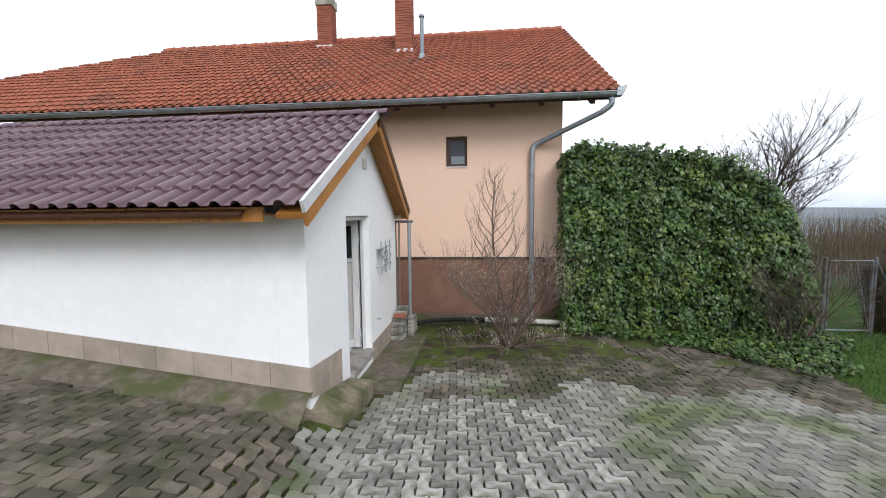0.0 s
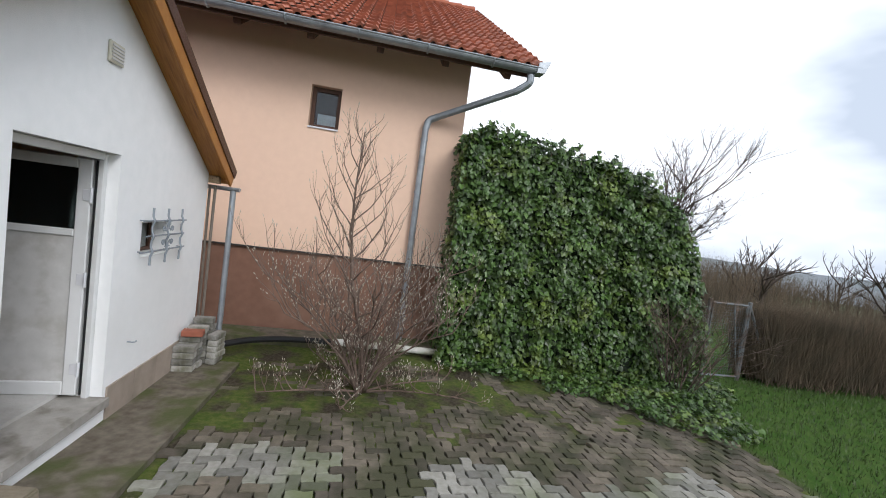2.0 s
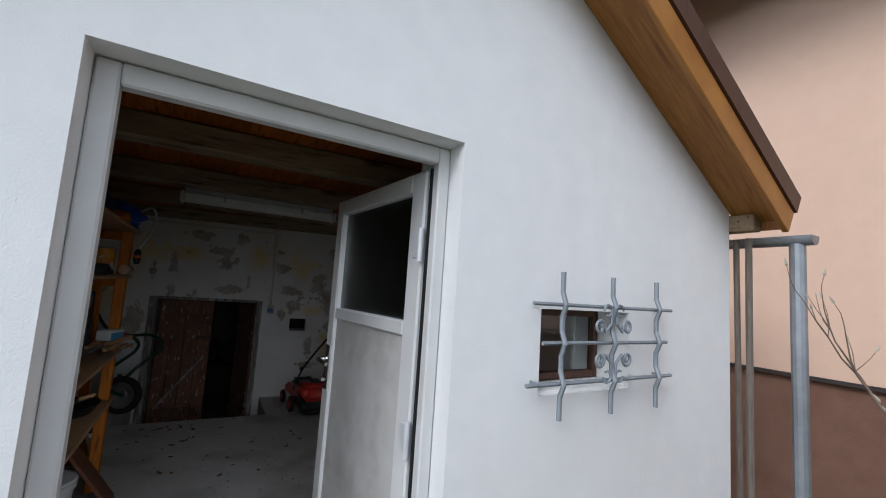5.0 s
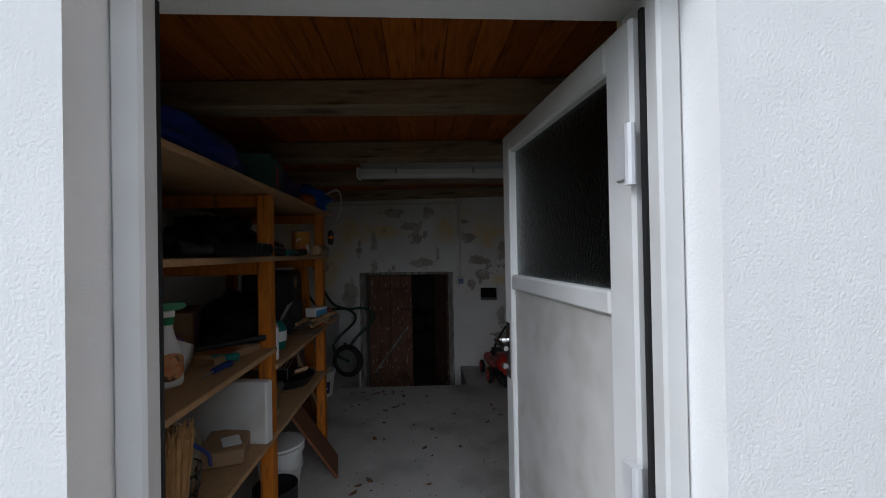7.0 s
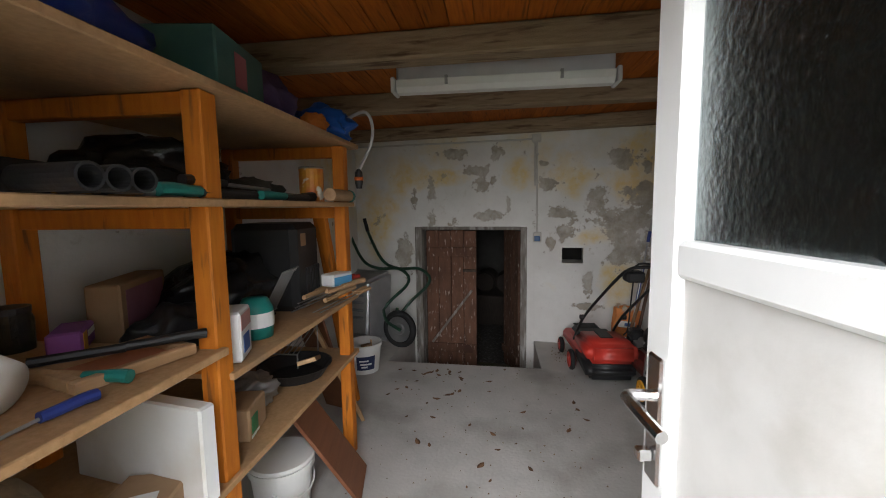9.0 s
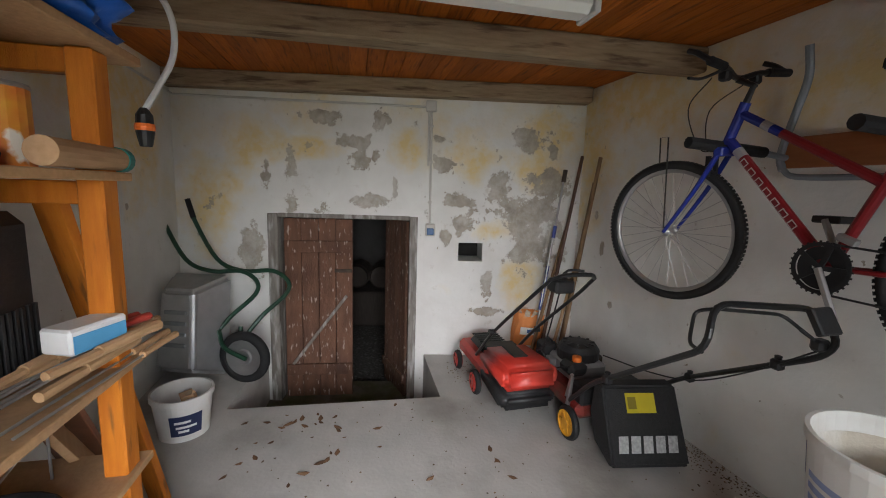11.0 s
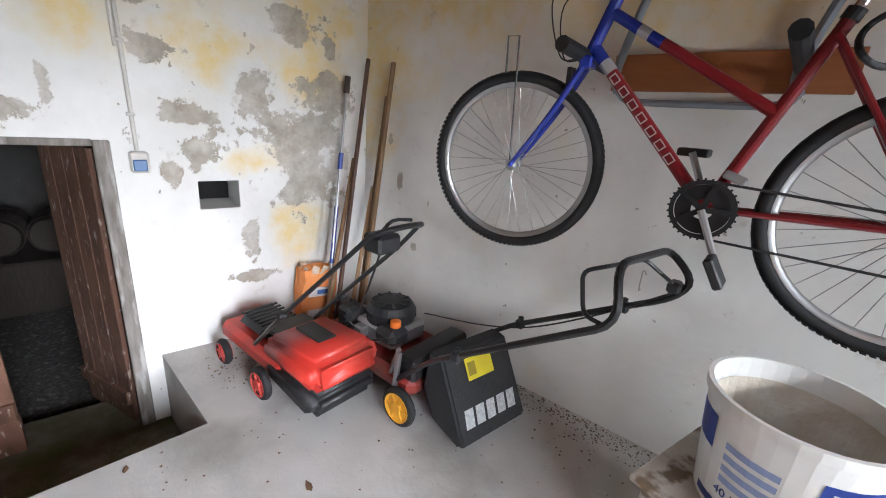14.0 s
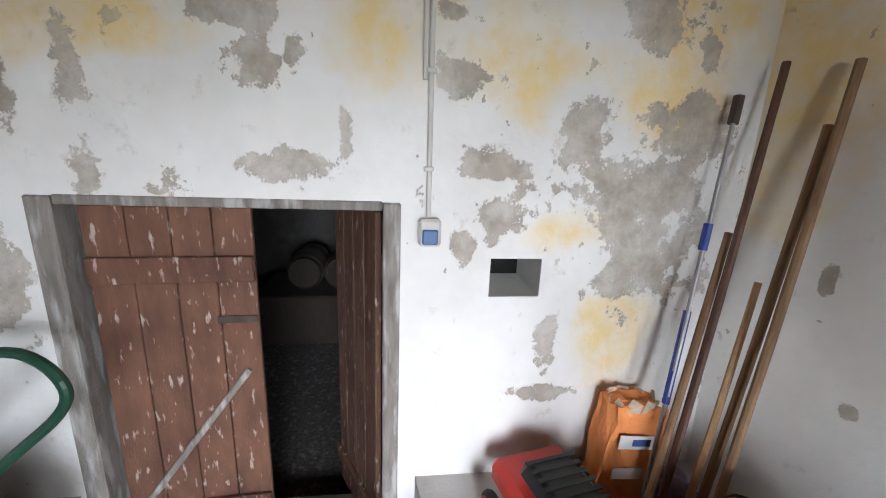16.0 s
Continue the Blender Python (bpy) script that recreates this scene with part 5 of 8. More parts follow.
def twig_hedge(name, label, pts, height, depth, count, material, seed):
    """A bare clipped hedge: a broken core and thousands of thin upright twigs."""
    h = thing(name, label, "hedge")
    rng = random.Random(seed)
    verts, faces = [], []
    for k in range(count):
        f = rng.random() * (len(pts) - 1)
        i = min(int(f), len(pts) - 2)
        a, b = pts[i], pts[i + 1]
        x = a[0] + (b[0] - a[0]) * (f - i)
        y = a[1] + (b[1] - a[1]) * (f - i) + rng.uniform(-depth, depth) / 2
        z0 = ground_z(x, y) - 0.05 + rng.uniform(0, height * 0.7)
        ln = (0.72 * height * (1 + 0.08 * noise.noise(Vector((x * 0.8, y, 0))))) * rng.uniform(0.35, 1.0)
        z1 = min(z0 + ln, ground_z(x, y) + height * (1 + 0.1 * noise.noise(Vector((x * 1.5, 0, 4)))) + rng.uniform(-0.05, 0.08))
        dx, dy, w = rng.uniform(-0.42, 0.42), rng.uniform(-0.3, 0.3), rng.uniform(0.003, 0.009)
        c = len(verts)
        verts += [(x - w, y, z0), (x + w, y, z0), (x + dx, y + dy, z1), (x, y + w * 1.6, z0)]
        faces += [(c, c + 1, c + 2), (c + 1, c + 3, c + 2), (c + 3, c, c + 2)]
    me = bpy.data.meshes.new("twigs")
    me.from_pydata(verts, [], faces)
    me.materials.append(material)
    o = new("twig", me)
    o.parent = h
    tagged(o, "dense thin brown twigs", kind="stuff")
    return h


M_HEDGE = mat("bare_hedge_twig", (0.135, 0.095, 0.06), (0.075, 0.06, 0.038), 0.95, scale=1.5, rnd=0.4, island=True, bump=0)
twig_hedge("bare_hedge", "clipped leafless brown hedge behind the lawn", [(9.6, 3.75), (11, 3.55), (14.5, 3.3), (20, 2.8), (27, 2.0)], 1.5, 0.9, 30000, M_HEDGE, 21)
twig_hedge("far_thicket", "brown leafless thicket beyond the hedge", [(12, 9), (20, 12), (32, 11), (45, 6)], 2.6, 4.0, 12000, M_HEDGE, 22)
for k, (x, y, h) in enumerate(((24, 7, 4.6), (28, 4.5, 5.5), (31, 9, 5.2), (20, 13, 4.2), (36, 2, 6.5), (26, 14, 4.8), (17, 11, 3.6), (22, 9.5, 4.4), (34, 6, 5.6), (40, 9, 5.8), (30, 0.5, 5.0), (15, 8.5, 3.4), (44, 3, 6.6))):
    bare_tree("far_tree", "small leafless orchard tree in the distance", x, y, ground_z(x, y) - 0.1, h, 0.09, 40 + k, 10, M_TWIGDARK, 2, 3)

# far country: low ridges, haze put into their bluish grey colour
M_FAR = mat("far_fields", (0.17, 0.19, 0.19), (0.14, 0.155, 0.165), 1.0, scale=0.02, c3=(0.22, 0.235, 0.25), scale3=0.006, bump=0)
for nm, dist, h in (("a", 420, 10.5), ("b", 900, 22.0)):
    bm = bmesh.new()
    n = 60
    lo, hi = [], []
    for k in range(n + 1):
        a = radians(-60 + 170 * k / n)
        x, y = dist * math.cos(a), dist * math.sin(a)
        lo.append(bm.verts.new((x, y, -40)))
        hi.append(bm.verts.new((x * 1.1, y * 1.1, -14 + h * (0.9 + 0.35 * noise.noise(Vector((k * 0.13, dist, 0)))))))
    for k in range(n):
        bm.faces.new((lo[k], lo[k + 1], hi[k + 1], hi[k]))
    solo("backdrop_" + nm, bm, M_FAR, "low hazy wooded ridge on the horizon", "backdrop", kind="structure", smooth=True)

# lawn blades
verts, faces = [], []
rng = random.Random(9)
while len(verts) < 3 * 26000:
    x, y = rng.uniform(6.2, 13.0), rng.uniform(-5.0, 3.6)
    if x < 6.35 + 0.3 * max(0, y) + 0.15 * noise.noise(Vector((x * 2, y * 2, 0))):
        continue
    z = ground_z(x, y) - 0.03
    h, a, w = rng.uniform(0.03, 0.075), rng.uniform(0, 6.28), 0.006
    c = len(verts)
    verts += [(x - w * math.cos(a), y - w * math.sin(a), z), (x + w * math.cos(a), y + w * math.sin(a), z), (x + rng.uniform(-.03, .03), y + rng.uniform(-.03, .03), z + h)]
    faces.append((c, c + 1, c + 2))
me = bpy.data.meshes.new("lawn_grass")
me.from_pydata(verts, [], faces)
me.materials.append(mat("grass_blade", (0.045, 0.08, 0.018), (0.07, 0.10, 0.03), 0.6, scale=2, rnd=0.35, island=True, bump=0))
tagged(new("lawn_grass", me), "short green lawn grass", "grass", kind="stuff")

# overhead wires
wires = thing("power_lines", "thin overhead power lines crossing the sky", "power line")
for k, (z0, z1) in enumerate(((9.6, 8.2), (9.9, 8.5), (10.5, 9.1), (11.0, 9.7))):
    pts = [(-40 + 32 * f, 25 - 4 * f, z0 + (z1 - z0) * f + 2.2 * (f - 0.5) ** 2 * 1.0) for f in (i / 10 for i in range(11))]
    part("wire", tubed(pts, 0.012, 4), M_RUBBER, wires)

# ---- inside: cellar door, pipes and lamp ----
M_OLDDOOR = mat("worn_brown_plank", (0.165, 0.08, 0.047), (0.082, 0.038, 0.023), 0.8, scale=4, stretch=(3.2, 3.2, 1), c3=(0.40, 0.33, 0.28), scale3=12, cut3=(0.60, 0.68), rnd=0.3, bump=0.5, bscale=40)
M_OLDFRAME = mat("grey_old_frame", (0.27, 0.25, 0.225), (0.15, 0.13, 0.11), 0.9, scale=6, stretch=(5, 5, 1), c3=(0.40, 0.385, 0.36), scale3=5, cut3=(0.52, 0.66), bump=0.5)
M_BLACKP = mat("black_plastic", (0.012, 0.012, 0.013), (0.018, 0.018, 0.019), 0.5, bump=0.1)
M_BLACKM = mat("black_painted_tube", (0.010, 0.010, 0.011), (0.014, 0.014, 0.014), 0.35, bump=0.03)
M_REDP = mat("red_plastic", (0.50, 0.035, 0.022), (0.43, 0.028, 0.018), 0.4, c3=(0.36, 0.07, 0.05), scale3=4, cut3=(0.5, 0.85), bump=0.05)
M_YELP = mat("yellow_plastic", (0.62, 0.30, 0.015), (0.52, 0.25, 0.015), 0.5, bump=0.05)
M_STEEL = mat("dull_steel", (0.42, 0.42, 0.42), (0.32, 0.32, 0.32), 0.4, 0.8, bump=0.1)
M_BLUEP = mat("blue_label", (0.03, 0.055, 0.26), (0.025, 0.045, 0.21), 0.5, bump=0)
M_WHITEP = mat("white_pail_plastic", (0.72, 0.72, 0.70), (0.66, 0.655, 0.63), 0.45, c3=(0.55, 0.51, 0.44), scale3=5, cut3=(0.52, 0.8), bump=0.04)
M_GREENT = mat("green_painted_tube", (0.018, 0.06, 0.035), (0.013, 0.045, 0.026), 0.35, bump=0.03)
M_CARD = mat("brown_cardboard", (0.36, 0.23, 0.13), (0.30, 0.19, 0.105), 0.9, bump=0.1)
M_PALEWOOD = mat("pale_planed_wood", (0.46, 0.29, 0.155), (0.38, 0.23, 0.115), 0.6, scale=6, stretch=(2, 10, 10), bump=0.15)
M_BROWNBOARD = mat("brown_veneer_board", (0.19, 0.075, 0.035), (0.15, 0.058, 0.028), 0.5, scale=5, stretch=(1, 10, 10), bump=0.08)
M_TEAL = mat("teal_plastic", (0.02, 0.22, 0.19), (0.018, 0.18, 0.16), 0.45, bump=0.03)
M_LABELW = mat("white_print", (0.74, 0.74, 0.73), (0.7, 0.7, 0.69), 0.6, bump=0)
M_ORANGEP = mat("orange_paper", (0.78, 0.30, 0.09), (0.68, 0.24, 0.07), 0.8, c3=(0.62, 0.5, 0.42), scale3=6, cut3=(0.55, 0.8), bump=0.3)

bd = thing("door_2", "low old double plank cellar door, worn brown, half open", "door", m=MA, kind="structure")
part("frame_post", boxed(BX - 0.20, BX + 0.012, BD0 - 0.005, BD0 + 0.075, -0.48, BDZ, bevel=0.006), M_OLDFRAME, bd, "grey peeling frame post")
part("frame_post", boxed(BX - 0.20, BX + 0.012, BD1 - 0.06, BD1 + 0.005, -0.48, BDZ, bevel=0.006), M_OLDFRAME, bd, "grey peeling frame post")
part("frame_head", boxed(BX - 0.20, BX + 0.004, BD0 + 0.076, BD1 - 0.061, BDZ - 0.03, BDZ + 0.004, bevel=0.004), M_OLDFRAME, bd, "grey peeling frame head")


def plank_leaf(m, w, mirrored):
    lf = part("leaf", boxed(0.0, w, 0.028, 0.05, -0.30, -0.22, bevel=0.003), M_OLDDOOR, bd, m=m)
    n = 4
    for k in range(n):
        a = k * w / n
        part("plank", boxed(a + 0.002, a + w / n - 0.002, 0.0, 0.026, -0.45, 1.145 + random.uniform(-0.008, 0.004), bevel=0.003), M_OLDDOOR, lf)
    for z in (0.86,):
        part("cross_batten", boxed(0.004, w - 0.004, -0.022, -0.001, z, z + 0.10, bevel=0.004), M_OLDDOOR, lf)
    part("cross_batten", boxed(0.004, w - 0.004, -0.022, -0.001, -0.22, -0.12, bevel=0.004), M_OLDDOOR, lf)
    br = Matrix.Translation((0.06, 0, -0.12)) @ Matrix.Rotation(-math.atan2(0.62, w - 0.10), 4, "Y")
    part("diagonal_batten", boxed(0, math.hypot(w - 0.10, 0.60), -0.02, -0.001, -0.013, 0.013, m=br, bevel=0.004), M_OLDFRAME, lf, "pale diagonal batten")
    part("latch", boxed(w - 0.15, w - 0.005, -0.012, -0.001, 0.69, 0.72, bevel=0.003), M_TWIGDARK, lf, "rusty iron latch")


# local x of a leaf runs from its hinge, its front looks to the room
plank_leaf(Matrix.Translation((BX - 0.06, BD0 + 0.10, 0)) @ Matrix.Rotation(radians(94), 4, "Z") @ Matrix.Diagonal((1, 1, 1, 1)), 0.56, False)
plank_leaf(Matrix.Translation((BX - 0.07, BD1 - 0.065, 0)) @ Matrix.Rotation(radians(205), 4, "Z"), 0.50, True)
solo("cellar_threshold", boxed(BX - 0.32, BX - 0.02, BD0 + 0.08, BD1 - 0.07, -0.5, -0.44), M_CONCDIRT, "dark worn threshold of the cellar door", "sill", kind="structure", m=MA)

# Barrel wood near black: the unlit cellar is worked into its colour.
M_GLOOMWOOD = mat("blackened_cellar_wood", (0.045, 0.034, 0.027), (0.028, 0.021, 0.017), 0.85, stretch=(8, 8, 1), bump=0.3)
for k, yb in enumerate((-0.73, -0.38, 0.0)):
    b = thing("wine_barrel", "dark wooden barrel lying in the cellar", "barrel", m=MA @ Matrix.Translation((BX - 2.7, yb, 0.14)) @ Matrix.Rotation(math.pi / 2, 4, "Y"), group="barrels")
    part("body", lathed([(0.0, -0.28), (0.145, -0.28), (0.155, -0.30), (0.185, 0.0), (0.155, 0.30), (0.145, 0.28), (0.0, 0.28)], 20), M_GLOOMWOOD, b)
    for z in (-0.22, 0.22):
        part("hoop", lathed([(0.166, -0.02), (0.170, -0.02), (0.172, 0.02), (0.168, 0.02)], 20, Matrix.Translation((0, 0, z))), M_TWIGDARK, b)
solo("barrel_rack", boxed(BX - 3.1, BX - 2.3, -1.2, 0.5, -0.56, -0.06, bevel=0.02), M_GLOOMWOOD, "low dark timber stand under the barrels", "rack", m=MA)

cond = thing("conduit", "pale plastic cable conduit on the old wall", "conduit", m=MA)
M_COND = mat("painted_conduit", (0.58, 0.56, 0.52), (0.5, 0.48, 0.44), 0.6, bump=0.1)
part("drop_pipe", tubed([(BX + 0.012, 0.237, 2.03), (BX + 0.012, 0.243, 1.14)], 0.009, 8), M_COND, cond)
part("drop_pipe", tubed([(BX + 0.012, 0.217, 2.03), (BX + 0.012, 0.22, 1.60)], 0.009, 8), M_COND, cond)
part("level_pipe", tubed([(BX + 0.012, -1.74, 2.07), (BX + 0.012, 0.20, 2.055)], 0.009, 8), M_COND, cond)
part("junction_box", boxed(BX + 0.001, BX + 0.045, 0.19, 0.275, 2.02, 2.10, bevel=0.006), M_COND, cond, "square pale junction box")
for z in (1.30, 1.62, 1.9):
    part("clip", boxed(BX + 0.001, BX + 0.026, 0.222, 0.256, z, z + 0.016, bevel=0.003), M_COND, cond)
sock = thing("wall_socket", "grey surface socket with a blue flap", "socket", m=MA)
part("housing", boxed(BX + 0.001, BX + 0.05, 0.207, 0.288, 1.035, 1.135, bevel=0.010), M_COND, sock)
part("flap", boxed(BX + 0.051, BX + 0.062, 0.22, 0.276, 1.045, 1.10, bevel=0.005), mat("blue_flap", (0.05, 0.13, 0.30), rough=0.4, bump=0), sock, "blue plastic flap")
lc = thing("cable", "thin grey cable run along the top of the plaster wall", "cable")
part("line", tubed([(-4.78, -1.17, 2.075), (-3.6, -1.155, 2.11), (-2.2, -1.14, 2.12)], 0.008, 6), M_COND, lc)

lamp = thing("ceiling_lamp", "twin-tube style fluorescent batten lamp, unlit, dusty diffuser", "lamp")
part("tray", boxed(-2.61, -2.55, -0.17, 0.98, 2.085, 2.232, bevel=0.008), M_TRIM, lamp)
bm = bmesh.new()
prism(bm, [(-2.64, 2.083), (-2.635, 2.045), (-2.61, 2.022), (-2.55, 2.022), (-2.525, 2.045), (-2.52, 2.083)], -0.165, 0.975)
part("diffuser", bm, mat("dusty_diffuser", (0.74, 0.74, 0.71), (0.68, 0.68, 0.64), 0.3, bump=0.02), lamp, "dusty clear plastic diffuser")
for y in (-0.195, 0.981):
    part("end_cap", boxed(-2.645, -2.515, y, y + 0.024, 2.018, 2.10, bevel=0.006), M_PVC, lamp)
for y in (0.1, 0.7):
    part("clip", boxed(-2.648, -2.512, y, y + 0.015, 2.05, 2.095), M_STEEL, lamp)

# ---- shelving ----
SY0, SY1 = -0.46, -1.09
rack = thing("shelving", "home-made orange timber shelving with four board shelves", "shelf")
for x in (-2.42, -1.37, -0.40):
    for y in (SY0, SY1):
        part("post", boxed(x - 0.035, x + 0.035, y - 0.03, y + 0.03, 0.0, 1.725, bevel=0.005), M_SHELF, rack)
    for z in (1.665, 1.345, 0.915 if x > -1.4 else 0.825, 0.505):
        part("bearer", boxed(x - 0.02, x + 0.02, SY1 + 0.032, SY0 - 0.032, z, z + 0.06, bevel=0.004), M_SHELF, rack)
part("top_board", boxed(-2.56, -0.36, SY1 - 0.03, SY0 + 0.06, 1.727, 1.751, bevel=0.003), M_CHIP, rack)
part("shelf_board", boxed(-2.50, -0.36, SY1 - 0.03, SY0 + 0.045, 1.407, 1.430, bevel=0.003), M_CHIP, rack)
part("shelf_board", boxed(-1.36, -0.36, SY1 - 0.03, SY0 + 0.05, 0.977, 1.000, bevel=0.003), M_CHIP, rack)
part("shelf_board", boxed(-2.52, -1.38, SY1 - 0.03, SY0 + 0.045, 0.887, 0.910, bevel=0.003), M_CHIP, rack)
part("shelf_board", boxed(-2.50, -0.36, SY1 - 0.03, SY0 + 0.045, 0.567, 0.590, bevel=0.003), M_CHIP, rack)


def crate(name, label, cat, x, y, z, sx, sy, sz, rot, material, marks=(), bevel=0.006):
    """A box on a shelf; marks: (name, material, u0, u1, v0, v1) on its front (towards +y)."""
    t = thing(name, label, cat, m=pose(x, y, z, 0, 0, rot))
    part("carton", boxed(-sx / 2, sx / 2, -sy / 2, sy / 2, 0.001, sz, bevel=bevel), material, t)
    for nm, mt, u0, u1, v0, v1 in marks:
        part(nm, boxed(-sx / 2 + u0 * sx, -sx / 2 + u1 * sx, sy / 2 + 0.0005, sy / 2 + 0.002, v0 * sz, v1 * sz), mt, t)
    return t


def lumpy(name, label, cat, x, y, z, sx, sy, sz, material, seed, rough=0.25, rot=0):
    """A soft bundle: a flattened ball with folds."""
    bm = bmesh.new()
    bmesh.ops.create_icosphere(bm, subdivisions=4, radius=1.0)
    for v in bm.verts:
        n = noise.fractal(v.co * 2.2 + Vector((seed, 0, 0)), 0.9, 2.0, 4)
        v.co *= 1 + rough * n
        v.co.z = max(v.co.z, -0.62)
        v.co = Vector((v.co.x * sx / 2, v.co.y * sy / 2, (v.co.z + 0.62) * sz / 1.62))
    return solo(name, bm, material, label, cat, smooth=True, m=pose(x, y, z + 0.001, 0, 0, rot))


M_BLUETARP = mat("blue_tarpaulin", (0.012, 0.035, 0.22), (0.010, 0.026, 0.16), 0.45, scale=5, bump=0.5, bscale=18)
M_BRIGHTBLUE = mat("bright_blue_bag", (0.02, 0.13, 0.55), (0.015, 0.10, 0.42), 0.4, scale=8, bump=0.4, bscale=25)
M_BLACKBAG = mat("black_bin_bag", (0.012, 0.012, 0.013), (0.02, 0.02, 0.021), 0.25, bump=0.5, bscale=25)
M_PURPLE = mat("purple_cloth", (0.10, 0.07, 0.16), (0.07, 0.05, 0.12), 0.9, bump=0.4)
zt1 = 1.752
lumpy("tarpaulin", "folded dark blue tarpaulin on the top shelf", "tarpaulin", -0.88, -0.68, zt1, 0.95, 0.46, 0.20, M_BLUETARP, 2, 0.18)
crate("printed_box", "teal cardboard box with a pink picture on the top shelf", "box", -1.62, -0.62, zt1, 0.34, 0.26, 0.20, 8, mat("teal_print", (0.04, 0.11, 0.10), (0.06, 0.16, 0.13), 0.6, scale=6, c3=(0.12, 0.15, 0.13), bump=0.02), (("picture", mat("pink_print", (0.40, 0.12, 0.14), rough=0.6, bump=0), 0.42, 0.66, 0.25, 0.8),))
lumpy("folded_cloth", "faded purple cloth bundle on the top shelf", "cloth", -1.95, -0.60, zt1, 0.26, 0.24, 0.20, M_PURPLE, 5)
lumpy("blue_bag", "bright blue plastic bag hanging over the shelf end", "bag", -2.40, -0.56, zt1, 0.30, 0.34, 0.17, M_BRIGHTBLUE, 8, 0.35)
lumpy("orange_cloth", "orange cloth on the top shelf", "cloth", -2.16, -0.48, zt1, 0.14, 0.12, 0.09, mat("orange_fabric", (0.60, 0.20, 0.03), rough=0.8), 9)
hose = thing("cable_coil", "white cable coil with orange and black plug ends", "cable")
part("loop", tubed(smooth_line([(-2.45, -0.45, 1.86), (-2.55, -0.36, 1.93), (-2.60, -0.33, 1.88), (-2.62, -0.34, 1.78), (-2.60, -0.38, 1.68), (-2.58, -0.41, 1.61)], 6), 0.009, 8), mat("white_cable", (0.55, 0.55, 0.55), rough=0.4), hose)
part("plug", lathed([(0.010, 0.05), (0.022, 0.03), (0.024, -0.02), (0.016, -0.06)], 12, pose(-2.58, -0.41, 1.57)), M_BLACKP, hose)
part("plug_ring", lathed([(0.025, 0), (0.027, 0.01), (0.025, 0.02)], 12, pose(-2.58, -0.41, 1.555)), mat("orange_ring", (0.7, 0.15, 0.02), rough=0.4), hose)

# second shelf
z2 = 1.431
lumpy("bin_bag", "shiny black plastic bag on the shelf", "bag", -1.62, -0.82, z2, 0.55, 0.40, 0.22, M_BLACKBAG, 13, 0.3)
crate("framed_picture", "dark picture frame with pale mount propped on the shelf", "frame", -0.90, -0.80, z2, 0.17, 0.02, 0.21, -14, M_BLACKP, (("mount", M_LABELW, 0.06, 0.94, 0.12, 0.62),), 0.003)
gl = thing("binoculars", "black binoculars lying at the shelf edge", "binoculars", m=pose(-0.80, -0.50, z2 + 0.028, 0, 0, 60) @ Matrix.Scale(0.8, 4))
for o in (-0.04, 0.04):
    part("tube", lathed([(0.0, -0.06), (0.024, -0.06), (0.027, 0.0), (0.034, 0.08), (0.030, 0.08), (0.0, 0.075)], 16, Matrix.Translation((o, 0, 0)) @ Matrix.Rotation(math.pi / 2, 4, "X")), M_BLACKP, gl)
part("bridge", boxed(-0.03, 0.03, -0.03, 0.02, -0.012, 0.012, bevel=0.004), M_BLACKP, gl)


def tool(name, label, x0, y0, x1, y1, z, r, handle_mat, shaft_mat, split=0.45, thin=0.5):
    t = thing(name, label, "tool")
    a, b = Vector((x0, y0, z + r)), Vector((x1, y1, z + r))
    c = a.lerp(b, split)
    part("handle", tubed(smooth_line([a, a.lerp(c, 0.3) + Vector((0, 0, r * 0.15)), a.lerp(c, 0.7), c], 3), r, 10, r_end=r * 0.85), handle_mat, t)
    part("shaft", tubed([c + Vector((0, 0, -r * 0.2)), b + Vector((0, 0, -r * (1 - thin)))], r * thin, 8), shaft_mat, t)
    return t


tool("screwdriver", "yellow handled screwdriver on the shelf", -1.12, -0.50, -1.35, -0.52, z2, 0.016, M_YELP, M_STEEL, 0.4)
tool("hand_saw_grip", "teal handled tool on the shelf edge", -1.18, -0.44, -1.60, -0.45, z2, 0.018, M_TEAL, M_BLACKP, 0.35, 0.8)
tool("rubber_grip_tool", "black grip tool lying on the shelf", -1.45, -0.50, -1.95, -0.50, z2, 0.017, M_BLACKP, M_STEEL, 0.5)
tool("hammer", "pale wooden handled hammer on the shelf", -0.98, -0.44, -1.22, -0.46, z2, 0.013, M_PALEWOOD, M_STEEL, 0.7, 1.2)
lumpy("rag", "dark rag heap on the shelf", "cloth", -1.98, -0.74, z2, 0.40, 0.28, 0.10, mat("dark_rag", (0.05, 0.05, 0.045), (0.08, 0.075, 0.06), 0.95, bump=0.5), 17, 0.4)
can = thing("paint_tin", "red and yellow printed tin on the shelf", "tin", m=pose(-2.24, -0.54, z2) @ Matrix.Scale(1.18, 4))
part("body", lathed([(0.0, 0.001), (0.05, 0.001), (0.05, 0.14), (0.0, 0.14)], 20), mat("red_yellow_print", (0.55, 0.05, 0.02), (0.70, 0.42, 0.04), 0.45, scale=9, c3=(0.75, 0.7, 0.6), scale3=14, cut3=(0.55, 0.6), bump=0), can)
part("rim", lathed([(0.05, 0.136), (0.053, 0.14), (0.05, 0.145)], 20), M_STEEL, can)
roll = thing("reed_roll", "rolled pale reed mat with a green end on the shelf", "roll", m=pose(-2.31, -0.43, z2 + 0.033, 0, 0, 4))
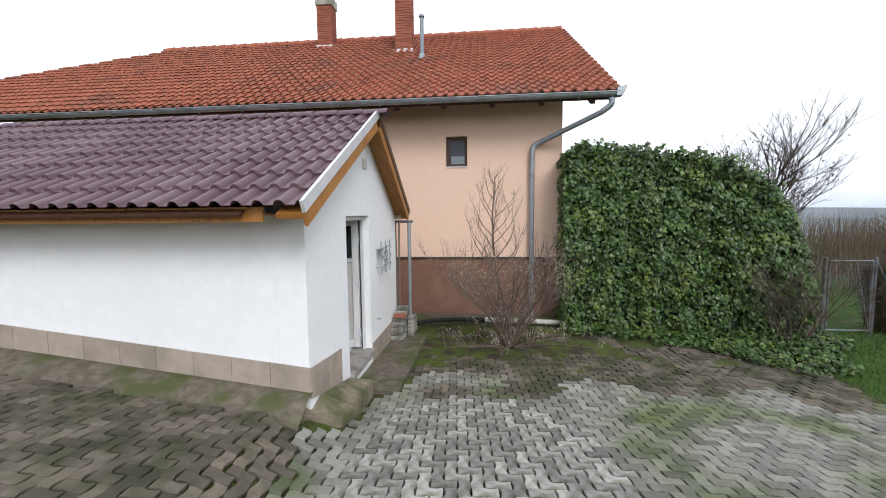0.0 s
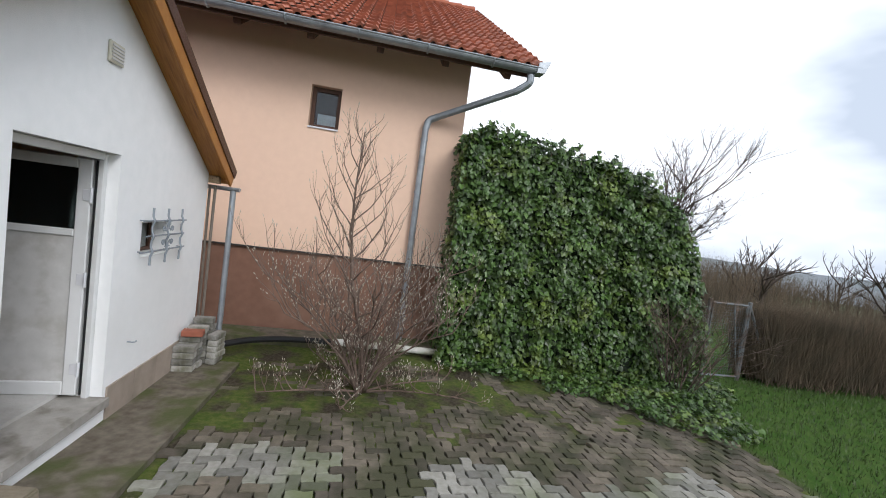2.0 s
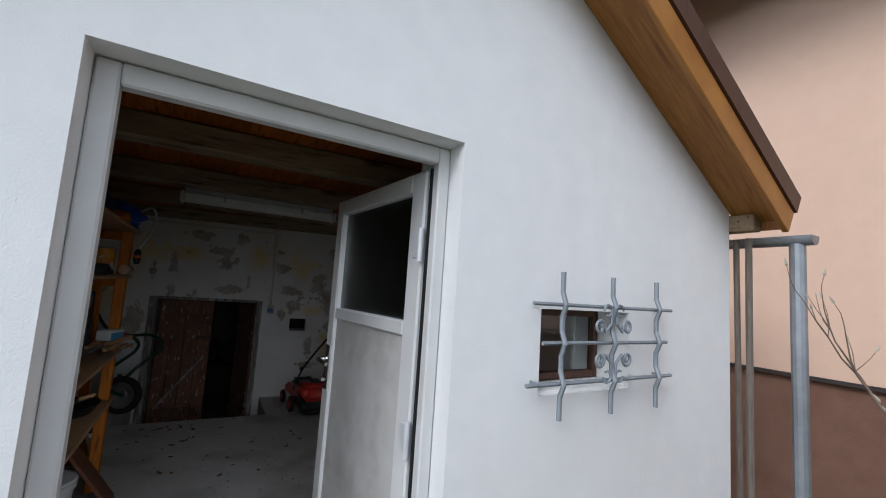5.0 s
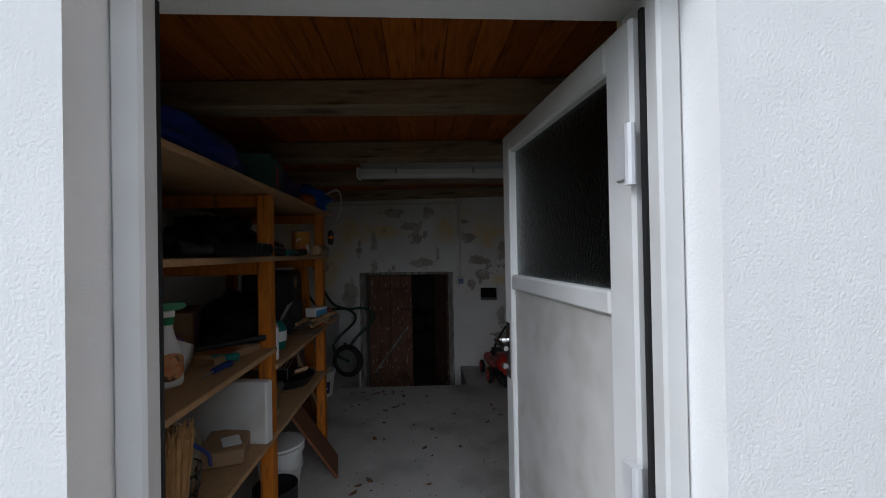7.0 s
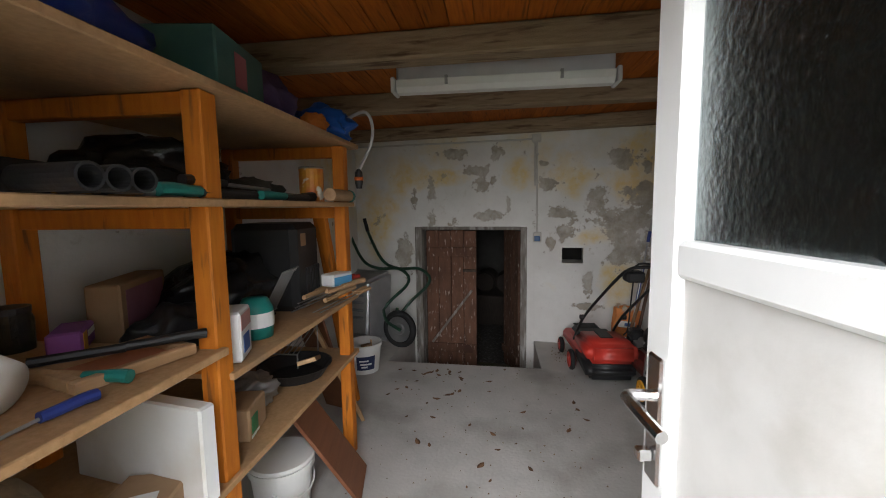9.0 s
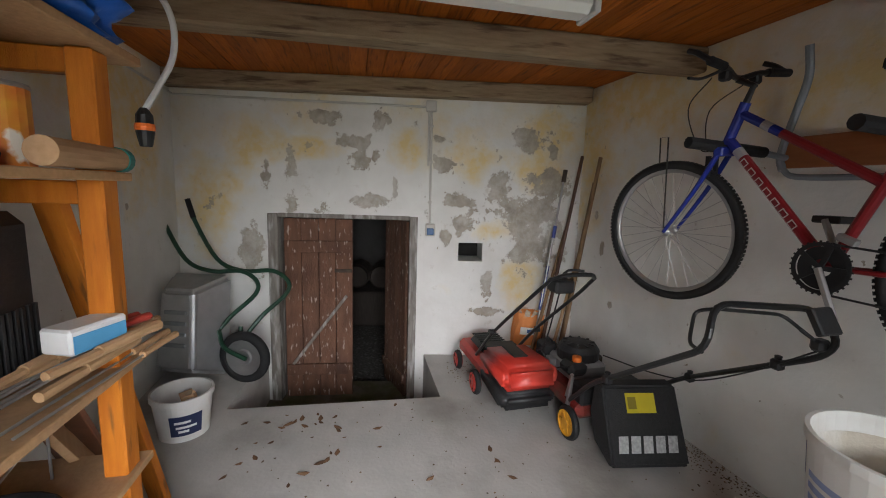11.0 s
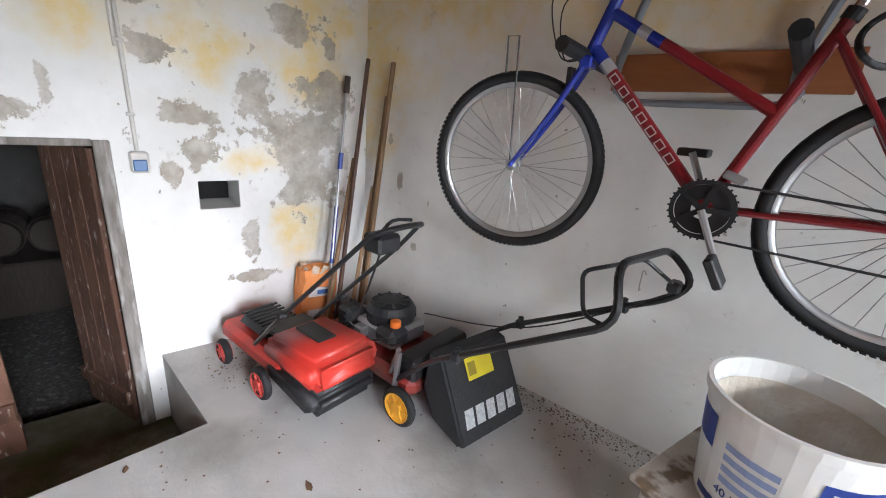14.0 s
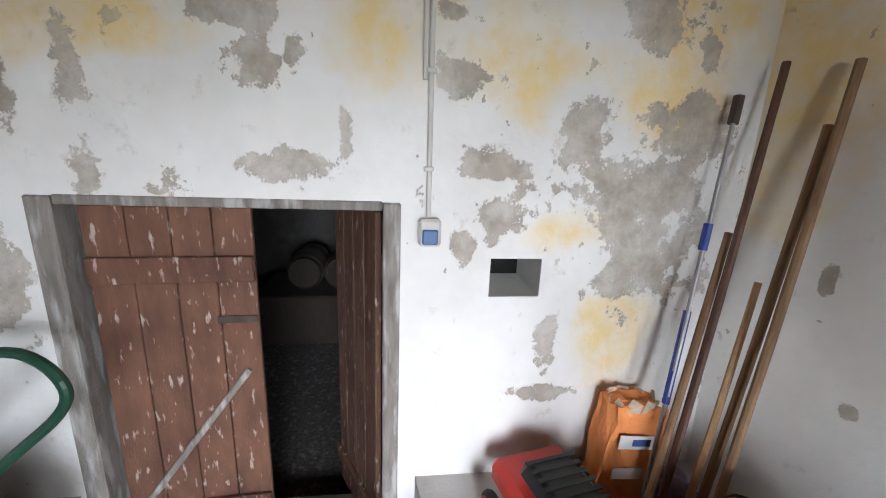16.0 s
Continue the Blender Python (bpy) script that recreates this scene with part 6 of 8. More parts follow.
part("mat_roll", tubed([(0.14, 0, 0), (-0.17, 0, 0)], 0.031, 16), M_PALEWOOD, roll)
part("end_ring", lathed([(0.022, 0), (0.034, 0), (0.034, 0.03), (0.02, 0.03)], 16, Matrix.Translation((-0.17, 0, 0)) @ Matrix.Rotation(-math.pi / 2, 4, "Y")), M_TEAL, roll, "green plastic end ring")

tool("pruning_saw", "black pruning saw with a steel blade on the shelf", -1.30, -0.47, -1.78, -0.50, z2 + 0.034, 0.015, M_BLACKP, M_STEEL, 0.4, 0.45)
tool("chisel", "yellow handled chisel on the shelf", -1.00, -0.50, -1.26, -0.54, z2 + 0.002, 0.014, M_YELP, M_STEEL, 0.5, 0.5)
tool("garden_shears", "teal and black garden shears on the shelf", -1.62, -0.44, -2.02, -0.46, z2, 0.016, M_TEAL, M_BLACKP, 0.45, 0.9)
tool("torch", "black metal torch lying on the shelf", -1.86, -0.54, -2.16, -0.50, z2, 0.018, M_BLACKP, M_BLACKP, 0.7, 1.3)
for k in range(3):
    t = thing("bottle_tube", "short black plastic tube lying at the shelf edge", "tube", m=pose(-0.92 - 0.07 * k, -0.47, z2 + 0.026, 0, 0, 84 - 5 * k))
    part("sleeve", lathed([(0.020, 0.0), (0.025, 0.0), (0.025, 0.16), (0.020, 0.16), (0.020, 0.0)], 18, Matrix.Rotation(math.pi / 2, 4, "Y")), M_BLACKP, t)
lumpy("dark_sack", "dark grey fabric sack behind the tools", "bag", -1.15, -0.86, z2, 0.42, 0.26, 0.10, mat("charcoal_cloth", (0.035, 0.035, 0.04), (0.055, 0.053, 0.055), 0.95, bump=0.4), 61, 0.3)

# third shelf, bay by the door
z3 = 1.001
spray = thing("spray_bottle", "white trigger spray bottle with green head and brown label", "bottle", m=pose(-0.79, -0.575, z3, 0, 0, -42) @ Matrix.Scale(1.08, 4))
bm = bmesh.new()
rings = []
for z, rx, ry in ((0.001, 0.040, 0.026), (0.012, 0.045, 0.030), (0.07, 0.045, 0.030), (0.115, 0.038, 0.026), (0.15, 0.024, 0.019), (0.175, 0.017, 0.016), (0.195, 0.016, 0.016)):
    rings.append([bm.verts.new((rx * math.cos(a), ry * math.sin(a), z)) for a in (2 * math.pi * k / 20 for k in range(20))])
for a, b in zip(rings, rings[1:]):
    for k in range(20):
        bm.faces.new((a[k], a[(k + 1) % 20], b[(k + 1) % 20], b[k]))
bm.faces.new(rings[0][::-1])
bm.faces.new(rings[-1])
part("body", bm, M_WHITEP, spray, smooth=True)
M_GREENP = mat("green_plastic", (0.01, 0.20, 0.07), rough=0.4, bump=0)
part("collar", lathed([(0.0, 0.193), (0.019, 0.193), (0.019, 0.215), (0.0, 0.215)], 16), M_GREENP, spray)
bm = bmesh.new()
prism(bm, [(-0.03, 0.236), (0.045, 0.238), (0.058, 0.25), (0.03, 0.262), (-0.045, 0.258), (-0.052, 0.245)], -0.013, 0.013)
part("spray_head", bm, M_GREENP, spray)
part("neck", boxed(-0.02, 0.02, -0.011, 0.011, 0.214, 0.237, bevel=0.003), M_WHITEP, spray)
part("trigger", tubed(smooth_line([(0.035, 0, 0.237), (0.05, 0, 0.215), (0.065, 0, 0.185)], 3), 0.006, 6), M_GREENP, spray)
bm = bmesh.new()
la = [(0.0465 * math.cos(a), 0.0315 * math.sin(a)) for a in (math.pi / 2 + (k - 6) * 0.18 for k in range(13))]
l0 = [bm.verts.new((x, y, 0.022 + 0.018 * (1 - math.sin(math.pi * i / 12)))) for i, (x, y) in enumerate(la)]
l1 = [bm.verts.new((x, y, 0.108 - 0.02 * (1 - math.sin(math.pi * i / 12)))) for i, (x, y) in enumerate(la)]
for k in range(12):
    bm.faces.new((l0[k], l0[k + 1], l1[k + 1], l1[k]))
part("label_print", bm, mat("brown_orange_print", (0.42, 0.12, 0.03), (0.55, 0.30, 0.12), 0.5, scale=40, c3=(0.06, 0.03, 0.02), scale3=22, cut3=(0.5, 0.6), bump=0), spray, "brown oval label")
cup = thing("plastic_tub", "empty white plastic tub tipped on the shelf", "tub", m=pose(-0.93, -0.66, z3 + 0.072, 75, 0, 10))
part("shell", lathed([(0.0, -0.07), (0.055, -0.07), (0.07, 0.06), (0.066, 0.06), (0.052, -0.063), (0.0, -0.063)], 24), M_WHITEP, cup, smooth=True)
jar = thing("glass_jar", "dusty glass jar with a dark lid", "jar", m=pose(-1.27, -1.02, z3))
part("body", lathed([(0.0, 0.001), (0.05, 0.001), (0.052, 0.09), (0.045, 0.11), (0.0, 0.11)], 20), M_PATTERN, jar)
part("lid", lathed([(0.0, 0.11), (0.048, 0.11), (0.048, 0.128), (0.0, 0.13)], 20), M_BLACKP, jar)
tool("paring_knife", "blue handled awl on the shelf edge", -1.02, -0.475, -0.86, -0.50, z3, 0.013, M_BLUEP, M_STEEL, 0.62, 0.3)
tool("green_brush", "green and wood handled brush on the shelf", -1.10, -0.475, -1.07, -0.74, z3 + 0.002, 0.016, M_TEAL, M_PALEWOOD, 0.4, 1.1)
crate("soap_box", "small purple and yellow carton on the shelf", "box", -1.30, -0.86, z3, 0.15, 0.08, 0.065, 38, mat("purple_print", (0.26, 0.08, 0.32), rough=0.6, bump=0), (("stripe", M_YELP, 0.7, 0.98, 0.1, 0.9), ("print", M_LABELW, 0.08, 0.6, 0.55, 0.8)))
crate("mosaic_box", "large faded carton with purple print", "box", -1.60, -0.96, 0.911, 0.36, 0.10, 0.25, 22, M_CARD, (("print", mat("faded_print", (0.30, 0.13, 0.19), rough=0.7, bump=0), 0.08, 0.9, 0.2, 0.9),))
tr = thing("picture_tray", "flat wooden tray with reddish base on the shelf", "tray", m=pose(-1.19, -0.60, z3, 0, 0, -16))
part("base", boxed(-0.11, 0.11, -0.08, 0.08, 0.002, 0.010), mat("terracotta_base", (0.42, 0.15, 0.07), (0.35, 0.12, 0.055), 0.6, bump=0.05), tr)
for b in ((-0.14, 0.14, 0.081, 0.105), (-0.14, 0.14, -0.105, -0.081), (-0.14, -0.111, -0.08, 0.08), (0.111, 0.14, -0.08, 0.08)):
    part("rim", boxed(*b, 0.001, 0.030, bevel=0.003), M_PALEWOOD, tr)
tool("pry_bar", "black bar lying across the shelf edge", -1.33, -0.455, -1.08, -0.72, z3 + 0.035, 0.014, M_BLACKP, M_BLACKP, 0.5, 0.9)

# third shelf, far bay
z3b = 0.911
crate("first_aid_box", "pink and white carton with a blue picture", "box", -1.50, -0.50, z3b, 0.13, 0.09, 0.165, 20, M_LABELW, (("picture", mat("blue_cyan_print", (0.03, 0.12, 0.42), rough=0.5, bump=0), 0.25, 0.8, 0.15, 0.5), ("heading", mat("pink_band", (0.55, 0.28, 0.25), rough=0.5, bump=0), 0.05, 0.95, 0.62, 0.92)))
ct = thing("teal_canister", "teal plastic canister on the shelf", "canister", m=pose(-1.72, -0.55, z3b))
part("body", lathed([(0.0, 0.001), (0.06, 0.001), (0.065, 0.05), (0.065, 0.11), (0.045, 0.15), (0.0, 0.155)], 20), M_TEAL, ct, smooth=True)
part("label_band", lathed([(0.0662, 0.045), (0.0664, 0.10)], 20), M_LABELW, ct, "pale label band")
lumpy("bin_bag", "black bin bag stuffed behind the canister", "bag", -1.95, -0.84, z3b, 0.60, 0.40, 0.30, M_BLACKBAG, 23, 0.3)
pannier = thing("black_case", "black ribbed plastic case with a paper tag on the shelf", "case", m=pose(-2.20, -0.72, z3b, 0, 0, 4))
part("body", boxed(-0.15, 0.15, -0.16, 0.16, 0.001, 0.42, bevel=0.03), M_BLACKP, pannier)
for k in range(8):
    part("rib", boxed(-0.12 + k * 0.022, -0.11 + k * 0.022, 0.1605, 0.168, 0.05, 0.20), M_BLACKP, pannier)
part("paper_tag", boxed(0.03, 0.09, 0.1605, 0.162, 0.31, 0.37), M_CARD, pannier, "brown paper tag")
for k in range(9):
    zz = z3b + 0.004 + (k % 4) * 0.021
    yy = -0.55 + (k % 5) * 0.035
    tool("skewer", "long steel skewer with turned wooden handle", -2.56 - 0.03 * (k % 3), yy + 0.04, -2.05, yy - 0.03 + 0.02 * (k % 2), zz, 0.011, M_PALEWOOD, M_STEEL, 0.30, 0.3)
tool("red_pliers", "red handled pliers on the shelf", -2.52, -0.44, -2.32, -0.50, z3b + 0.09, 0.012, M_REDP, M_STEEL, 0.65, 0.9)
tool("red_pliers", "red handled pliers on the shelf", -2.52, -0.41, -2.31, -0.47, z3b + 0.088, 0.012, M_REDP, M_STEEL, 0.65, 0.9)
crate("light_blue_box", "small light blue and white carton", "box", -2.33, -0.465, z3b + 0.085, 0.15, 0.085, 0.065, -20, M_LABELW, (("print", mat("sky_blue_print", (0.10, 0.35, 0.62), rough=0.5, bump=0), 0.05, 0.95, 0.08, 0.75),))

for k, (dx, dy, rot) in enumerate(((0.0, 0.0, 6), (-0.03, 0.06, -4), (0.05, 0.10, 12), (-0.02, -0.05, -10))):
    tool("wooden_spoon_handle", "turned pale wooden tool handle jutting over the shelf", -2.46 + dx, -0.42 - dy, -2.14 + dx, -0.47 - dy + 0.003 * rot, z3b + 0.032 + 0.012 * k, 0.016, M_PALEWOOD, M_PALEWOOD, 0.6, 0.75)
lumpy("black_tool_bag", "black fabric tool bag slumped on the shelf", "bag", -1.52, -0.72, z3b, 0.30, 0.22, 0.17, M_BLACKP, 71, 0.3)
wr = thing("grill_grate", "blackened wire grill grate leaning at the back of the shelf", "grate", m=pose(-2.02, -0.60, z3b + 0.12, 62, 0, 8))
for k in range(11):
    part("bar", tubed([(-0.13 + k * 0.026, -0.11, 0), (-0.13 + k * 0.026, 0.11, 0)], 0.0025, 5), M_STEEL, wr)
for v in (-0.11, 0.11):
    part("edge_bar", tubed([(-0.135, v, 0), (0.135, v, 0)], 0.0035, 5), M_STEEL, wr)

# lowest shelf and floor under it
z4 = 0.591
crate("white_panel_box", "large white carton on the low shelf", "box", -1.30, -0.66, z4, 0.05, 0.50, 0.28, -10, M_WHITEP, (("rim_fold", M_LABELW, 0.1, 0.9, 0.02, 0.98),))
crate("small_carton", "small brown carton with green print", "box", -1.60, -0.56, z4, 0.16, 0.13, 0.12, 12, M_CARD, (("print", M_GREENP, 0.55, 0.9, 0.2, 0.7), ("label_paper", M_LABELW, 0.5, 0.95, 0.08, 0.16)))
bag = lumpy("canvas_bag", "beige and blue canvas bag on the low shelf", "bag", -0.86, -0.72, z4, 0.42, 0.34, 0.24, mat("beige_canvas", (0.30, 0.25, 0.17), (0.20, 0.165, 0.11), 0.9, scale=30, bump=0.4), 31, 0.2)
part("strap", tubed(smooth_line([(-0.16, 0.165, 0.03), (-0.08, 0.185, 0.12), (0.02, 0.11, 0.215), (0.12, -0.05, 0.205)], 5), 0.007, 8), M_BLUEP, bag, "blue canvas strap")
part("strap", tubed(smooth_line([(0.16, 0.14, 0.03), (0.13, 0.17, 0.11), (0.08, 0.10, 0.205), (0.03, -0.05, 0.215)], 5), 0.007, 8), M_BLUEP, bag, "blue canvas strap")
bsk = thing("wire_basket", "black wire basket on the low shelf", "basket", m=pose(-0.78, -0.56, z4))
for z, s in ((0.006, 0.8), (0.06, 0.92), (0.12, 1.0)):
    part("hoop", tubed([(0.11 * s * math.cos(a), 0.08 * s * math.sin(a), z) for a in (2 * math.pi * k / 20 for k in range(21))], 0.003, 5), M_BLACKM, bsk)
for k in range(14):
    a = 2 * math.pi * k / 14
    part("wire", tubed([(0.088 * math.cos(a), 0.064 * math.sin(a), 0.006), (0.11 * math.cos(a), 0.08 * math.sin(a), 0.12)], 0.002, 4), M_BLACKM, bsk)
crate("paper_card", "white printed card lying on a brown carton", "paper", -1.14, -0.53, z4 + 0.065, 0.10, 0.07, 0.004, 30, M_LABELW, (), 0.001)
pn = thing("roasting_pan", "black enamel pan with a wooden board across", "pan", m=pose(-2.10, -0.60, z4))
part("bowl", lathed([(0.0, 0.001), (0.13, 0.001), (0.17, 0.06), (0.175, 0.06), (0.16, 0.05), (0.125, 0.008), (0.0, 0.008)], 24), M_BLACKP, pn)
part("board", boxed(-0.17, 0.15, -0.035, 0.045, 0.0, 0.02, bevel=0.003, m=pose(0.02, 0.08, 0.075, 12, -18, 20)), M_PALEWOOD, pn, "orange-brown board")
rk = thing("egg_rack", "grey steel wire grill rack on the low shelf", "rack", m=pose(-2.28, -0.72, z4))
for k in range(9):
    part("wire", tubed([(-0.12, -0.1 + k * 0.025, 0.16), (0.12, -0.1 + k * 0.025, 0.08)], 0.003, 5), M_STEEL, rk)
for s in (-1, 1):
    part("side_wire", tubed([(0.12 * s, -0.1, 0.12 - 0.04 * s), (0.12 * s, 0.1, 0.12 - 0.04 * s)], 0.004, 5), M_STEEL, rk)
    part("leg", tubed([(0.12 * s, 0.1, 0.12 - 0.04 * s), (0.12 * s, 0.1, 0.001)], 0.004, 5), M_STEEL, rk)
lumpy("foil_bag", "crumpled clear plastic bag on the low shelf", "bag", -1.80, -0.66, z4, 0.24, 0.2, 0.12, M_STEEL, 41, 0.5)


def pail(name, label, x, y, z, r0, r1, h, rot, handle=True):
    p = thing(name, label, "bucket", m=pose(x, y, z, 0, 0, rot))
    part("shell", lathed([(0.0, 0.001), (r0, 0.001), (r1, h - 0.03), (r1 + 0.009, h - 0.028), (r1 + 0.009, h), (r1 - 0.003, h), (r1 - 0.005, h - 0.03), (r0 - 0.004, 0.006), (0.0, 0.006)], 36), M_WHITEP, p, smooth=False)
    return p


def wrap(p, nm, material, r_of, a0, a1, z0, z1, label=""):
    """A printed patch on the round side of a pail."""
    bm = bmesh.new()
    n = max(3, int(abs(a1 - a0) / 8))
    lo, hi = [], []
    for k in range(n + 1):
        a = radians(a0 + (a1 - a0) * k / n)
        lo.append(bm.verts.new(((r_of(z0) + 0.0012) * math.cos(a), (r_of(z0) + 0.0012) * math.sin(a), z0)))
        hi.append(bm.verts.new(((r_of(z1) + 0.0012) * math.cos(a), (r_of(z1) + 0.0012) * math.sin(a), z1)))
    for k in range(n):
        bm.faces.new((lo[k], lo[k + 1], hi[k + 1], hi[k]))
    return part(nm, bm, material, p, label)


wp = pail("white_bucket", "white bucket with grey lid under the shelf", -1.93, -0.60, 0.0, 0.11, 0.135, 0.27, 0)
part("lid", lathed([(0.0, 0.275), (0.14, 0.272), (0.146, 0.28), (0.14, 0.292), (0.0, 0.298)], 30), M_WHITEP, wp)
part("bail", tubed([(0.145 * math.cos(a), 0.03 + 0.10 * math.sin(a) * 1.0, 0.20 - 0.06 * math.sin(a)) for a in (math.pi * k / 10 for k in range(11))], 0.005, 6), M_WHITEP, wp)
pot = thing("cooking_pot", "dark metal pot on the floor under the shelf", "pot", m=pose(-1.62, -0.52, 0))
part("body", lathed([(0.0, 0.001), (0.11, 0.001), (0.115, 0.2), (0.11, 0.2), (0.105, 0.008), (0.0, 0.008)], 24), M_BLACKP, pot)


def board(name, label, base, top, w, t, material, face):
    """A board leaning from base to top (points on its middle line); face: way its width runs."""
    a, b = Vector(base), Vector(top)
    d = (b - a).normalized()
    f = Vector(face)
    f = (f - d * f.dot(d)).normalized()
    n = d.cross(f)
    m = Matrix((( f.x, n.x, d.x, a.x), (f.y, n.y, d.y, a.y), (f.z, n.z, d.z, a.z), (0, 0, 0, 1)))
    return solo(name, boxed(-w / 2, w / 2, -t / 2, t / 2, 0, (b - a).length, bevel=0.002), material, label, "board", m=m)


board("leaning_board", "reddish brown veneered board leaning at the shelf", (-2.15, -0.30, 0.01), (-2.05, -0.60, 0.52), 0.26, 0.018, M_BROWNBOARD, (1, 0.15, 0))
board("leaning_plank", "long pale plank leaning against the shelf post", (-3.05, -0.66, 0.01), (-2.50, -0.62, 1.36), 0.09, 0.03, M_SHELF, (0.4, 1, 0))
board("leaning_plank", "pale plank leaning against the shelf", (-2.80, -0.52, 0.01), (-2.46, -0.66, 0.72), 0.10, 0.022, M_PALEWOOD, (0.8, 0.4, 0))
board("leaning_board", "brown veneered board behind the shelf post", (-2.92, -0.72, 0.01), (-2.55, -0.80, 0.95), 0.22, 0.018, M_BROWNBOARD, (0.3, 1, 0))

# ---- wheelbarrow in the corner ----
barrow = thing("wheelbarrow", "galvanised wheelbarrow with green frame standing on end", "wheelbarrow")
wc = Vector((-4.16, -0.57, 0.195))
for off in (0.0, 0.16):
    o = Vector((-0.03, off * 1.35 - 0.03, 0))
    pts = [(-4.62, -1.24, 1.27), (-4.60, -1.20, 1.14), (-4.50, -1.02, 0.84), (-4.42, -0.82, 0.76), (-4.36, -0.60, 0.77), (-4.30, -0.48, 0.70), (-4.30, -0.50, 0.60), (-4.30, -0.66, 0.45), (-4.24, -0.76, 0.33)]
    part("frame_tube", tubed(smooth_line([Vector(p) + o for p in pts], 5), 0.016, 10), M_GREENT, barrow)
    part("grip", tubed([Vector(pts[0]) + o + Vector((-0.002, -0.003, 0.012)), Vector(pts[1]) + o], 0.020, 10), M_RUBBER, barrow, "black rubber grip")
part("fork", tubed(smooth_line([(-4.26, -0.76, 0.36), (-4.16, -0.70, 0.27), tuple(wc + Vector((0.05, 0.02, 0)))], 4), 0.016, 8), M_GREENT, barrow)
part("fork", tubed(smooth_line([(-4.28, -0.62, 0.38), (-4.25, -0.62, 0.27), tuple(wc + Vector((-0.07, 0.0, 0)))], 4), 0.016, 8), M_GREENT, barrow)
ax_m = Matrix.Rotation(radians(70), 3, "Z") @ Matrix.Rotation(math.pi / 2, 3, "X")
wheel = part("wheel", ring_torus(bmesh.new(), wc, ax_m, 0.155, 0.034, 36, 10), M_RUBBER, barrow, "black rubber tyre", smooth=True)
part("rim", lathed([(0.0, -0.012), (0.05, -0.02), (0.06, -0.008), (0.128, -0.022), (0.130, 0.022), (0.06, 0.008), (0.05, 0.02), (0.0, 0.012)], 28, Matrix.Translation(wc) @ ax_m.to_4x4()), M_STEEL, wheel, "dull grey wheel rim")
bm = bmesh.new()
tray_m = Matrix.Translation((-4.28, -0.98, 0.40)) @ Matrix.Rotation(radians(-18), 4, "Z") @ Matrix.Rotation(radians(-8), 4, "Y")
lo = [bm.verts.new((0.10, y, z)) for y, z in ((-0.14, -0.30), (0.14, -0.30), (0.12, 0.26), (-0.12, 0.26))]
hi = [bm.verts.new((-0.14, y, z)) for y, z in ((-0.25, -0.37), (0.25, -0.37), (0.23, 0.36), (-0.23, 0.36))]
bm.faces.new(lo)
for k in range(4):
    bm.faces.new((lo[k], hi[k], hi[(k + 1) % 4], lo[(k + 1) % 4]))
bmesh.ops.recalc_face_normals(bm, faces=bm.faces)
bmesh.ops.bevel(bm, geom=bm.edges[:], offset=0.03, segments=3, affect="EDGES", clamp_overlap=True)
tray = part("tray", bm, mat("galvanised_tray", (0.50, 0.51, 0.52), (0.42, 0.43, 0.44), 0.38, 0.7, scale=12, bump=0.1), barrow, "dull galvanised tray", m=tray_m)
tray.modifiers.new("thick", "SOLIDIFY").thickness = 0.004
for k in range(4):
    part("pressed_rib", boxed(0.098, 0.112, -0.085, 0.085, -0.13 + k * 0.075, -0.10 + k * 0.075, bevel=0.006), M_ZINC, tray)

sb = pail("plaster_bucket", "white plastic bucket with dark blue label and wood offcuts inside", -3.60, -0.76, 0.0, 0.125, 0.15, 0.25, 0)
fr_ = lambda z: 0.125 + (0.025) * z / 0.22
wrap(sb, "label_patch", mat("navy_label", (0.02, 0.03, 0.09), rough=0.5, bump=0), fr_, -8, 58, 0.04, 0.16, "navy blue label")
for k, (z0, a0, a1) in enumerate(((0.115, 2, 34), (0.085, 4, 46), (0.06, 8, 30))):
    wrap(sb, "label_line", M_LABELW, lambda z: fr_(z) + 0.001, a0, a1, z0, z0 + 0.014)
part("offcut", boxed(-0.10, 0.06, -0.03, 0.04, 0.0, 0.02, bevel=0.002, m=pose(0, 0.02, 0.20, 10, -14, 25)), M_PALEWOOD, sb)
part("offcut", tubed([(-0.08, 0.05, 0.10), (0.10, 0.10, 0.27), (0.20, 0.13, 0.33)], 0.008, 6), M_PALEWOOD, sb)

# ---- sticks, bag and mowers ----
def stick(label, base, top, r, material, parts=()):
    s = thing("garden_pole", label, "pole", group="poles in the corner")
    part("shaft", tubed([base, Vector(base).lerp(Vector(top), 0.5) + Vector((0.006, -0.004, 0)), top], r, 8, r_end=r * 0.9), material, s)
    for nm, mt, f0, f1, k in parts:
        part(nm, tubed([Vector(base).lerp(Vector(top), f0), Vector(base).lerp(Vector(top), f1)], r * k, 8), mt, s)
    return s


M_POLE = mat("worn_pole", (0.25, 0.15, 0.075), (0.17, 0.10, 0.05), 0.7, scale=5, stretch=(6, 6, 1), bump=0.2)
stick("dark brown wooden pole leaning in the corner", (-4.02, 1.60, 0.0), (-4.19, 1.965, 1.71), 0.015, M_DARKWOOD)
stick("worn brown wooden handle leaning in the corner", (-3.90, 1.70, 0.0), (-4.0, 2.005, 1.69), 0.016, M_POLE)
stick("shorter brown handle leaning in the corner", (-3.98, 1.74, 0.0), (-4.03, 1.99, 1.5), 0.017, M_POLE)
stick("short wooden handle in the corner", (-4.0, 1.50, 0.0), (-4.18, 1.86, 1.12), 0.015, M_POLE)
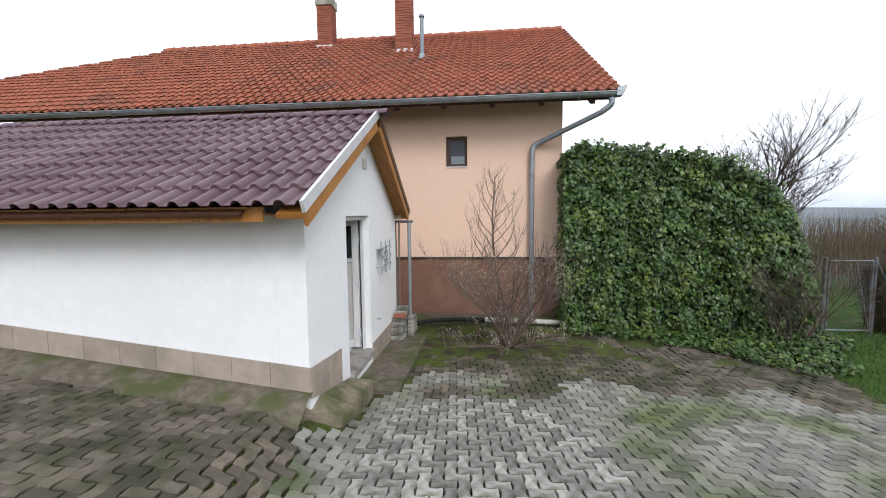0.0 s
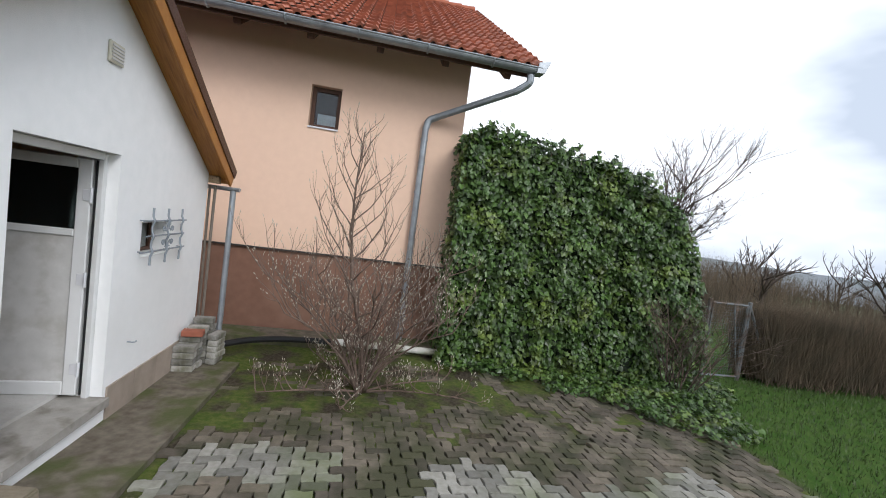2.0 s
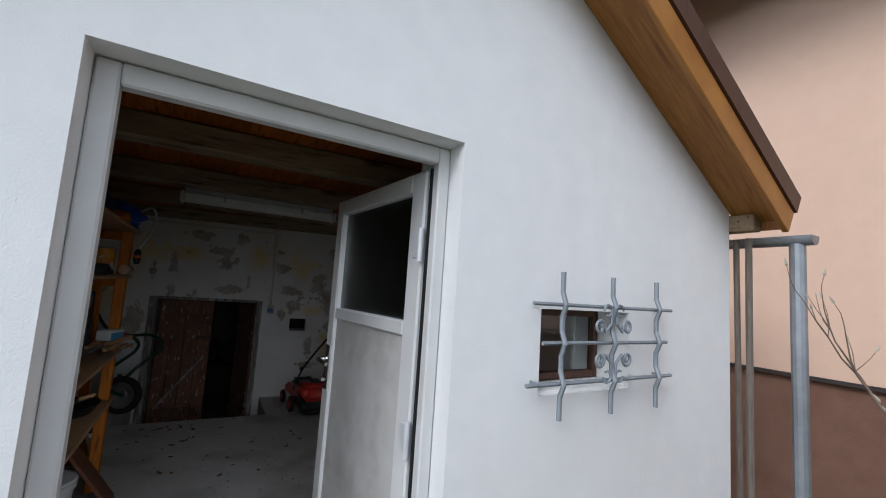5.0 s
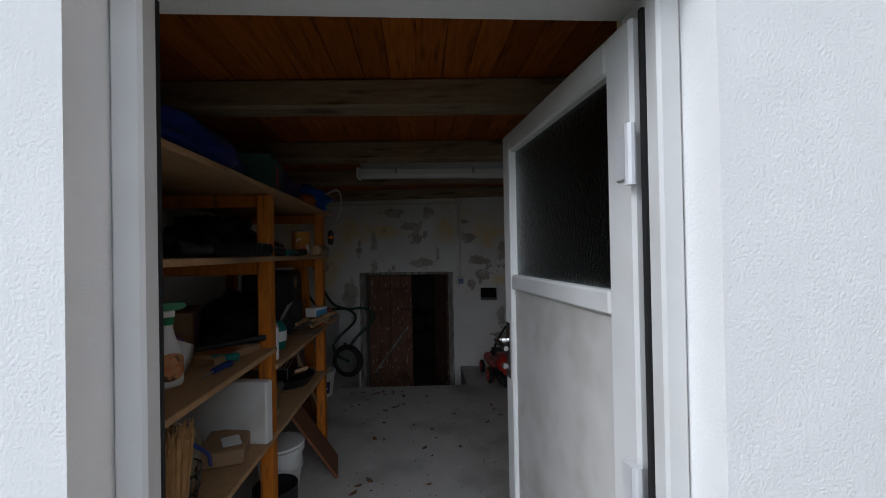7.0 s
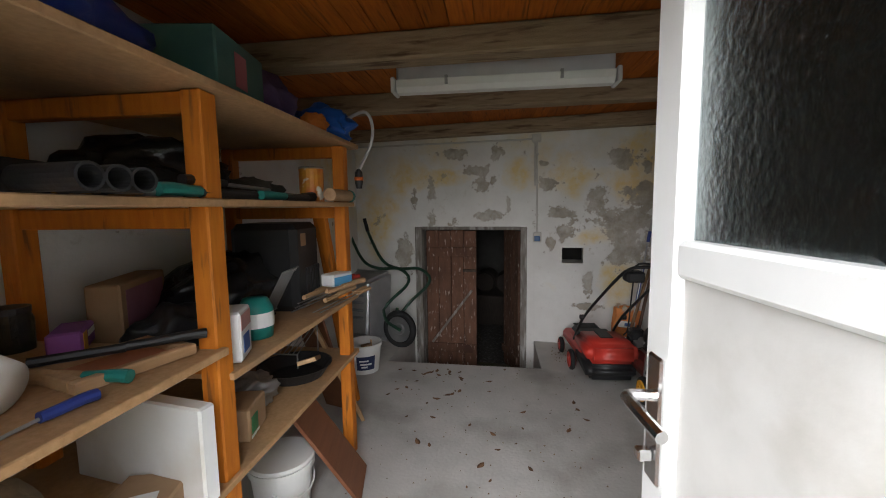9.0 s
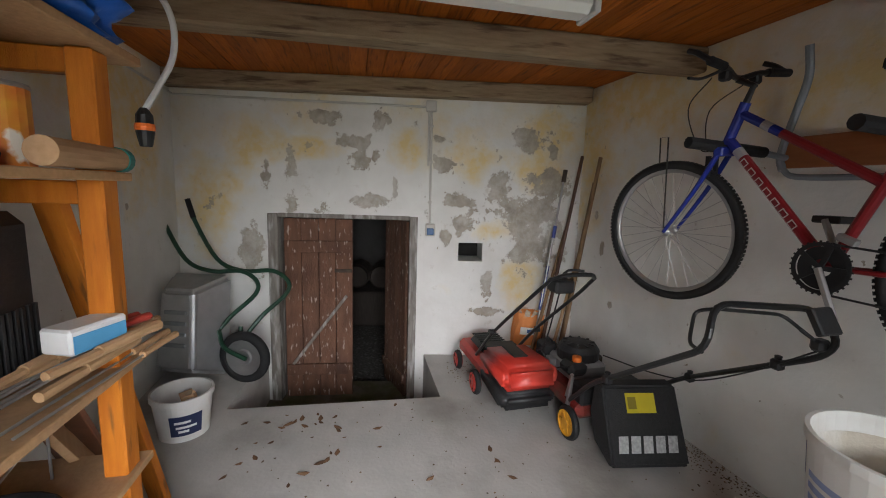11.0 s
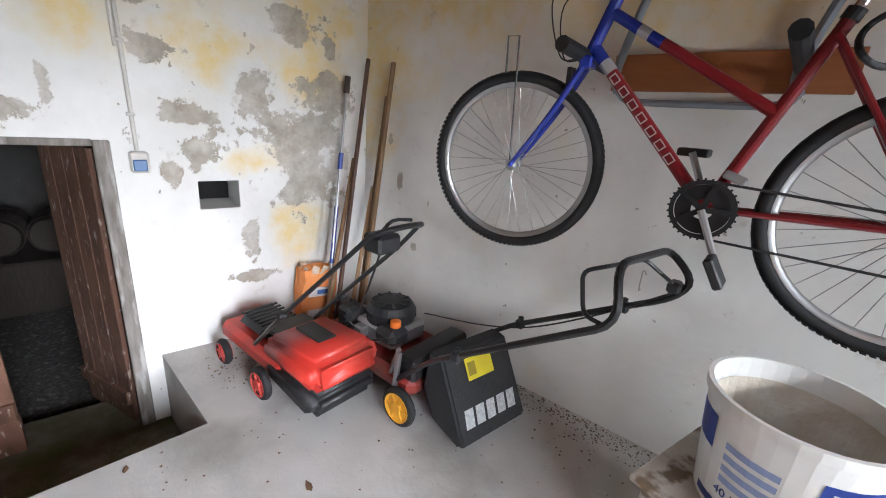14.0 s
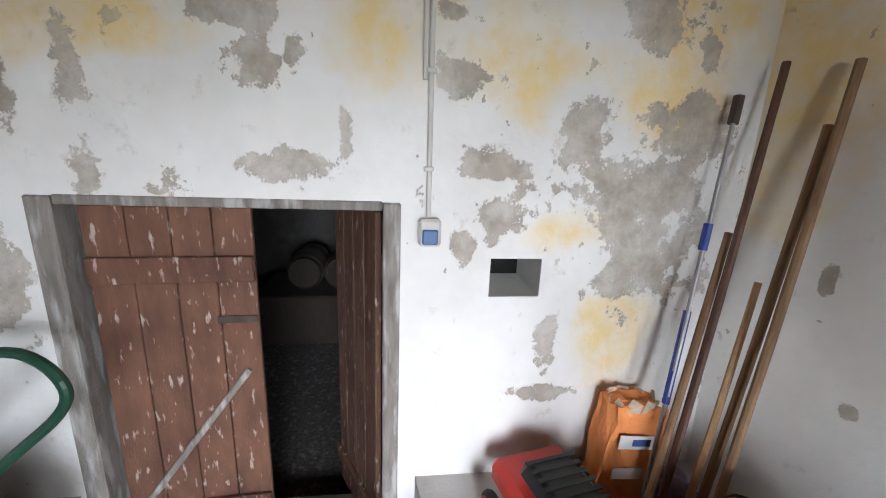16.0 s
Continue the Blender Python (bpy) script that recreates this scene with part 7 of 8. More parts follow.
stick("metal pruning pole with blue grips in the corner", (-4.06, 1.56, 0.0), (-4.25, 1.86, 1.60), 0.009, M_STEEL, (("grip", M_BLUEP, 0.30, 0.52, 1.5), ("grip", M_BLUEP, 0.66, 0.72, 1.7), ("head", M_TWIGDARK, 0.94, 1.0, 2.0)))
stick("pale wooden stake in the corner", (-3.97, 1.66, 0.0), (-4.10, 1.95, 0.95), 0.014, M_PALEWOOD)
ob_ = thing("plaster_bag", "torn orange and white paper bag of plaster", "bag", m=MA @ Matrix.Translation((BX + 0.12, 1.055, 0)) @ Matrix.Rotation(radians(-4), 4, "X"))
bm = bmesh.new()
bmesh.ops.create_cube(bm, size=1.0)
bmesh.ops.subdivide_edges(bm, edges=bm.edges[:], cuts=5, use_grid_fill=True)
for v in bm.verts:
    pinch = 1 - 0.35 * max(0, v.co.z) * (1 if abs(v.co.x) > 0.1 else 0)
    v.co = Vector((v.co.x * 0.15 * pinch, v.co.y * 0.215, (v.co.z + 0.5) * 0.43)) + Vector((noise.noise(v.co * 3.1), noise.noise(v.co * 3.3 + Vector((5, 0, 0))), noise.noise(v.co * 2.7 + Vector((0, 7, 0))) * (1 if v.co.z > 0.4 else 0.1))) * 0.022
part("sack", bm, M_ORANGEP, ob_)
part("print_band", boxed(0.080, 0.084, -0.075, 0.07, 0.26, 0.32), M_LABELW, ob_, "white printed band")
part("print_band", boxed(0.080, 0.084, -0.075, 0.05, 0.12, 0.17), M_LABELW, ob_, "white printed band")
part("print_word", boxed(0.0845, 0.0855, -0.02, 0.055, 0.275, 0.305), mat("blue_print", (0.06, 0.13, 0.35), rough=0.6, bump=0), ob_)
bm = bmesh.new()
for k in range(9):
    a0, a1 = 2 * math.pi * k / 9, 2 * math.pi * (k + 0.9) / 9
    up = 0.03 + 0.045 * noise.noise(Vector((k * 1.7, 3, 0)))
    q = [(0.062 * math.cos(a0), 0.098 * math.sin(a0), 0.405), (0.062 * math.cos(a1), 0.098 * math.sin(a1), 0.405), (0.075 * math.cos(a1), 0.108 * math.sin(a1), 0.425 + up * 0.7), (0.05 * math.cos((a0 + a1) / 2), 0.09 * math.sin((a0 + a1) / 2), 0.43 + up * 0.8)]
    bm.faces.new([bm.verts.new(p) for p in q])
bmesh.ops.recalc_face_normals(bm, faces=bm.faces)
torn = part("torn_top", bm, mat("torn_kraft_paper", (0.62, 0.52, 0.42), (0.40, 0.30, 0.21), 0.9, scale=20, bump=0.4), ob_, "torn pale paper top")
torn.modifiers.new("thick", "SOLIDIFY").thickness = 0.003
lumpy("crumpled_bag", "crumpled purple-grey plastic bag in the corner", "bag", -4.08, 1.74, 0.0, 0.2, 0.16, 0.16, mat("purple_plastic", (0.16, 0.13, 0.20), rough=0.5), 51, 0.4)


def road_wheel(parent, c, r, w, tyre, hub, label):
    wt = part("wheel", ring_torus(bmesh.new(), c, Matrix.Rotation(math.pi / 2, 3, "X"), r - w * 0.42, w * 0.42, 28, 8), tyre, parent, "black toothed tyre")
    hb = part("hub", lathed([(0.0, -w * 0.45), (r * 0.28, -w * 0.5), (r * 0.3, -w * 0.28), (r * 0.62, -w * 0.28), (r * 0.74, -w * 0.45), (r * 0.74, w * 0.45), (0.0, w * 0.4)], 24, Matrix.Translation(c) @ Matrix.Rotation(math.pi / 2, 4, "X") @ Matrix.Rotation(math.pi, 4, "Y")), hub, wt, label)
    for k in range(6):
        a = k * math.pi / 3
        m = Matrix.Translation(c) @ Matrix.Rotation(-a, 4, "Y")
        part("spoke", boxed(r * 0.25, r * 0.68, -w * 0.40, -w * 0.2, -r * 0.07, r * 0.07, m=m), hub, wt)


# red electric mower; local x runs from its nose at the wall to the collector
red = thing("electric_mower", "red electric lawn mower with black and red collector", "lawn mower", m=pose(-4.22, 1.20, 0, 0, 0, 3))
bm = boxed(-0.10, 0.55, -0.16, 0.16, 0.10, 0.21, bevel=0.03)
part("deck", bm, M_REDP, red)
part("motor_cover", boxed(0.02, 0.32, -0.115, 0.115, 0.205, 0.29, bevel=0.045), M_BLACKP, red, "grey-black motor cover")
for k in range(6):
    part("cooling_rib", boxed(0.06 + k * 0.04, 0.075 + k * 0.04, -0.10, 0.10, 0.287, 0.295), M_BLACKP, red)
bm = bmesh.new()
prism(bm, [(0.40, 0.22), (0.88, 0.20), (0.90, 0.30), (0.86, 0.375), (0.44, 0.345)], -0.185, 0.185)
bmesh.ops.bevel(bm, geom=bm.edges[:], offset=0.05, segments=5, affect="EDGES", clamp_overlap=True)
part("collector_top", bm, M_REDP, red, smooth=True)
bm = bmesh.new()
prism(bm, [(0.46, 0.10), (0.80, 0.055), (0.87, 0.10), (0.885, 0.198), (0.41, 0.218)], -0.178, 0.178)
bmesh.ops.bevel(bm, geom=bm.edges[:], offset=0.035, segments=4, affect="EDGES", clamp_overlap=True)
part("collector_base", bm, M_BLACKP, red, "black collector base", smooth=True)
part("collector_grip", boxed(0.52, 0.72, -0.05, 0.05, 0.358, 0.372, bevel=0.005), M_BLACKP, red, "black grip recess")
part("side_flap", boxed(0.33, 0.50, -0.12, 0.12, 0.30, 0.325, bevel=0.008), M_BLACKP, red)
for x, y, r in ((0.03, -0.20, 0.075), (0.45, -0.205, 0.088), (0.03, 0.20, 0.075), (0.45, 0.205, 0.088)):
    road_wheel(red, Vector((x, y, r)), r, 0.05, M_RUBBER, M_REDP, "red wheel hub")
for s in (-1, 1):
    part("handle_tube", tubed(smooth_line([(0.30, 0.15 * s, 0.22), (0.60, 0.15 * s, 0.50), (0.88, 0.15 * s + 0.1, 0.80), (0.98, 0.14 * s + 0.16, 0.93)], 5), 0.011, 8), M_BLACKM, red)
    part("knob", lathed([(0.0, -0.015), (0.02, -0.015), (0.02, 0.015), (0.0, 0.015)], 10, pose(0.60, 0.165 * s, 0.50, 90, 0, 0)), M_BLACKP, red)
part("cross_bar", tubed(smooth_line([(0.98, 0.02, 0.93), (1.06, 0.06, 0.97), (1.08, 0.20, 0.975), (0.98, 0.30, 0.93)], 5), 0.012, 8), M_BLACKM, red)
part("switch_box", boxed(0.93, 1.04, 0.02, 0.14, 0.86, 0.935, bevel=0.012), M_BLACKP, red)
part("switch_lever", tubed(smooth_line([(0.99, 0.06, 0.93), (1.02, 0.10, 0.99), (1.05, 0.18, 0.99)], 3), 0.008, 6), M_BLACKP, red)
part("cable", tubed(smooth_line([(0.98, 0.08, 0.86), (0.90, 0.10, 0.70), (0.75, 0.14, 0.45), (0.62, 0.16, 0.36)], 5), 0.005, 6), M_BLACKP, red)

# petrol mower
pm = thing("petrol_mower", "red petrol lawn mower with grass bag and long black handle", "lawn mower", m=pose(-3.67, 1.64, 0, 0, 0, 3))
part("deck", boxed(-0.26, 0.52, -0.22, 0.22, 0.11, 0.22, bevel=0.035), mat("dull_red_deck", (0.25, 0.022, 0.018), (0.16, 0.02, 0.016), 0.5, c3=(0.09, 0.05, 0.035), scale3=5, bump=0.1), pm, "dull dark red steel deck")
part("engine", boxed(-0.02, 0.28, -0.12, 0.14, 0.222, 0.33, bevel=0.02), M_STEEL, pm, "dull grey engine block")
part("recoil_cover", lathed([(0.11, 0.31), (0.135, 0.325), (0.138, 0.385), (0.115, 0.42), (0.06, 0.432), (0.0, 0.434)], 28, Matrix.Translation((0.12, 0.02, 0))), M_BLACKP, pm, "black recoil starter cover")
for k in range(10):
    a = 2 * math.pi * k / 10
    part("cooling_slot", boxed(0.062, 0.105, -0.006, 0.006, 0.424, 0.433, m=Matrix.Translation((0.12, 0.02, 0)) @ Matrix.Rotation(a, 4, "Z")), M_BLACKM, pm)
part("fuel_cap", lathed([(0.0, 0.0), (0.03, 0.0), (0.028, 0.03), (0.0, 0.035)], 16, Matrix.Translation((0.26, -0.08, 0.36))), mat("orange_cap", (0.75, 0.17, 0.02), rough=0.4, bump=0), pm, "orange fuel cap")
part("fuel_tank", boxed(0.17, 0.32, -0.16, -0.02, 0.27, 0.36, bevel=0.03), M_BLACKP, pm)
for k in range(6):
    part("cooling_fin", boxed(-0.10, -0.015, -0.06 + k * 0.028, -0.05 + k * 0.028, 0.235, 0.33, bevel=0.002), M_STEEL, pm)
part("carburettor", boxed(0.03, 0.10, -0.175, -0.121, 0.255, 0.315, bevel=0.008), M_STEEL, pm, "dull grey carburettor")
part("silencer", boxed(0.02, 0.16, 0.142, 0.20, 0.25, 0.33, bevel=0.015), M_TWIGDARK, pm, "rusty silencer box")
for p in ([(0.05, -0.17, 0.30), (0.0, -0.2, 0.35), (-0.05, -0.16, 0.33)], [(0.09, -0.18, 0.28), (0.2, -0.2, 0.30), (0.36, -0.19, 0.38)], [(-0.12, -0.03, 0.28), (-0.08, -0.1, 0.40), (0.02, -0.1, 0.38)]):
    part("engine_lead", tubed(smooth_line(p, 5), 0.005, 6), M_BLACKM, pm)
part("side_strut", boxed(0.395, 0.42, -0.245, -0.225, 0.12, 0.40, bevel=0.003, m=Matrix.Rotation(radians(6), 4, "Y")), M_STEEL, pm, "scuffed grey bracket")
part("air_filter", boxed(-0.12, -0.01, -0.17, -0.05, 0.26, 0.38, bevel=0.02), M_BLACKP, pm)
part("plug_cap", boxed(-0.16, -0.13, -0.02, 0.02, 0.26, 0.29, bevel=0.004), M_YELP, pm)
part("lever", tubed([(0.35, -0.20, 0.16), (0.43, -0.22, 0.36)], 0.012, 6), M_STEEL, pm)
part("guard_flap", boxed(0.40, 0.52, -0.21, 0.21, 0.20, 0.32, bevel=0.015), M_BLACKP, pm)
for x, y in ((-0.20, -0.25), (0.49, -0.265), (-0.20, 0.25), (0.49, 0.255)):
    road_wheel(pm, Vector((x, y, 0.10)), 0.10, 0.05, M_RUBBER, M_YELP, "yellow wheel hub")
BAG_M = Matrix.Translation((0.75, 0, 0)) @ Matrix.Rotation(radians(-11), 4, "Z") @ Matrix.Translation((-0.75, 0, 0))
bm = bmesh.new()
prism(bm, [(0.66, 0.06), (0.85, 0.03), (0.885, 0.06), (0.70, 0.40), (0.61, 0.40), (0.58, 0.20)], -0.205, 0.205, BAG_M)
bmesh.ops.bevel(bm, geom=bm.edges[:], offset=0.012, segments=2, affect="EDGES", clamp_overlap=True)
gb_ = part("grass_bag", bm, mat("black_woven_fabric", (0.018, 0.018, 0.019), (0.026, 0.026, 0.027), 0.85, scale=60, bump=0.5, bscale=160), pm, "black fabric grass bag with worn white lettering")
d = Vector((0.185, 0, -0.34)).normalized()
nb = Vector((0.34, 0, 0.185)).normalized()
pan_m = BAG_M @ Matrix(((0, d.x, nb.x, 0.70), (1, 0, nb.y, 0.0), (0, d.z, nb.z, 0.40), (0, 0, 0, 1)))
# local: x across, y down the panel, z out of it
part("warning_label", boxed(-0.09, 0.07, 0.035, 0.135, 0.003, 0.005, m=pan_m), mat("yellow_label", (0.60, 0.50, 0.02), rough=0.6, bump=0), gb_, "yellow warning label")
part("warning_mark", boxed(-0.08, -0.035, 0.055, 0.115, 0.0052, 0.0058, m=pan_m), mat("label_mark", (0.25, 0.20, 0.02), rough=0.6, bump=0), gb_)
M_WORNPRINT = mat("worn_white_print", (0.5, 0.5, 0.5), (0.3, 0.3, 0.3), 0.8, scale=60, bump=0.2)
for k in range(5):
    u = -0.155 + k * 0.066
    bm = boxed(u, u + 0.05, 0.245, 0.325, 0.003, 0.005, m=pan_m @ Matrix(((1, -0.12, 0, 0.03), (0, 1, 0, 0), (0, 0, 1, 0), (0, 0, 0, 1))))
    part("white_mark", bm, M_WORNPRINT, gb_, "worn white block of print")


def bent(pts, r):
    """Straight runs between points, with rounded corners of size r."""
    p = [Vector(q) for q in pts]
    out = [p[0]]
    for a, b, c in zip(p, p[1:], p[2:]):
        u = b + (a - b).normalized() * min(r, (a - b).length * 0.45)
        v = b + (c - b).normalized() * min(r, (c - b).length * 0.45)
        out += [u * (1 - t) ** 2 + b * 2 * t * (1 - t) + v * t * t for t in (0.0, 0.25, 0.5, 0.75, 1.0)]
    return out + [p[-1]]


hp = [(0.43, -0.23, 0.20), (0.67, -0.26, 0.43), (1.36, -0.34, 0.90), (1.31, -0.277, 1.045), (1.365, 0.14, 1.02), (1.46, 0.13, 0.93), (1.41, 0.14, 0.85), (0.74, 0.24, 0.44), (0.45, 0.23, 0.20)]
part("handle_tube", tubed(bent(hp, 0.07), 0.0125, 10), M_BLACKM, pm, "black tubular handle")
bp_ = [(1.33, -0.325, 0.875), (1.25, -0.30, 0.875), (1.205, -0.24, 0.985), (1.26, -0.20, 1.005), (1.31, 0.06, 0.985), (1.41, 0.11, 0.905)]
part("bail_bar", tubed(bent(bp_, 0.03), 0.007, 8), M_BLACKM, pm)
for x, y, z in ((0.80, 0.232, 0.475), (1.25, 0.165, 0.752), (0.80, -0.276, 0.515)):
    part("clamp", boxed(x - 0.022, x + 0.022, y - 0.02, y + 0.02, z - 0.022, z + 0.022, bevel=0.008), M_BLACKP, pm)
    part("wing_knob", lathed([(0.0, 0.0), (0.012, 0.0), (0.014, 0.016), (0.0, 0.02)], 10, pose(x, y, z + 0.02)), M_BLACKP, pm)
part("throttle", boxed(1.385, 1.43, 0.095, 0.15, 0.875, 0.92, bevel=0.01), M_BLACKP, pm)
part("throttle_lever", tubed([(1.40, 0.10, 0.915), (1.37, 0.07, 0.945)], 0.006, 6), M_BLACKP, pm)
part("control_cable", tubed(smooth_line([(1.40, 0.12, 0.87), (1.15, 0.165, 0.675), (0.86, 0.205, 0.49), (0.62, 0.16, 0.425), (0.34, 0.05, 0.42)], 6), 0.004, 5), M_BLACKP, pm)
rh = thing("wall_hook", "small steel hook in the white plaster wall", "hook", m=pose(-2.45, 2.134, 0.80))
part("shank", tubed(smooth_line([(0, 0.01, -0.05), (0, -0.02, -0.05), (0, -0.025, 0.0), (0, -0.02, 0.035), (0.012, -0.035, 0.045), (0.02, -0.04, 0.03)], 4), 0.003, 6), M_STEEL, rh)

# stool and big pail
stool = thing("painted_stool", "low white painted stool, chipped and stained", "stool", m=pose(-1.90, 1.62, 0, 0, 0, -14))
M_STOOL = mat("chipped_white_paint", (0.52, 0.49, 0.44), (0.42, 0.39, 0.34), 0.7, scale=12, c3=(0.16, 0.12, 0.08), scale3=9, cut3=(0.58, 0.66), bump=0.3)
part("seat", boxed(-0.24, 0.24, -0.24, 0.24, 0.395, 0.42, bevel=0.006), M_STOOL, stool)
for sx in (-1, 1):
    for sy in (-1, 1):
        part("leg", boxed(sx * 0.19 - 0.022, sx * 0.19 + 0.022, sy * 0.19 - 0.022, sy * 0.19 + 0.022, 0.0, 0.394, bevel=0.004), M_STOOL, stool)
for s in (-1, 1):
    part("apron", boxed(-0.167, 0.167, s * 0.19 - 0.01, s * 0.19 + 0.01, 0.33, 0.394), M_STOOL, stool)
    part("apron", boxed(s * 0.19 - 0.01, s * 0.19 + 0.01, -0.167, 0.167, 0.33, 0.394), M_STOOL, stool)
bp2 = pail("big_pail", "large white plaster pail with blue print, dirty inside, on a stool", -1.88, 1.62, 0.42, 0.175, 0.205, 0.35, 0)
fb = lambda z: 0.175 + 0.030 * z / 0.32
wrap(bp2, "blue_band", M_BLUEP, fb, -150, 30, 0.02, 0.045, "blue stripe")
wrap(bp2, "blue_panel", M_BLUEP, fb, -72, -25, 0.185, 0.265, "blue print panel")
wrap(bp2, "blue_panel", M_BLUEP, fb, -170, -140, 0.18, 0.28, "blue print panel")
for k in range(4):
    wrap(bp2, "text_line", mat("pale_blue_print", (0.28, 0.35, 0.58), rough=0.5, bump=0), fb, -128, -92, 0.215 - k * 0.034, 0.235 - k * 0.034, "rows of pale blue print")


def letters(text, size, material, parent, place, name):
    """Lettering in the built-in font, made into a mesh."""
    cu = bpy.data.curves.new(name, "FONT")
    cu.body, cu.size, cu.extrude, cu.align_x = text, size, 0.0006, "CENTER"
    tmp = bpy.data.objects.new(name, cu)
    scene.collection.objects.link(tmp)
    me = bpy.data.meshes.new_from_object(tmp.evaluated_get(bpy.context.evaluated_depsgraph_get()))
    bpy.data.objects.remove(tmp)
    me.materials.clear()
    me.materials.append(material)
    for v in me.vertices:
        v.co = place(v.co)
    ob = new(name, me)
    ob.parent = parent
    return ob


def round_pail(a_mid, z0, lift=0.003):
    def place(c):
        z = z0 + c.y
        a = radians(a_mid) + c.x / fb(z)
        r = fb(z) + lift + c.z
        return Vector((r * math.cos(a), r * math.sin(a), z))
    return place


letters("40 kg", 0.035, M_BLUEP, bp2, round_pail(-118, 0.075), "weight_print")
for k in range(4):
    wrap(bp2, "logo_bar", M_LABELW, lambda z: fb(z) + 0.0012, -66 + k * 9.5, -60 + k * 9.5, 0.205, 0.245, "white block of print")
wrap(bp2, "text_line", M_BLUEP, fb, -62, -34, 0.135, 0.155)
wrap(bp2, "text_line", M_BLUEP, fb, -64, -40, 0.10, 0.12)
part("inner_crust", lathed([(0.170, 0.045), (0.189, 0.25), (0.1925, 0.29)], 36), mat("plaster_film", (0.62, 0.58, 0.50), (0.40, 0.34, 0.26), 0.9, scale=6, c3=(0.70, 0.69, 0.66), scale3=4, cut3=(0.42, 0.6), bump=0.3), bp2, "dried film of plaster inside")
part("grime", lathed([(0.0, 0.04), (0.176, 0.04)], 30), mat("dried_plaster", (0.45, 0.40, 0.33), (0.3, 0.25, 0.19), 0.95, scale=14, bump=0.5), bp2, "dried plaster crust")

# ---- bicycle on its wall rack; local x along the wall towards the door, y out of it ----
MWALL = Matrix(((0.9983, 0.058, 0, -4.286), (0.058, -0.9983, 0, 2.028), (0, 0, 1, 0), (0, 0, 0, 1)))
BV = 0.38
holder = thing("bicycle_rack", "grey steel wall rack on a brown board with foam arms", "rack", m=MWALL)
part("wall_board", boxed(1.56, 2.30, 0.004, 0.024, 1.555, 1.69, bevel=0.003), mat("orange_brown_veneer", (0.33, 0.125, 0.045), (0.27, 0.10, 0.036), 0.45, scale=5, stretch=(1, 10, 10), bump=0.06), holder, "reddish brown backing board")
for u in (1.60, 2.17):
    part("upright", tubed(smooth_line([(u + 0.07, 0.10, 2.05), (u + 0.065, 0.07, 1.93), (u + 0.02, 0.045, 1.80), (u - 0.02, 0.045, 1.62), (u, 0.05, 1.545)], 5), 0.016, 10), M_GRILLE, holder)
    part("arm", tubed([(u, 0.04, 1.60), (u - 0.01, 0.20, 1.62)], 0.014, 8), M_GRILLE, holder)
    part("foam_sleeve", tubed([(u - 0.01, 0.16, 1.618), (u - 0.03, 0.56, 1.64)], 0.024, 10), M_RUBBER, holder, "black foam sleeve")
part("cross_tube", tubed(smooth_line([(1.60, 0.05, 1.55), (1.66, 0.05, 1.515), (1.9, 0.05, 1.51), (2.12, 0.05, 1.515), (2.17, 0.05, 1.55)], 4), 0.013, 8), M_GRILLE, holder)

bike = thing("bicycle", "red and blue mountain bicycle hanging on the wall rack", "bicycle", m=MWALL @ Matrix.Translation((0, BV, 0)))
FLIP = Matrix.Rotation(math.pi / 2, 3, "X")
HF, HR, BB = Vector((1.36, 0, 1.246)), Vector((2.49, 0, 1.218)), Vector((2.03, 0, 1.19))
M_BRED = mat("red_frame_paint", (0.19, 0.011, 0.015), (0.155, 0.009, 0.012), 0.3, bump=0.02)
M_BBLUE = mat("blue_frame_paint", (0.02, 0.035, 0.26), (0.018, 0.03, 0.22), 0.25, bump=0.02)
for c in (HF, HR):
    w = part("wheel", ring_torus(bmesh.new(), c, FLIP, 0.3175, 0.0215, 56, 8), M_RUBBER, bike, "black knobbly tyre", smooth=True)
    part("rim", lathed([(0.300, -0.013), (0.287, -0.011), (0.281, 0.0), (0.287, 0.011), (0.300, 0.013)], 56, Matrix.Translation(c) @ FLIP.to_4x4()), M_STEEL, w, "dull alloy rim", smooth=True)
    part("hub", lathed([(0.0, -0.05), (0.008, -0.05), (0.022, -0.032), (0.014, -0.02), (0.014, 0.02), (0.022, 0.032), (0.008, 0.05), (0.0, 0.05)], 16, Matrix.Translation(c) @ FLIP.to_4x4()), M_STEEL, w)
    for k in range(32):
        a = 2 * math.pi * k / 32
        b = a + (0.55 if (k // 2) % 2 else -0.55)
        side = 0.028 if k % 2 else -0.028
        part("spoke", tubed([c + Vector((0.02 * math.cos(b), side, 0.02 * math.sin(b))), c + Vector((0.285 * math.cos(a), 0, 0.285 * math.sin(a)))], 0.0013, 4, caps=False), M_STEEL, w)
    kn = bmesh.new()
    for k in range(110):
        a = 2 * math.pi * k / 110
        for s in (-0.010, 0.010):
            box(kn, 0.3345, 0.3378, s - 0.008, s + 0.008, -0.0062, 0.0062, m=Matrix.Translation(c) @ Matrix.Rotation(a + (0.037 if s > 0 else 0), 4, "Y"))
    part("tread", kn, M_RUBBER, w)
HT, HB_ = Vector((1.655, 0, 1.80)), Vector((1.595, 0, 1.64))
ST = Vector((2.225, 0, 1.70))
part("head_tube", tubed([HT, HB_], 0.02, 12), M_BBLUE, bike, "blue head tube")
part("top_tube", tubed([HT.lerp(HB_, 0.25), HT.lerp(HB_, 0.25).lerp(BB.lerp(ST, 0.55), 0.35)], 0.017, 12), M_BBLUE, bike, "blue front end of the frame")
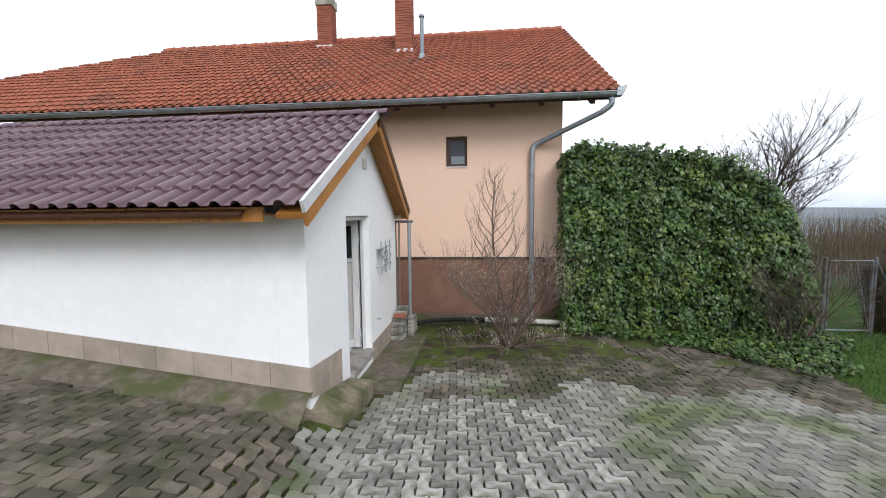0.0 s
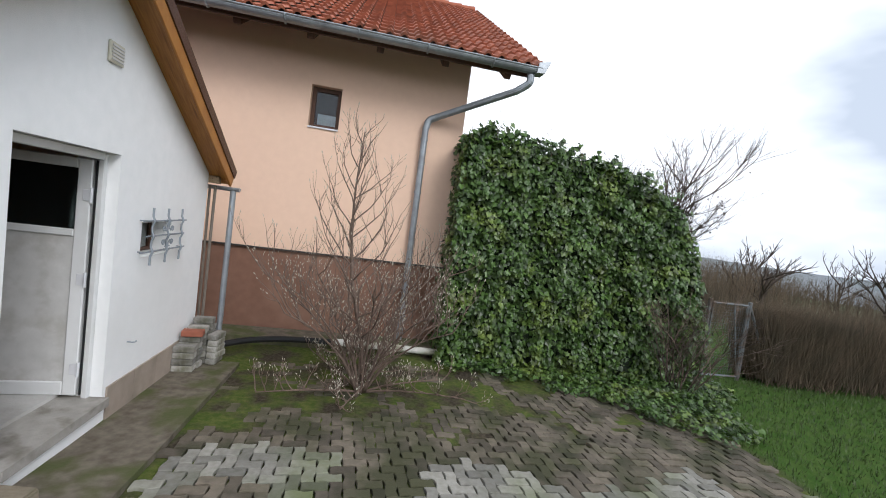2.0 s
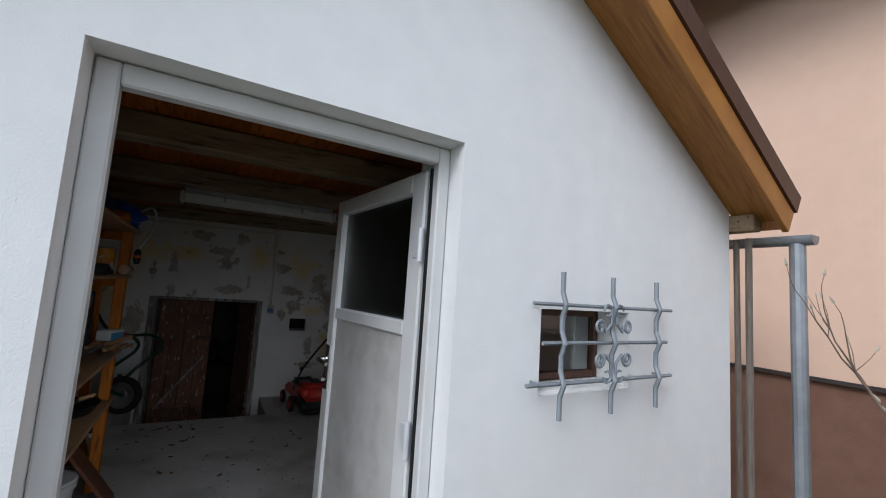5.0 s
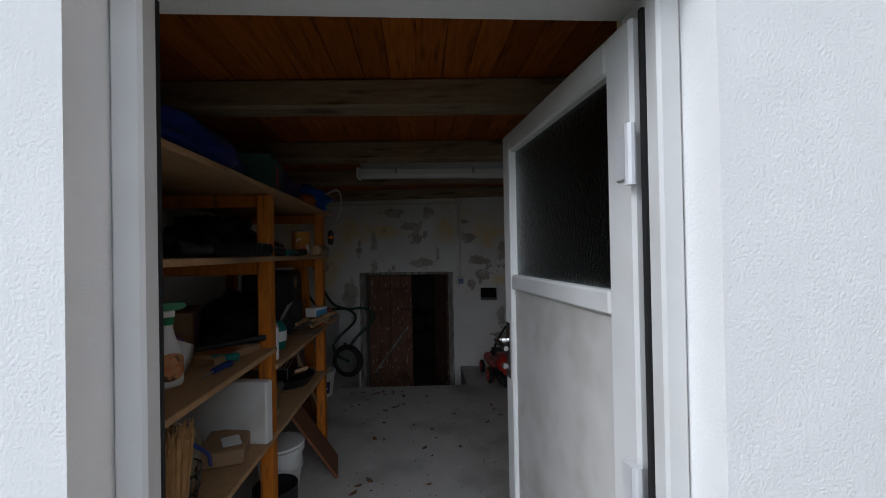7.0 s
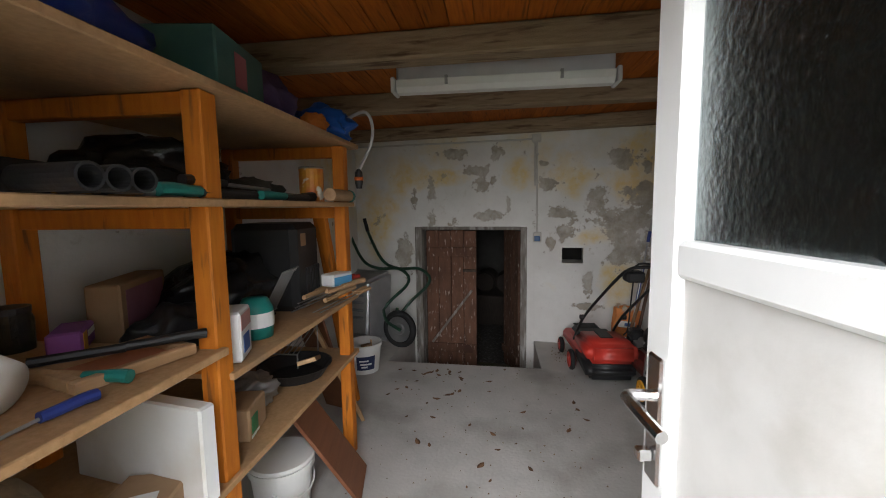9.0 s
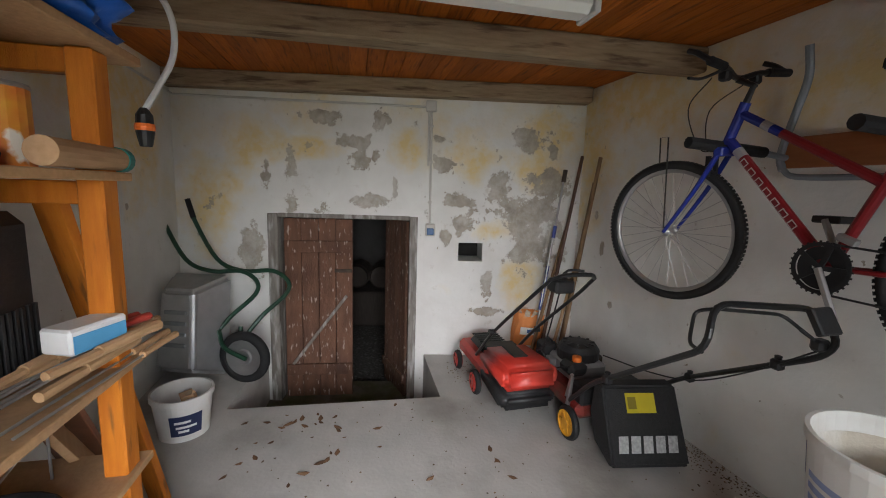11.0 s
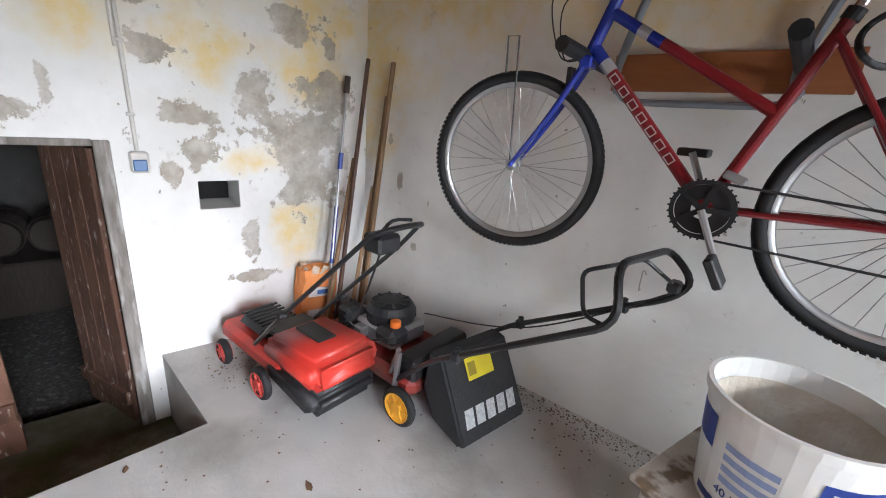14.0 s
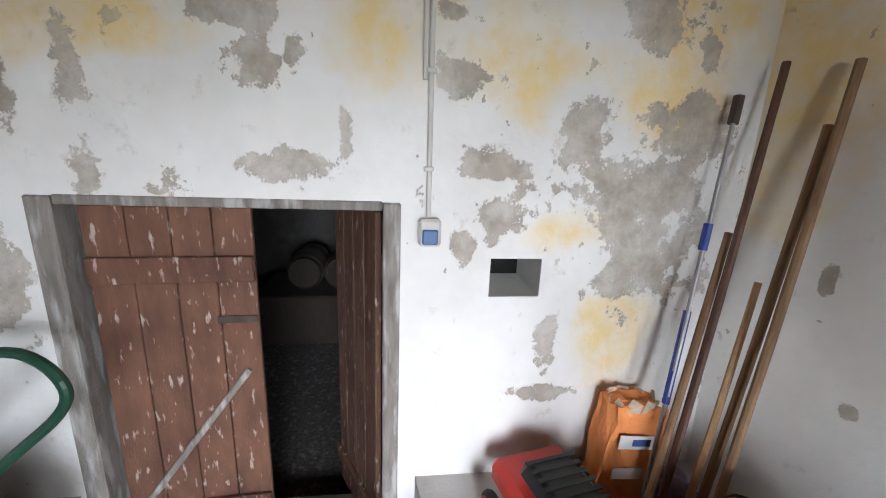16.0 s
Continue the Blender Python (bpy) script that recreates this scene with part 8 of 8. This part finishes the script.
part("top_tube", tubed([HT.lerp(HB_, 0.25).lerp(BB.lerp(ST, 0.55), 0.35), BB.lerp(ST, 0.55)], 0.017, 12), M_BRED, bike)
dt0 = HB_.lerp(HT, 0.12)
part("down_tube", tubed([dt0, dt0.lerp(BB, 0.14)], 0.020, 12), M_BBLUE, bike)
part("down_tube", tubed([dt0.lerp(BB, 0.14), BB], 0.020, 12), M_BRED, bike)
M_SILVERBAND = mat("silver_band", (0.45, 0.46, 0.48), (0.40, 0.41, 0.43), 0.35, 0.5, bump=0)
part("band", tubed([dt0.lerp(BB, 0.105), dt0.lerp(BB, 0.175)], 0.0205, 14), M_SILVERBAND, bike, "silver band on the down tube")
tt0, tt1 = HT.lerp(HB_, 0.25), BB.lerp(ST, 0.55)
part("band", tubed([tt0.lerp(tt1, 0.20), tt0.lerp(tt1, 0.27)], 0.0175, 14), M_SILVERBAND, bike, "silver band on the top tube")
M_FRAMEPRINT = mat("worn_frame_print", (0.52, 0.48, 0.46), (0.40, 0.34, 0.33), 0.5, bump=0)
for k in range(7):
    p = dt0.lerp(BB, 0.22 + k * 0.082)
    m = Matrix.Translation(p + Vector((0, 0.0195, 0))) @ Matrix.Rotation(-math.atan2((BB - dt0).z, (BB - dt0).x), 4, "Y")
    bm = bmesh.new()
    for u0, u1, v0, v1 in ((-0.016, 0.016, 0.009, 0.0125), (-0.016, 0.016, -0.0125, -0.009), (-0.016, -0.0125, -0.0089, 0.0089), (0.0125, 0.016, -0.0089, 0.0089)):
        box(bm, u0, u1, 0.0, 0.0016, v0, v1, m=m)
    part("white_mark", bm, M_FRAMEPRINT, bike, "worn pale outline on the frame")
part("guard_disc", lathed([(0.03, -0.0015), (0.074, -0.0015), (0.074, 0.0015), (0.03, 0.0015)], 32, Matrix.Translation(BB + Vector((0, 0.036, 0))) @ FLIP.to_4x4()), M_BLACKP, bike, "dark inner chainring")
part("front_derailleur", boxed(-0.03, 0.03, 0.025, 0.05, -0.012, 0.012, bevel=0.004, m=Matrix.Translation(BB.lerp(ST, 0.2) + Vector((0.02, 0, 0))) @ Matrix.Rotation(radians(20), 4, "Y")), M_STEEL, bike)
part("seat_clamp", tubed([ST.lerp(BB, 0.02), ST.lerp(BB, -0.03)], 0.021, 12), M_BLACKP, bike)
part("spoke_guard", lathed([(0.02, 0.0), (0.056, 0.0), (0.056, 0.002), (0.02, 0.002)], 32, Matrix.Translation(HR + Vector((0, 0.023, 0))) @ Matrix.Rotation(-math.pi / 2, 4, "X")), M_STEEL, bike, "pale spoke guard disc")
part("seat_tube", tubed([BB, ST], 0.017, 12), M_BRED, bike)
part("seat_post", tubed([ST, ST + (ST - BB).normalized() * 0.10], 0.013, 12), M_CHROME, bike)
for s in (-1, 1):
    part("seat_stay", tubed([ST.lerp(BB, 0.08) + Vector((0, 0.02 * s, 0)), HR + Vector((0, 0.055 * s, 0))], 0.008, 8), M_BRED, bike)
    part("chain_stay", tubed([BB + Vector((0, 0.025 * s, 0)), HR + Vector((0, 0.055 * s, 0))], 0.009, 8), M_BRED, bike)
    part("fork_blade", tubed(smooth_line([HB_ + Vector((-0.005, 0.045 * s, -0.03)), HB_.lerp(HF, 0.5) + Vector((0.018, 0.05 * s, 0)), HF + Vector((0, 0.05 * s, 0))], 5), 0.012, 10, r_end=0.008), M_BBLUE, bike, "blue fork blade")
    part("brake_arm", boxed(-0.008, 0.008, 0.028 * s - 0.008, 0.028 * s + 0.008, -0.04, 0.05, m=Matrix.Translation(HB_.lerp(HF, 0.24))), M_BLACKP, bike)
    part("rear_brake", boxed(-0.008, 0.008, 0.028 * s - 0.008, 0.028 * s + 0.008, -0.04, 0.05, m=Matrix.Translation(ST.lerp(HR, 0.52)) @ Matrix.Rotation(radians(-40), 4, "Y")), M_BLACKP, bike)
part("fork_crown", boxed(-0.02, 0.02, -0.058, 0.058, -0.02, 0.02, m=Matrix.Translation(HB_ + Vector((-0.005, 0, -0.03))), bevel=0.006), M_BBLUE, bike)
sp = ST + (ST - BB).normalized() * 0.10
bm = bmesh.new()
outl = [(-0.17, 0.012), (-0.10, 0.022), (0.0, 0.04), (0.07, 0.075), (0.115, 0.07), (0.125, 0.03)]
top_l = [bm.verts.new((x, y, 0.03 + (0.02 if x > 0.05 else 0.0) - (0.01 if x < -0.1 else 0))) for x, y in outl]
top_r = [bm.verts.new((x, -y, 0.03 + (0.02 if x > 0.05 else 0.0) - (0.01 if x < -0.1 else 0))) for x, y in outl]
low_l = [bm.verts.new((x, y * 0.8, -0.015)) for x, y in outl]
low_r = [bm.verts.new((x, -y * 0.8, -0.015)) for x, y in outl]
for k in range(5):
    bm.faces.new((top_r[k], top_r[k + 1], top_l[k + 1], top_l[k]))
    bm.faces.new((low_l[k], low_l[k + 1], low_r[k + 1], low_r[k]))
    bm.faces.new((top_l[k], top_l[k + 1], low_l[k + 1], low_l[k]))
    bm.faces.new((low_r[k], low_r[k + 1], top_r[k + 1], top_r[k]))
bm.faces.new((top_l[0], low_l[0], low_r[0], top_r[0]))
bm.faces.new((top_r[5], low_r[5], low_l[5], top_l[5]))
bmesh.ops.recalc_face_normals(bm, faces=bm.faces)
bmesh.ops.bevel(bm, geom=bm.edges[:], offset=0.008, segments=2, affect="EDGES", clamp_overlap=True)
part("saddle", bm, M_BLACKP, bike, "black saddle", smooth=True, m=Matrix.Translation(sp + Vector((-0.01, 0, 0.02))) @ Matrix.Rotation(radians(6), 4, "Y"))
stem = HT + (HT - HB_).normalized() * 0.065
part("stem", tubed([HT, stem, stem + Vector((-0.06, 0, 0.035))], 0.013, 10), M_BLACKM, bike)
bar_c = stem + Vector((-0.06, 0, 0.04))
bpts = [bar_c + Vector((0.05, -0.27, 0.03)), bar_c + Vector((0.02, -0.12, 0.025)), bar_c, bar_c + Vector((0.02, 0.12, 0.025)), bar_c + Vector((0.05, 0.27, 0.03))]
part("handlebar", tubed(smooth_line(bpts, 4), 0.0115, 10), M_BLACKM, bike)
for s in (-1, 1):
    part("grip", tubed([bar_c + Vector((0.03, 0.16 * s, 0.027)), bar_c + Vector((0.052, 0.285 * s, 0.03))], 0.017, 10), M_RUBBER, bike, "black rubber grip")
    part("brake_lever", tubed(smooth_line([bar_c + Vector((0.02, 0.14 * s, 0.02)), bar_c + Vector((-0.05, 0.16 * s, 0.0)), bar_c + Vector((-0.05, 0.25 * s, -0.005))], 4), 0.006, 6), M_BLACKP, bike)
    part("shifter", boxed(-0.02, 0.02, -0.02, 0.02, -0.02, 0.02, bevel=0.008, m=Matrix.Translation(bar_c + Vector((0.01, 0.11 * s, 0.0)))), M_BLACKP, bike)
    part("brake_cable", tubed(smooth_line([bar_c + Vector((-0.03, 0.13 * s, 0.0)), bar_c + Vector((-0.15, 0.08 * s, -0.10)), bar_c + Vector((-0.12, 0.03 * s, -0.27)), HB_ + Vector((-0.03, 0.02 * s, -0.02))], 6), 0.0025, 5), M_BLACKP, bike)
    part("bar_end", tubed(smooth_line([bar_c + Vector((0.05, 0.275 * s, 0.03)), bar_c + Vector((0.0, 0.28 * s, 0.07)), bar_c + Vector((-0.04, 0.27 * s, 0.09))], 4), 0.011, 8), M_BLACKM, bike)
part("rack_wire", tubed([HF + Vector((-0.05, 0.03, 0.33)), HF + Vector((-0.05, 0.03, 0.45)), HF + Vector((-0.01, 0.03, 0.45)), HF + Vector((0.0, 0.05, 0.02))], 0.0035, 6), M_BLACKM, bike)
cr = part("chainring", lathed([(0.075, -0.002), (0.088, -0.002), (0.088, 0.002), (0.075, 0.002)], 36, Matrix.Translation(BB + Vector((0, 0.045, 0))) @ FLIP.to_4x4()), M_BLACKP, bike, "dark chainring")
for k in range(5):
    part("arm", boxed(0.0, 0.078, -0.003, 0.003, -0.008, 0.008, m=Matrix.Translation(BB + Vector((0, 0.045, 0))) @ Matrix.Rotation(k * 1.2566, 4, "Y")), M_BLACKP, cr)
for k in range(30):
    part("tooth", boxed(0.087, 0.093, -0.0015, 0.0015, -0.003, 0.003, m=Matrix.Translation(BB + Vector((0, 0.045, 0))) @ Matrix.Rotation(k * 2 * math.pi / 30, 4, "Y")), M_BLACKP, cr)
pe = BB + Vector((0.078, 0.07, -0.158))
part("crank", tubed([BB + Vector((0, 0.055, 0)), pe], 0.011, 8), M_STEEL, bike, "grey alloy crank")
part("crank", tubed([BB + Vector((0, -0.055, 0)), BB + Vector((-0.078, -0.07, 0.158))], 0.011, 8), M_STEEL, bike)
part("pedal", boxed(-0.045, 0.045, 0.0, 0.09, -0.013, 0.013, bevel=0.005, m=Matrix.Translation(pe) @ Matrix.Rotation(radians(60), 4, "Y")), M_BLACKP, bike)
part("pedal", boxed(-0.045, 0.045, -0.09, 0.0, -0.013, 0.013, bevel=0.005, m=Matrix.Translation(BB + Vector((-0.078, -0.07, 0.158)))), M_BLACKP, bike)
for k, r in enumerate((0.050, 0.044, 0.038, 0.032, 0.026, 0.021)):
    part("sprocket", lathed([(0.0, 0.0), (r, 0.0), (r, 0.0025), (0.0, 0.0025)], 24, Matrix.Translation(HR + Vector((0, 0.026 + k * 0.0042, 0))) @ Matrix.Rotation(-math.pi / 2, 4, "X")), M_STEEL, bike)
for dz, dr_ in ((0.085, 0.03), (-0.085, -0.03)):
    part("chain_run", tubed([BB + Vector((0, 0.045, dz)), HR + Vector((0, 0.036, dr_ if dz > 0 else -0.12))], 0.004, 5), M_BLACKP, bike)
part("derailleur", boxed(-0.012, 0.012, 0.03, 0.05, -0.14, 0.0, bevel=0.004, m=Matrix.Translation(HR + Vector((0.0, 0, -0.02))) @ Matrix.Rotation(radians(8), 4, "Y")), M_STEEL, bike)
for dz in (-0.06, -0.135):
    part("jockey_wheel", lathed([(0.0, 0.0), (0.019, 0.0), (0.019, 0.008), (0.0, 0.008)], 14, Matrix.Translation(HR + Vector((-0.01, 0.036, dz))) @ Matrix.Rotation(-math.pi / 2, 4, "X")), M_BLACKP, bike)
lock = [ST + Vector((0.08 + 0.055 * math.cos(a) , 0.03 + 0.03 * math.sin(2 * a), -0.06 + 0.06 * math.sin(a))) for a in (2 * math.pi * k / 24 for k in range(49))]
part("cable_lock", tubed(lock, 0.008, 6), M_BLACKP, bike, "coiled black cable lock")

# the fork and bars stand turned a little away from the wall
axis = HT - HB_
turn = Matrix.Translation(HB_) @ Matrix.Rotation(radians(-13), 4, axis) @ Matrix.Translation(-HB_)
steered = ("fork_blade", "fork_crown", "brake_arm", "stem", "handlebar", "grip", "brake_lever", "shifter", "brake_cable", "bar_end", "rack_wire")
front_wheel = [o for o in bike.children if o.name.startswith("wheel")][0]
for o in [front_wheel] + [o for o in bike.children if o.name.split(".")[0] in steered]:
    o.matrix_basis = turn

# straw broom leaning on the shelving, and a box of offcuts on the low shelf
broom = thing("straw_broom", "worn straw broom leaning bristles up on the shelving", "broom")
part("handle", tubed([(-0.50, -0.36, 0.0), (-0.52, -0.405, 0.62)], 0.013, 10), M_PALEWOOD, broom)
bm = bmesh.new()
rng = random.Random(77)
for k in range(420):
    a, r = rng.uniform(0, 2 * math.pi), math.sqrt(rng.random())
    p = Vector((-0.52 + 0.02 * r * math.cos(a), -0.405 + 0.012 * r * math.sin(a), 0.60 + rng.uniform(0, 0.05)))
    q = Vector((-0.525 + 0.11 * r * math.cos(a), -0.415 + 0.035 * r * math.sin(a), 0.93 + rng.uniform(-0.04, 0.03)))
    tube(bm, [p, p.lerp(q, 0.5) + Vector((0.012 * math.cos(a), 0, 0)), q], 0.0022, 3, caps=False)
tagged(part("bristles", bm, mat("broom_straw", (0.42, 0.24, 0.09), (0.30, 0.16, 0.055), 0.8, scale=30, rnd=0.3, island=True, bump=0), broom, "frayed golden straw bristles"), kind="stuff")
part("binding", tubed([(-0.519, -0.403, 0.60), (-0.522, -0.408, 0.66)], 0.024, 12), M_REDP, broom)
crate("brown_carton", "plain brown carton lying on the low shelf", "box", -1.16, -0.56, 0.595, 0.24, 0.17, 0.06, 14, M_CARD)

# dry leaves and crumbs on the floor
M_DRYLEAF = mat("dry_leaf_brown", (0.16, 0.085, 0.04), (0.10, 0.055, 0.028), 0.9, rnd=0.4, bump=0.2)
leaf_bm = bmesh.new()
pts = [leaf_bm.verts.new((x, y, z)) for x, y, z in ((-0.03, 0, 0.004), (-0.008, 0.014, 0.0), (0.012, 0.011, 0.002), (0.034, 0.0, 0.006), (0.01, -0.014, 0.001), (-0.012, -0.011, 0.003), (0.0, 0.0, 0.009))]
for k in range(6):
    leaf_bm.faces.new((pts[k], pts[(k + 1) % 6], pts[6]))
first = None
rng = random.Random(77)
for k in range(85):
    x, y = rng.uniform(-3.75, -1.2), rng.uniform(-0.35, 1.0)
    if k < 26:
        x, y = rng.uniform(-3.7, -3.1), rng.uniform(-0.5, 0.1)
    m = pose(x, y, 0.002, 0, 0, rng.uniform(0, 360)) @ Matrix.Diagonal((*(rng.uniform(0.35, 1.2),) * 3, 1))
    if first is None:
        first = solo("dry_leaf", leaf_bm, M_DRYLEAF, "curled dry brown leaf on the concrete", "leaf", "leaves on the floor", m=m)
    else:
        o = new("dry_leaf", first.data)
        o.matrix_world = m
        tagged(o, "curled dry brown leaf on the concrete", "leaf", "leaves on the floor")

# soil, leaf crumbs and flaked plaster along the foot of the walls
verts, faces = [], []
rng = random.Random(19)
for k in range(2600):
    if k < 1700:
        x = rng.uniform(-3.4, -0.5)
        y = 2.028 + 0.058 * (x + 4.286) - abs(rng.gauss(0, 0.11)) - 0.005
    elif k < 2100:
        x, y = rng.uniform(-4.3, -3.9), rng.uniform(0.9, 1.9)
    else:
        x, y = rng.uniform(-3.7, -0.6), rng.uniform(-0.4, 1.9)
    r, a = rng.uniform(0.002, 0.008), rng.uniform(0, 6.28)
    c = len(verts)
    verts += [(x + r * math.cos(a + q), y + r * math.sin(a + q), 0.001) for q in (0, 2.1, 4.2)] + [(x, y, 0.002 + r * 0.6)]
    faces += [(c, c + 1, c + 3), (c + 1, c + 2, c + 3), (c + 2, c, c + 3)]
me = bpy.data.meshes.new("floor_dirt")
me.from_pydata(verts, [], faces)
me.materials.append(mat("dry_dirt_crumb", (0.20, 0.13, 0.075), (0.12, 0.08, 0.05), 1.0, rnd=0.5, island=True, bump=0))
tagged(new("floor_dirt", me), "brown dirt crumbs along the foot of the wall", "dirt", kind="stuff")

# ---- paving, piece by piece ----
paving = thing("paving", "interlocking grey concrete pavers, mossy towards the house", "paving", kind="structure")


def paver_outline():
    a, b, d, g = 0.100, 0.050, 0.009, 0.0045
    top = [(-a + g, b - g), (-a * 0.62, b - g + d), (-a * 0.32, b - g + d), (a * 0.32, b - g - d), (a * 0.62, b - g - d), (a - g, b - g)]
    low = [(-x, -y) for x, y in top]
    return top[::-1] + low[::-1]


OUTLINE = paver_outline()


def paver_mesh():
    bm = bmesh.new()
    n = len(OUTLINE)
    low = [bm.verts.new((x, y, -0.05)) for x, y in OUTLINE]
    mid = [bm.verts.new((x, y, -0.006)) for x, y in OUTLINE]
    top = [bm.verts.new((x * 0.955, y * 0.92, 0.0)) for x, y in OUTLINE]
    for p, q in ((low, mid), (mid, top)):
        for k in range(n):
            bm.faces.new((p[k], p[(k + 1) % n], q[(k + 1) % n], q[k]))
    bm.faces.new(top)
    bmesh.ops.recalc_face_normals(bm, faces=bm.faces)
    return bm


def paved(x, y):
    """Whether a paver lies there, and how deep the moss has swallowed it."""
    if y > 2.75 or y < -7.0 or x > 6.4 + 0.12 * max(0, y) or x < -4.6:
        return None
    if y > -0.35 and x < 0.68:
        return None
    if y > -1.5 and x < 0.36:
        return None
    if -1.78 < y <= -1.5 and x < 0.36 - (-1.5 - y) * 1.2:
        return None
    moss = max(-0.02, min(0.056, (y - 0.40 + (0.35 if x < 1.3 else 0.0)) * 0.05) * lerp_list(x, ((3.0, 1.0), (5.0, 0.62), (9, 0.6)))) + 0.042 * noise.noise(Vector((x * 1.9, y * 1.9, 4))) + 0.016 * noise.noise(Vector((x * 9, y * 9, 1)))
    return max(0.0, moss)


base_mesh = None
pieces_v, pieces_f = [], []
dirty_v, dirty_f = [], []
u = 0.100
rng = random.Random(5)
spots = []
tilt = radians(4)
for j in range(-120, 70):
    for i in range(-45, 45):
        for kind in (0, 1):
            cx, cy = (4 * i + j + 1, j + 0.5) if kind == 0 else (4 * i + j + 3.5, j + 1.0)
            x0, y0 = cx * u, cy * u
            if abs(x0) > 9 or abs(y0) > 9:
                continue
            x = 1.6 + x0 * math.cos(tilt) - y0 * math.sin(tilt)
            y = -2.4 + x0 * math.sin(tilt) + y0 * math.cos(tilt)
            sunk = paved(x, y)
            if sunk is None or sunk > 0.046:
                continue
            spots.append((x, y, kind, sunk))
near = sorted([s for s in spots if s[0] > 0.6], key=lambda s: math.hypot(s[0] - 1.6, (s[1] + 2.0) * 0.7))[:300]
near_set = set(near)
first = None
for s in spots:
    x, y, kind, sunk = s
    e = 0.06
    nx = -(ground_z(x + e, y) - ground_z(x - e, y)) / (2 * e)
    ny = -(ground_z(x, y + e) - ground_z(x, y - e)) / (2 * e)
    q = Vector((nx + rng.uniform(-.012, .012), ny + rng.uniform(-.012, .012), 1)).normalized()
    m = Matrix.Translation((x, y, ground_z(x, y) + rng.uniform(-0.003, 0.003) - sunk)) @ Vector((0, 0, 1)).rotation_difference(q).to_matrix().to_4x4() @ Matrix.Rotation(tilt + (math.pi / 2 if kind else 0) + rng.uniform(-.012, .012), 4, "Z")
    if s in near_set:
        if first is None:
            first = part("paver", paver_mesh(), M_PAVER, paving, m=m)
        else:
            o = new("paver", first.data)
            o.parent = paving
            o.matrix_local = m
    else:
        soiled = x < 0.15 + 0.5 * noise.noise(Vector((x * 2, y * 2, 8))) - 0.25 * max(0.0, -2.6 - y) and y < -1.2 or y > 0.05 + 0.9 * noise.noise(Vector((x * 1.1, y * 1.1, 2)))
        tv, tf = (dirty_v, dirty_f) if soiled else (pieces_v, pieces_f)
        b, n = len(tv), len(OUTLINE)
        tv += [tuple(m @ Vector((px, py, -0.03))) for px, py in OUTLINE]
        tv += [tuple(m @ Vector((px, py, -0.005))) for px, py in OUTLINE]
        tv += [tuple(m @ Vector((px * 0.955, py * 0.92, 0.0))) for px, py in OUTLINE]
        for lv in (0, n):
            for k in range(n):
                k2 = (k + 1) % n
                tf.append((b + lv + k, b + lv + k2, b + lv + n + k2, b + lv + n + k))
        tf.append(tuple(range(b + 2 * n, b + 3 * n)))
for pv, pf, material, label in ((pieces_v, pieces_f, M_PAVERFAR, "mossy grey pavers further off"), (dirty_v, dirty_f, M_PAVERDIRT, "soil-stained brown pavers beside shed and house")):
    me = bpy.data.meshes.new("paver_field")
    me.from_pydata(pv, [], pf)
    bmx = bmesh.new()
    bmx.from_mesh(me)
    bmesh.ops.recalc_face_normals(bmx, faces=bmx.faces)
    bmx.to_mesh(me)
    bmx.free()
    me.materials.append(material)
    field = new("paver_field", me)
    field.parent = paving
    tagged(field, label, kind="stuff")
